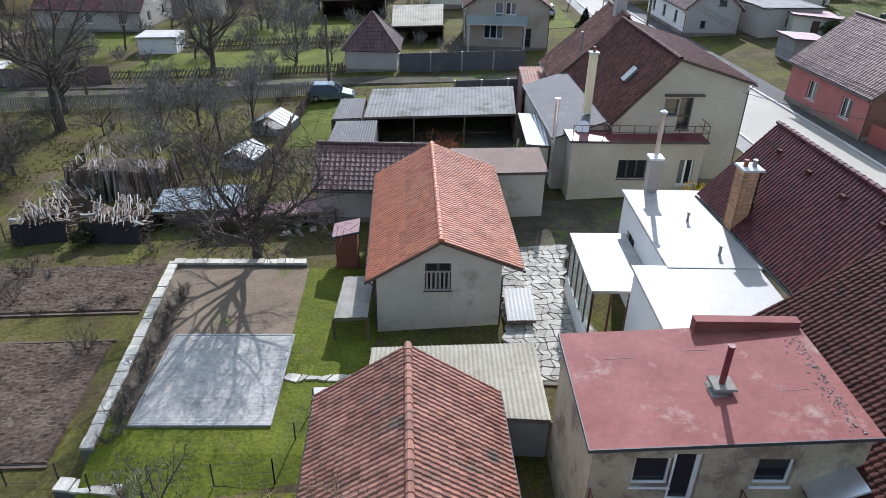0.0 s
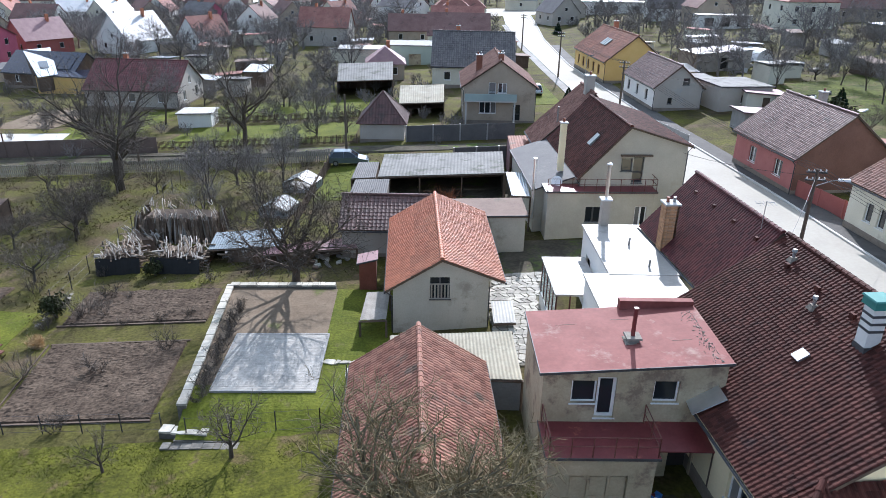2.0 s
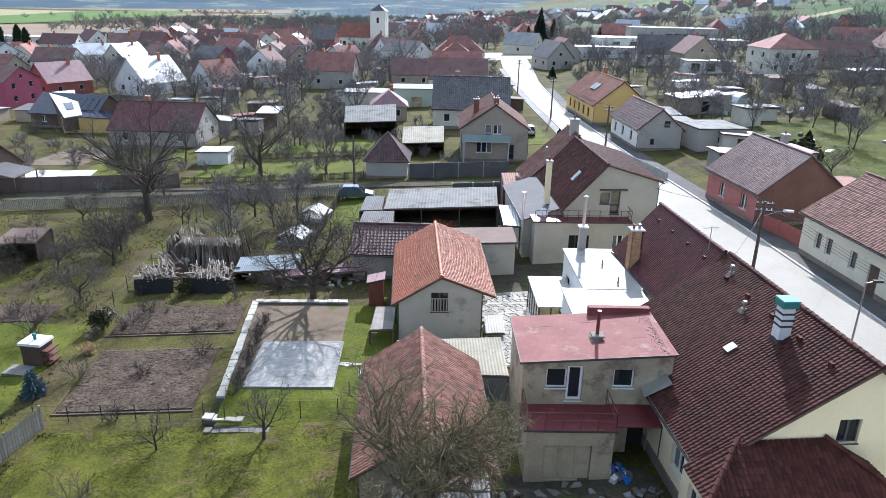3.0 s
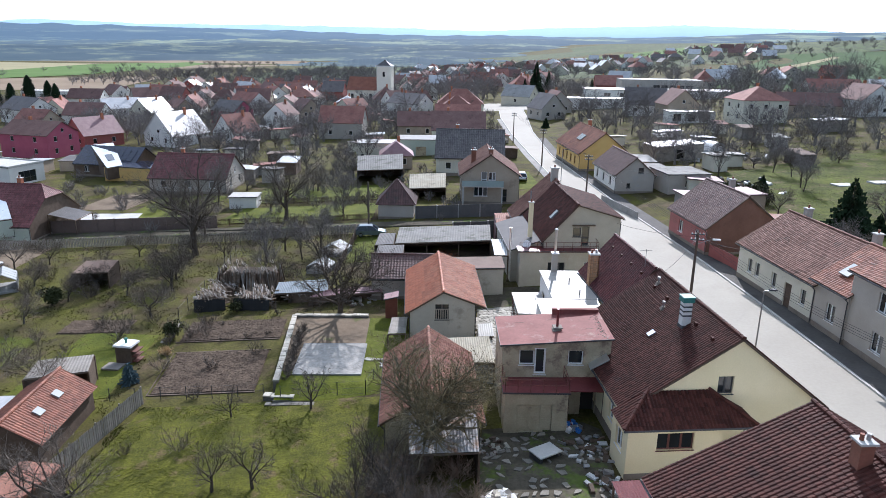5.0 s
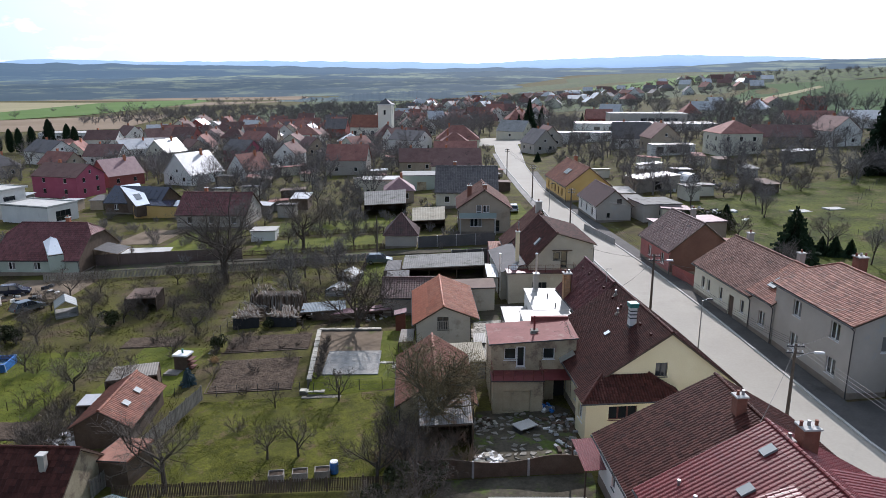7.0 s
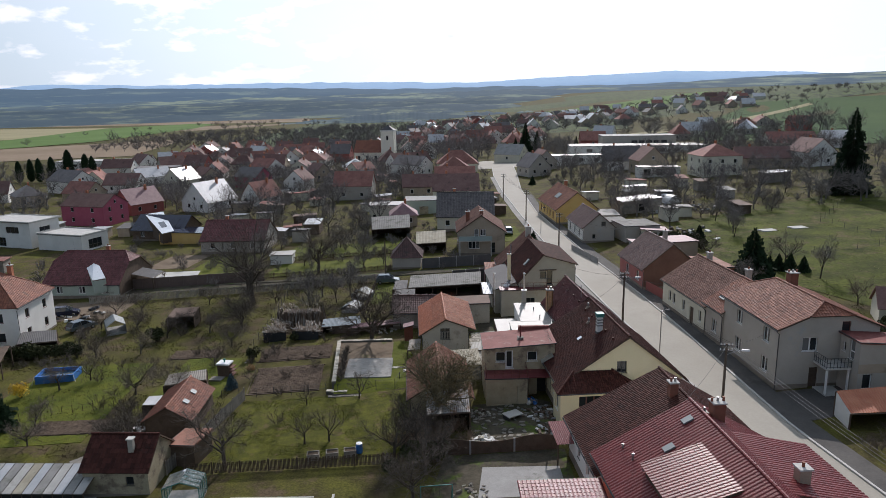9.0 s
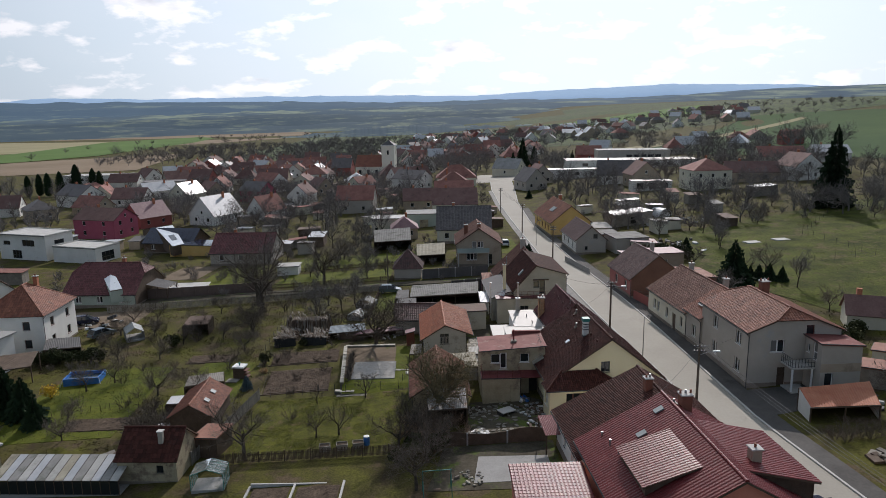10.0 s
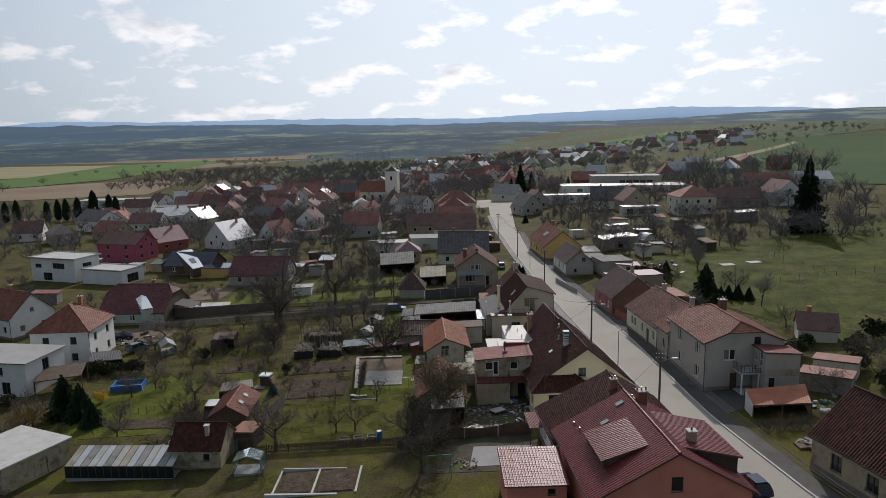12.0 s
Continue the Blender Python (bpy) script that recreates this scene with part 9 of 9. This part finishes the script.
def bush(label, h, n, seed, twig="twig", name="bush"):
    rnd = random.Random(seed)
    twigs = Geo()
    for k in range(n):
        a = rnd.uniform(0, 2 * math.pi)
        grow(twigs, twigs, Vector((math.cos(a) * 0.15, math.sin(a) * 0.15, -0.1)), Vector((math.cos(a) * 0.5, math.sin(a) * 0.5, 1)), h * rnd.uniform(0.4, 0.6), 0.02, 0, rnd, BUSH)
    t = thing(name, None, label, "bush")
    part("crown", twigs, twig, t)
    return t


def conifer(label, h, r, seed, mat="conifer", tiers=16, name="conifer"):
    """A spruce: trunk, and whorls of drooping boughs made of many small needle sprays."""
    rnd = random.Random(seed)
    t = thing(name, None, label, "conifer")
    part("trunk", Geo().tube([(0, 0, -0.3), (0, 0, h * 0.95)], (r * 0.07, 0.02), 6), "bark", t)
    g = Geo()
    for k in range(tiers):
        f = k / (tiers - 1)
        zz = h * (0.06 + 0.9 * f)
        rr = r * (1 - f) ** 0.85 * rnd.uniform(0.82, 1.1) + 0.12
        n = max(6, int(17 * (1 - f * 0.55)))
        for j in range(n):
            a = 2 * math.pi * (j + rnd.random() * 0.7) / n
            ln = rr * rnd.uniform(0.7, 1.12)
            drop = ln * rnd.uniform(0.22, 0.5)
            c, s = math.cos(a), math.sin(a)
            for q in range(4):
                e0, e1 = ln * (0.08 + q * 0.22), ln * (0.40 + q * 0.22)
                z0, z1 = zz - drop * (e0 / ln) ** 1.3, zz - drop * (e1 / ln) ** 1.3 - 0.05
                w = max(0.07, (ln * 0.34) * (1 - 0.17 * q) * rnd.uniform(0.6, 1.2))
                up = rnd.uniform(0.02, 0.12) * r
                p0 = Vector((c * e0, s * e0, z0))
                g.face(p0, Vector((c * e1 - s * w, s * e1 + c * w, z1 - rnd.uniform(0, 0.12) * r)), Vector((c * (e1 + 0.1), s * (e1 + 0.1), z1 + up)))
                g.face(p0, Vector((c * (e1 + 0.1), s * (e1 + 0.1), z1 + up)), Vector((c * e1 + s * w, s * e1 - c * w, z1 - rnd.uniform(0, 0.12) * r)))
    part("crown", g, mat, t)
    return t


def leafy(label, h, r, seed, mat="shrub", n=900, name="shrub", size=0.13):
    """An evergreen shrub: a cloud of small leaves on a few stems, uneven and with gaps."""
    rnd = random.Random(seed)
    t = thing(name, None, label, "shrub")
    st = Geo()
    for k in range(5):
        a = k * 1.3
        st.tube([(0, 0, -0.2), (math.cos(a) * r * 0.3, math.sin(a) * r * 0.3, h * 0.5), (math.cos(a) * r * 0.5, math.sin(a) * r * 0.5, h * 0.8)], (0.05, 0.03, 0.01), 4)
    part("stem", st, "bark", t)
    g = Geo()
    lobes = [(Vector((rnd.uniform(-0.5, 0.5) * r, rnd.uniform(-0.5, 0.5) * r, h * rnd.uniform(0.3, 0.75))), rnd.uniform(0.35, 0.6) * r) for _ in range(9)]
    for k in range(n):
        c, rr = lobes[k % 9]
        d = Vector((rnd.gauss(0, 1), rnd.gauss(0, 1), rnd.gauss(0, 1))).normalized() * rr * rnd.uniform(0.6, 1.08)
        p = c + d
        p.z = max(0.03, p.z)
        u = Vector((rnd.gauss(0, 1), rnd.gauss(0, 1), rnd.gauss(0, 1))).normalized() * size * rnd.uniform(0.6, 1.4)
        v = u.cross(Vector((rnd.gauss(0, 1), rnd.gauss(0, 1), rnd.gauss(0, 1)))).normalized() * size * 0.6
        g.face(p - u, p + v, p + u, p - v)
    part("crown", g, mat, t)
    return t


def column(label, h, r, seed, n=1500, size=0.42):
    """A dense columnar conifer: upright sprays over a rounded column."""
    rnd = random.Random(seed)
    t = thing("conifer", None, label, "conifer")
    part("trunk", Geo().tube([(0, 0, -0.3), (0, 0, h * 0.85)], (0.2, 0.03), 5), "bark", t)
    g = Geo()
    for k in range(n):
        f = rnd.random()
        a = rnd.uniform(0, 2 * math.pi)
        rr = r * min(1.0, 0.55 + 2.4 * f) * (1 - f ** 3.2) ** 0.6 * (0.9 + 0.14 * math.sin(3 * a + 9 * f)) * rnd.uniform(0.55, 1.03)
        p = Vector((math.cos(a) * rr, math.sin(a) * rr, h * (0.02 + 0.95 * f)))
        w = Vector((-math.sin(a), math.cos(a), rnd.uniform(-0.4, 0.4))) * size * rnd.uniform(0.4, 0.9)
        g.face(p - w, p + w, p + Vector((math.cos(a) * 0.12, math.sin(a) * 0.12, size * rnd.uniform(1.2, 2.4))))
    part("crown", g, "conifer", t)
    return t


def put(t, x, y, scale=1.0, turn=0.0, dz=0.0):
    """Moves the first of its kind to its place."""
    t.matrix_world = Matrix.LocRotScale((x, y, gz(x, y) + dz), Euler((0, 0, radians(turn))), (scale,) * 3)
    return t


def again(t, x, y, scale, turn, dz=0.0, label=""):
    c = copy_thing(t, Matrix())
    c.matrix_basis = Matrix.LocRotScale((x, y, gz(x, y) + dz), Euler((0, 0, radians(turn))), (scale,) * 3)
    if label:
        tagged(c, label)
    return c


# the trees that stand out, one by one
put(bare_tree("big old bare tree with dense twigs beside the barn", dict(FRUIT, kids=(9, 9, 9, 9), start=(0.4, 0.2, 0.15, 0.1), angle=((28, 62), (30, 70), (30, 80), (25, 85)), rise=(0.2, 0.30, 0.14, 0.05, 0.0), bend=(0.12, 0.32, 0.40, 0.45, 0.4), shrink=(0.62, 0.58, 0.55, 0.6), ratio=((0.62, 0.95), (0.5, 0.8), (0.45, 0.72), (0.5, 0.9))), 4.4, 0.33, 4, "twig_willow", "bark_moss", lean=(0.05, -0.05)), -0.6, 7.4, 1.15, 20)
walnut = put(bare_tree("bare spreading fruit tree over the terrace wall", dict(FRUIT, kids=(7, 8, 8, 7), rise=(0.2, 0.36, 0.26, 0.14, 0.1), start=(0.45, 0.25, 0.15, 0.1), angle=((24, 58), (30, 65), (30, 75), (25, 80)), ratio=((1.2, 1.75), (0.45, 0.75), (0.45, 0.72), (0.5, 0.9))), 2.5, 0.22, 9), -9.4, 31.9, 1.45, 0)
lawn_tree = put(bare_tree("young bare apple tree on the lawn", dict(FRUIT, kids=(5, 5, 5, 5)), 1.3, 0.10, 21), -10.8, 6.0, 1.25, 40)
again(lawn_tree, -13.2, 5.8, 1.15, 200)
again(lawn_tree, -9.1, 15.2, 1.2, 120)
again(lawn_tree, -14.6, 14.4, 0.8, 300)
near_tree = put(bare_tree("bare pear tree by the picket fence", dict(FRUIT, kids=(6, 7, 7, 8)), 3.0, 0.22, 33), -19.6, 2.2, 1.0, 10)
again(near_tree, -2.4, -5.6, 0.85, 70, 0, "bare garden tree beside the swing frame")
again(near_tree, -1.6, -0.9, 0.8, 150, 0, "bare tree at the corner of the board fence")
again(near_tree, -4.4, 1.2, 0.75, 250, 0, "bare tree by the dark picket fence")
again(near_tree, -2.6, 2.9, 0.8, 310, 0, "bare tree in the tangled corner by the barn")
tall_tree = put(bare_tree("tall bare tree with wide crown at the garden end", dict(FRUIT, kids=(8, 8, 7, 8), start=(0.4, 0.2, 0.2, 0.15)), 5.2, 0.36, 41), -31.5, 55.8, 1.2, 0)
again(tall_tree, -23.5, 72.0, 0.95, 130)
again(tall_tree, -33.5, 60.5, 0.8, 220)
mid_a = put(bare_tree("bare grey-brown orchard tree with fine twigs", MID, 2.0, 0.15, 51), -30.0, 43.8, 1.0, 0)
mid_b = put(bare_tree("bare dark orchard tree with crooked limbs", MID, 1.6, 0.13, 52, bark="bark_grey"), -35.4, 20.1, 1.1, 0)
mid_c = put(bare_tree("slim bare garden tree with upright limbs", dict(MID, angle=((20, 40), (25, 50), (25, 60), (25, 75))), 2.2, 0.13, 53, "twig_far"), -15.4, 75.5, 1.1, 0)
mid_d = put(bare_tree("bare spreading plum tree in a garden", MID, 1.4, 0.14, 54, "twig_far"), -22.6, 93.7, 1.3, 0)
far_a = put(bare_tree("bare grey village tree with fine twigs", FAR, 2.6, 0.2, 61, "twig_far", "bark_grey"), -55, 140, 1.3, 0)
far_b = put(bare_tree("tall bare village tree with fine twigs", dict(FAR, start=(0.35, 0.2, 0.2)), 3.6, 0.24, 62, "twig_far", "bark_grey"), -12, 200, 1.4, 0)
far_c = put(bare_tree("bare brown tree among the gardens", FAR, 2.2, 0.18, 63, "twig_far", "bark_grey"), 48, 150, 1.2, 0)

twiggy = put(bush("bare twiggy brown garden shrub", 2.2, 7, 71), -21.3, 29.2, 0.75)
currant = put(bush("low currant bush in a grass strip", 1.4, 6, 72), -17.2, 28.3, 0.7)
for k, (x, y) in enumerate(((-19.4, 27.9), (-15.6, 28.8), (-22.7, 28.9), (-20.6, 31.5))):
    again(currant, x, y, 0.55 + 0.1 * (k % 3), k * 47)
bramble = put(bush("tangled brown brush in front of the barn", 2.2, 7, 171, "twig_brown"), -3.0, 5.2, 1.1)
for k in range(20):
    rnd_ = random.Random(200 + k)
    again(bramble, rnd_.uniform(-4.5, 2.2), rnd_.uniform(2.6, 8.0), rnd_.uniform(0.7, 1.2), rnd_.uniform(0, 360))
for k in range(9):
    again(twiggy, 34.8 + k * 0.75, -1.6 - 0.5 * (k % 3), 0.7 + 0.12 * (k % 4), k * 77, 0, "brown scrub on the roadside slope")
put(bush("copper-brown beech bush by the carport", 3.0, 14, 73, "twig_rust"), 0.4, 45.5, 1.0)
put(bush("tuft of pale dry ornamental grass", 1.0, 40, 74, "dry_grass", "ornamental_grass"), -23.6, 25.6, 0.9)
put(leafy("yellow forsythia in bloom", 1.7, 1.0, 75, "forsythia", 700, "forsythia", 0.09), 15.6, 37.4, 1.0)
put(leafy("yellow forsythia in bloom beside the pool", 1.9, 1.2, 76, "forsythia", 700, "forsythia", 0.1), -48.9, 20.7, 1.0)
box_bush = put(leafy("dark evergreen shrub beside the vegetable bed", 1.9, 0.9, 77), -24.3, 29.2, 1.0)
for k in range(22):
    again(currant, -11.75 - 0.03 * k + 0.25 * (k % 2), 18.5 + k * 0.48, 0.5 + 0.12 * (k % 3), k * 61, TER - gz(-12, 22) - 0.05, 'low dark lavender along the terrace wall')
again(box_bush, -20.2, 35.1, 0.75, 60, 0, "dark evergreen shrub by the wood piles")
for x, y, s in ((49.8, 20.5, 1.5), (52.5, 24.0, 1.2), (56.5, 19.0, 1.6), (59, 22, 1.3), (62, 18, 1.5), (-2.9, 0.9, 1.3), (-0.6, 1.0, 1.2), (-4.6, -0.6, 0.9), (54.1, 13.5, 1.5), (53.6, 7.0, 1.7), (56.5, 9.5, 1.6), (47.6, 18.6, 1.6), (62.8, 24.8, 2.0), (-40.5, 38.5, 1.3), (-62, 20, 1.4), (40.5, 72, 1.4), (43.6, 75.2, 1.6), (45.6, 71.8, 1.8), (42.2, 77.0, 1.4), (46.8, 69.4, 1.3)):
    again(box_bush, x, y, s, x * 31, 0, "round dark evergreen garden shrub")
blue_spruce = put(conifer("small blue spruce in the flower border", 1.8, 0.75, 81, "conifer_blue", 9), -24.4, 20.4, 1.0)
spruce = put(conifer("very tall dark spruce behind the orchard", 19.5, 5.0, 82, tiers=28), 98.3, 113.7, 1.08)
for x, y, s in ((37, 262, 0.85), (43, 268, 0.62), (33, 266, 0.5), (61, 268, 0.42)):
    again(spruce, x, y, s, x * 17, 0, "dark spruce near the village square")
small_spruce = put(conifer("dense dark garden spruce", 6.0, 2.7, 83, tiers=17), 47.4, 49.6, 1.3)
for x, y, s in ((50.4, 51.6, 0.42), (52.7, 52.2, 0.46), (54.0, 51.2, 0.5), (55.6, 50.2, 0.44), (51.6, 53.0, 0.4), (-49.0, 15.2, 0.85), (-46.2, 12.6, 0.6), (-51.8, 16.4, 1.0), (48, 74, 0.6), (-11.5, 255, 1.1), (29, 172, 0.5), (18.2, 84, 0.45), (17.8, 88, 0.4)):
    again(small_spruce, x, y, s, x * 29)
cypress = put(column("dark columnar conifer by the cemetery", 9.5, 1.9, 84), -203, 246, 1.0)
for x, y, s in ((-199, 248, 1.05), (-186, 250, 0.95), (-182, 252, 1.0), (-177, 250, 1.05), (-172, 251, 1.1), (-164, 250, 1.4), (-157, 251, 1.2), (-153, 249, 1.1)):
    again(cypress, x, y, s, x * 13)
put(bare_tree("weeping willow with fresh yellow twigs", dict(WILLOW, kids=(8, 7, 9, 9)), 1.7, 0.22, 85, "willow_gold"), -54.2, 11.2, 1.0)


def scatter(kinds, x0, x1, y0, y1, n, lo, hi, seed, gap=3.0, clear=1.5, road=True):
    rnd = random.Random(seed)
    done, tries = [], 0
    while len(done) < n and tries < n * 40:
        tries += 1
        x, y = rnd.uniform(x0, x1), rnd.uniform(y0, y1)
        if any((x - a) ** 2 + (y - b) ** 2 < (r + clear) ** 2 for a, b, r in FOOT) or any((x - a) ** 2 + (y - b) ** 2 < gap ** 2 for a, b in done):
            continue
        if road and edge_at(ROAD_L, y) - 2.5 < x < edge_at(ROAD_R, y) + 3.0:
            continue
        done.append((x, y))
        again(rnd.choice(kinds), x, y, rnd.uniform(lo, hi), rnd.uniform(0, 360))


def joined(name, kinds, x0, x1, y0, y1, n, lo, hi, seed, gap, label):
    """Trees too far off to be told apart one by one, as one mesh."""
    rnd = random.Random(seed)
    V, Fs, at, done, tries = [], [], 0, [], 0
    src = []
    for t in kinds:
        vv, ff, base = [], [], 0
        for c in t.children:
            co = np.empty(len(c.data.vertices) * 3)
            c.data.vertices.foreach_get("co", co)
            vv.append(co.reshape(-1, 3))
            ff += [tuple(base + i for i in p.vertices) for p in c.data.polygons]
            base += len(c.data.vertices)
        src.append((np.vstack(vv), ff))
    while len(done) < n and tries < n * 40:
        tries += 1
        x, y = rnd.uniform(x0, x1), rnd.uniform(y0, y1)
        if any((x - a) ** 2 + (y - b) ** 2 < (r + 1.5) ** 2 for a, b, r in FOOT) or any((x - a) ** 2 + (y - b) ** 2 < gap ** 2 for a, b in done):
            continue
        if edge_at(ROAD_L, y) - 2.5 < x < edge_at(ROAD_R, y) + 3.0 and y < 262:
            continue
        done.append((x, y))
        v, f = rnd.choice(src)
        a, s = rnd.uniform(0, 6.28), rnd.uniform(lo, hi)
        m = np.array([[math.cos(a), -math.sin(a), 0], [math.sin(a), math.cos(a), 0], [0, 0, 1]]) * s
        V.append(v @ m.T + np.array([x, y, gz(x, y)]))
        Fs += [tuple(at + i for i in q) for q in f]
        at += len(v)
    me = bpy.data.meshes.new(name)
    me.from_pydata(np.vstack(V).tolist(), [], Fs)
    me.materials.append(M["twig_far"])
    return tagged(new(name, me), label, "trees", kind="stuff")


SPECK = dict(FAR, kids=(8, 12), ratio=((1.0, 1.5), (0.5, 0.9)), segs=(2, 2), sides=(3, 3), thin=0.07, twig_from=1)
speck = put(bare_tree("small bare tree at the far end of the village", SPECK, 2.6, 0.2, 91), -60, 452, 1.2)
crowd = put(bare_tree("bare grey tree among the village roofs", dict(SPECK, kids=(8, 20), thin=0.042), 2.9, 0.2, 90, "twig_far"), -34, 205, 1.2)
# orchards and gardens
for k in range(14):
    rnd_ = random.Random(400 + k)
    again(twiggy, rnd_.uniform(-34.5, -30.2), rnd_.uniform(6.5, 15.5), rnd_.uniform(0.9, 1.5), rnd_.uniform(0, 360), 0, "dark bare brush beside the tiled shed")
for k in range(7):
    again(box_bush, -57.6 + k * 1.45, 33.2 + 0.3 * (k % 2), 1.15 + 0.1 * (k % 3), k * 53, 0, "dark evergreen hedge shrub behind the pool")
scatter((mid_a, mid_b), -52, -25, 32, 56, 17, 0.6, 1.0, 1)
scatter((mid_b, mid_a, twiggy), -46, -28, 8, 29, 10, 0.7, 1.0, 2)
scatter((mid_a, mid_c, twiggy), -24, -12, 44, 57, 12, 0.7, 1.1, 3)
for x, y, k in ((-23.4, 93.7, 1.15), (-15.2, 73.9, 0.95), (-11.6, 75.6, 0.7), (-27.5, 79.0, 1.2), (-37.5, 84.0, 1.3), (-18.0, 97.0, 1.0), (-36.0, 96.0, 1.1)):
    again((mid_d, mid_a, mid_c)[int(x) % 3], x, y, k, x * 41)
scatter((mid_c, mid_d, far_a), -62, -14, 104, 160, 22, 1.1, 1.6, 5, 4)
joined("village_trees", (crowd, far_a, crowd), -110, -12, 160, 265, 150, 0.8, 1.3, 6, 4, "bare trees between village houses")
joined("village_trees", (crowd,), -230, -100, 120, 300, 130, 0.8, 1.3, 7, 6, "bare trees between village houses")
scatter((mid_d, mid_b), 52, 100, 96, 132, 20, 0.8, 1.2, 8, 4)
joined("orchard_trees", (far_a, far_c), 40, 130, 100, 165, 50, 0.9, 1.5, 9, 4, "bare orchard trees on the slope")
joined("village_trees", (crowd, far_b, crowd), 40, 150, 165, 275, 120, 0.8, 1.35, 10, 4, "bare trees between village houses")
joined("village_trees", (crowd,), -130, 60, 265, 470, 230, 0.8, 1.4, 11, 4.5, "bare trees around the far village")
joined("churchyard_trees", (far_b,), -14, 20, 236, 300, 16, 1.3, 1.9, 12, 4, "tall bare trees round the church")
scatter((twiggy, currant), -56, -14, 8, 64, 50, 0.6, 1.2, 13, 2)
scatter((mid_a, mid_b, twiggy), 44, 62, -6, 16, 10, 0.8, 1.2, 14)
scatter((mid_a, twiggy), -64, -50, 4, 24, 8, 0.8, 1.2, 15)
scatter((mid_c, mid_a, twiggy), 38, 60, 30, 100, 14, 0.7, 1.1, 16)
joined("field_trees", (far_b, far_a), 90, 200, 275, 330, 26, 1.2, 1.9, 17, 5, "row of bare trees below the field")
joined("field_trees", (speck,), 120, 330, 540, 900, 120, 0.7, 1.1, 27, 5, "bare trees on the far slope")
joined("field_trees", (far_b, far_a), -330, -130, 560, 640, 16, 1.0, 1.5, 18, 12, "row of bare trees along the field road")
scatter((twiggy,), 16, 24, 34, 75, 8, 0.7, 1.0, 19)


SHRUB = dict(BUSH, kids=(5, 5), thin=0.03, bent=False)
_bush_style, BUSH = BUSH, SHRUB
low_shrub = put(bush("grey-brown shrub in a village garden", 2.2, 5, 92), -22, 108, 1.0)
BUSH = _bush_style
joined("far_trees", (speck,), -160, 170, 430, 860, 620, 0.8, 1.3, 93, 4, "bare trees between distant houses")
joined("far_trees", (speck,), -270, -60, 440, 760, 420, 0.8, 1.25, 193, 3.5, "bare trees behind the village roofs")
joined("far_trees", (speck,), -420, -120, 420, 1250, 60, 1.0, 1.6, 94, 9, "bare trees along field edges")
joined("far_trees", (speck,), 150, 420, 540, 920, 200, 0.6, 1.1, 95, 4, "bare trees between houses on the slope")
joined("garden_shrubs", (low_shrub,), -64, 14, 66, 165, 190, 0.6, 1.3, 96, 1.6, "grey-brown shrubs between the gardens")
joined("garden_shrubs", (low_shrub,), -150, -60, 60, 240, 170, 0.7, 1.5, 97, 2.2, "grey-brown shrubs between the gardens")
joined("garden_shrubs", (low_shrub,), -60, 16, 165, 262, 130, 0.8, 1.6, 98, 2.0, "grey-brown shrubs between village houses")
joined("garden_shrubs", (low_shrub,), 34, 130, 98, 270, 200, 0.6, 1.4, 99, 2.0, "grey-brown shrubs on the orchard slope")


def tufts(name, n, x0, x1, y0, y1, seed, mat, h, label, beds=True):
    """Blades and tufts of grass that nobody could count, as one mesh."""
    rnd = random.Random(seed)
    g = Geo()
    k = 0
    while k < n:
        x, y = rnd.uniform(x0, x1), rnd.uniform(y0, y1)
        if any((x - a) ** 2 + (y - b) ** 2 < (r * 0.8) ** 2 for a, b, r in FOOT) or (beds and -24 < x < -3 and 1 < y < 33):
            k += 1
            continue
        c = noise.noise((x * 0.35, y * 0.35, seed))
        if c < -0.1 + rnd.random() * 0.2:
            k += 1
            continue
        z = gz(x, y)
        for j in range(3):
            p = Vector((x + rnd.uniform(-0.12, 0.12), y + rnd.uniform(-0.12, 0.12), z))
            a = rnd.uniform(0, 6.28)
            w = Vector((math.cos(a), math.sin(a), 0)) * 0.035
            q = p + Vector((rnd.gauss(0, 0.35) * h, rnd.gauss(0, 0.35) * h, h * rnd.uniform(0.5, 1.2)))
            g.face(p - w, p + w, q)
        k += 1
    return tagged(part(name, g, mat), label, "grass", kind="stuff")


tufts("grass_tufts", 26000, -60, -3, 2, 66, 3, "grass", 0.12, "tufts of rough grass in the gardens")
tufts("dry_grass_tufts", 9000, -60, 0, 2, 66, 9, "dry_straw", 0.15, "tufts of dry straw-coloured grass")
tufts("meadow_tufts", 16000, 50, 150, 12, 125, 5, "meadow", 0.2, "tufts of long meadow grass")
tufts("meadow_straw", 7000, 50, 150, 12, 125, 15, "dry_straw", 0.22, "dry straw-coloured tufts in the meadow")
tufts("lawn_tufts", 22000, -22.4, -3.8, 2.8, 16.2, 25, "lawn_fresh", 0.07, "short fresh tufts on the lawn", False)
tufts("lawn_straw", 5000, -22.4, -3.8, 2.8, 16.2, 35, "dry_straw", 0.06, "dry blades among the lawn", False)

slabs_at = ((63.75, 80.15), (69.9, 80.7))
for x, y in slabs_at:
    sl = thing("concrete_slab", pose(x, y, gz(x, y), 0, 0, 10), "pale concrete slab lying in the meadow", "slab", "slabs in the meadow")
    part("slab", Geo().box((-1.6, -1.1, -0.2), (1.6, 1.1, 0.2), taper=0.02), "concrete", sl)
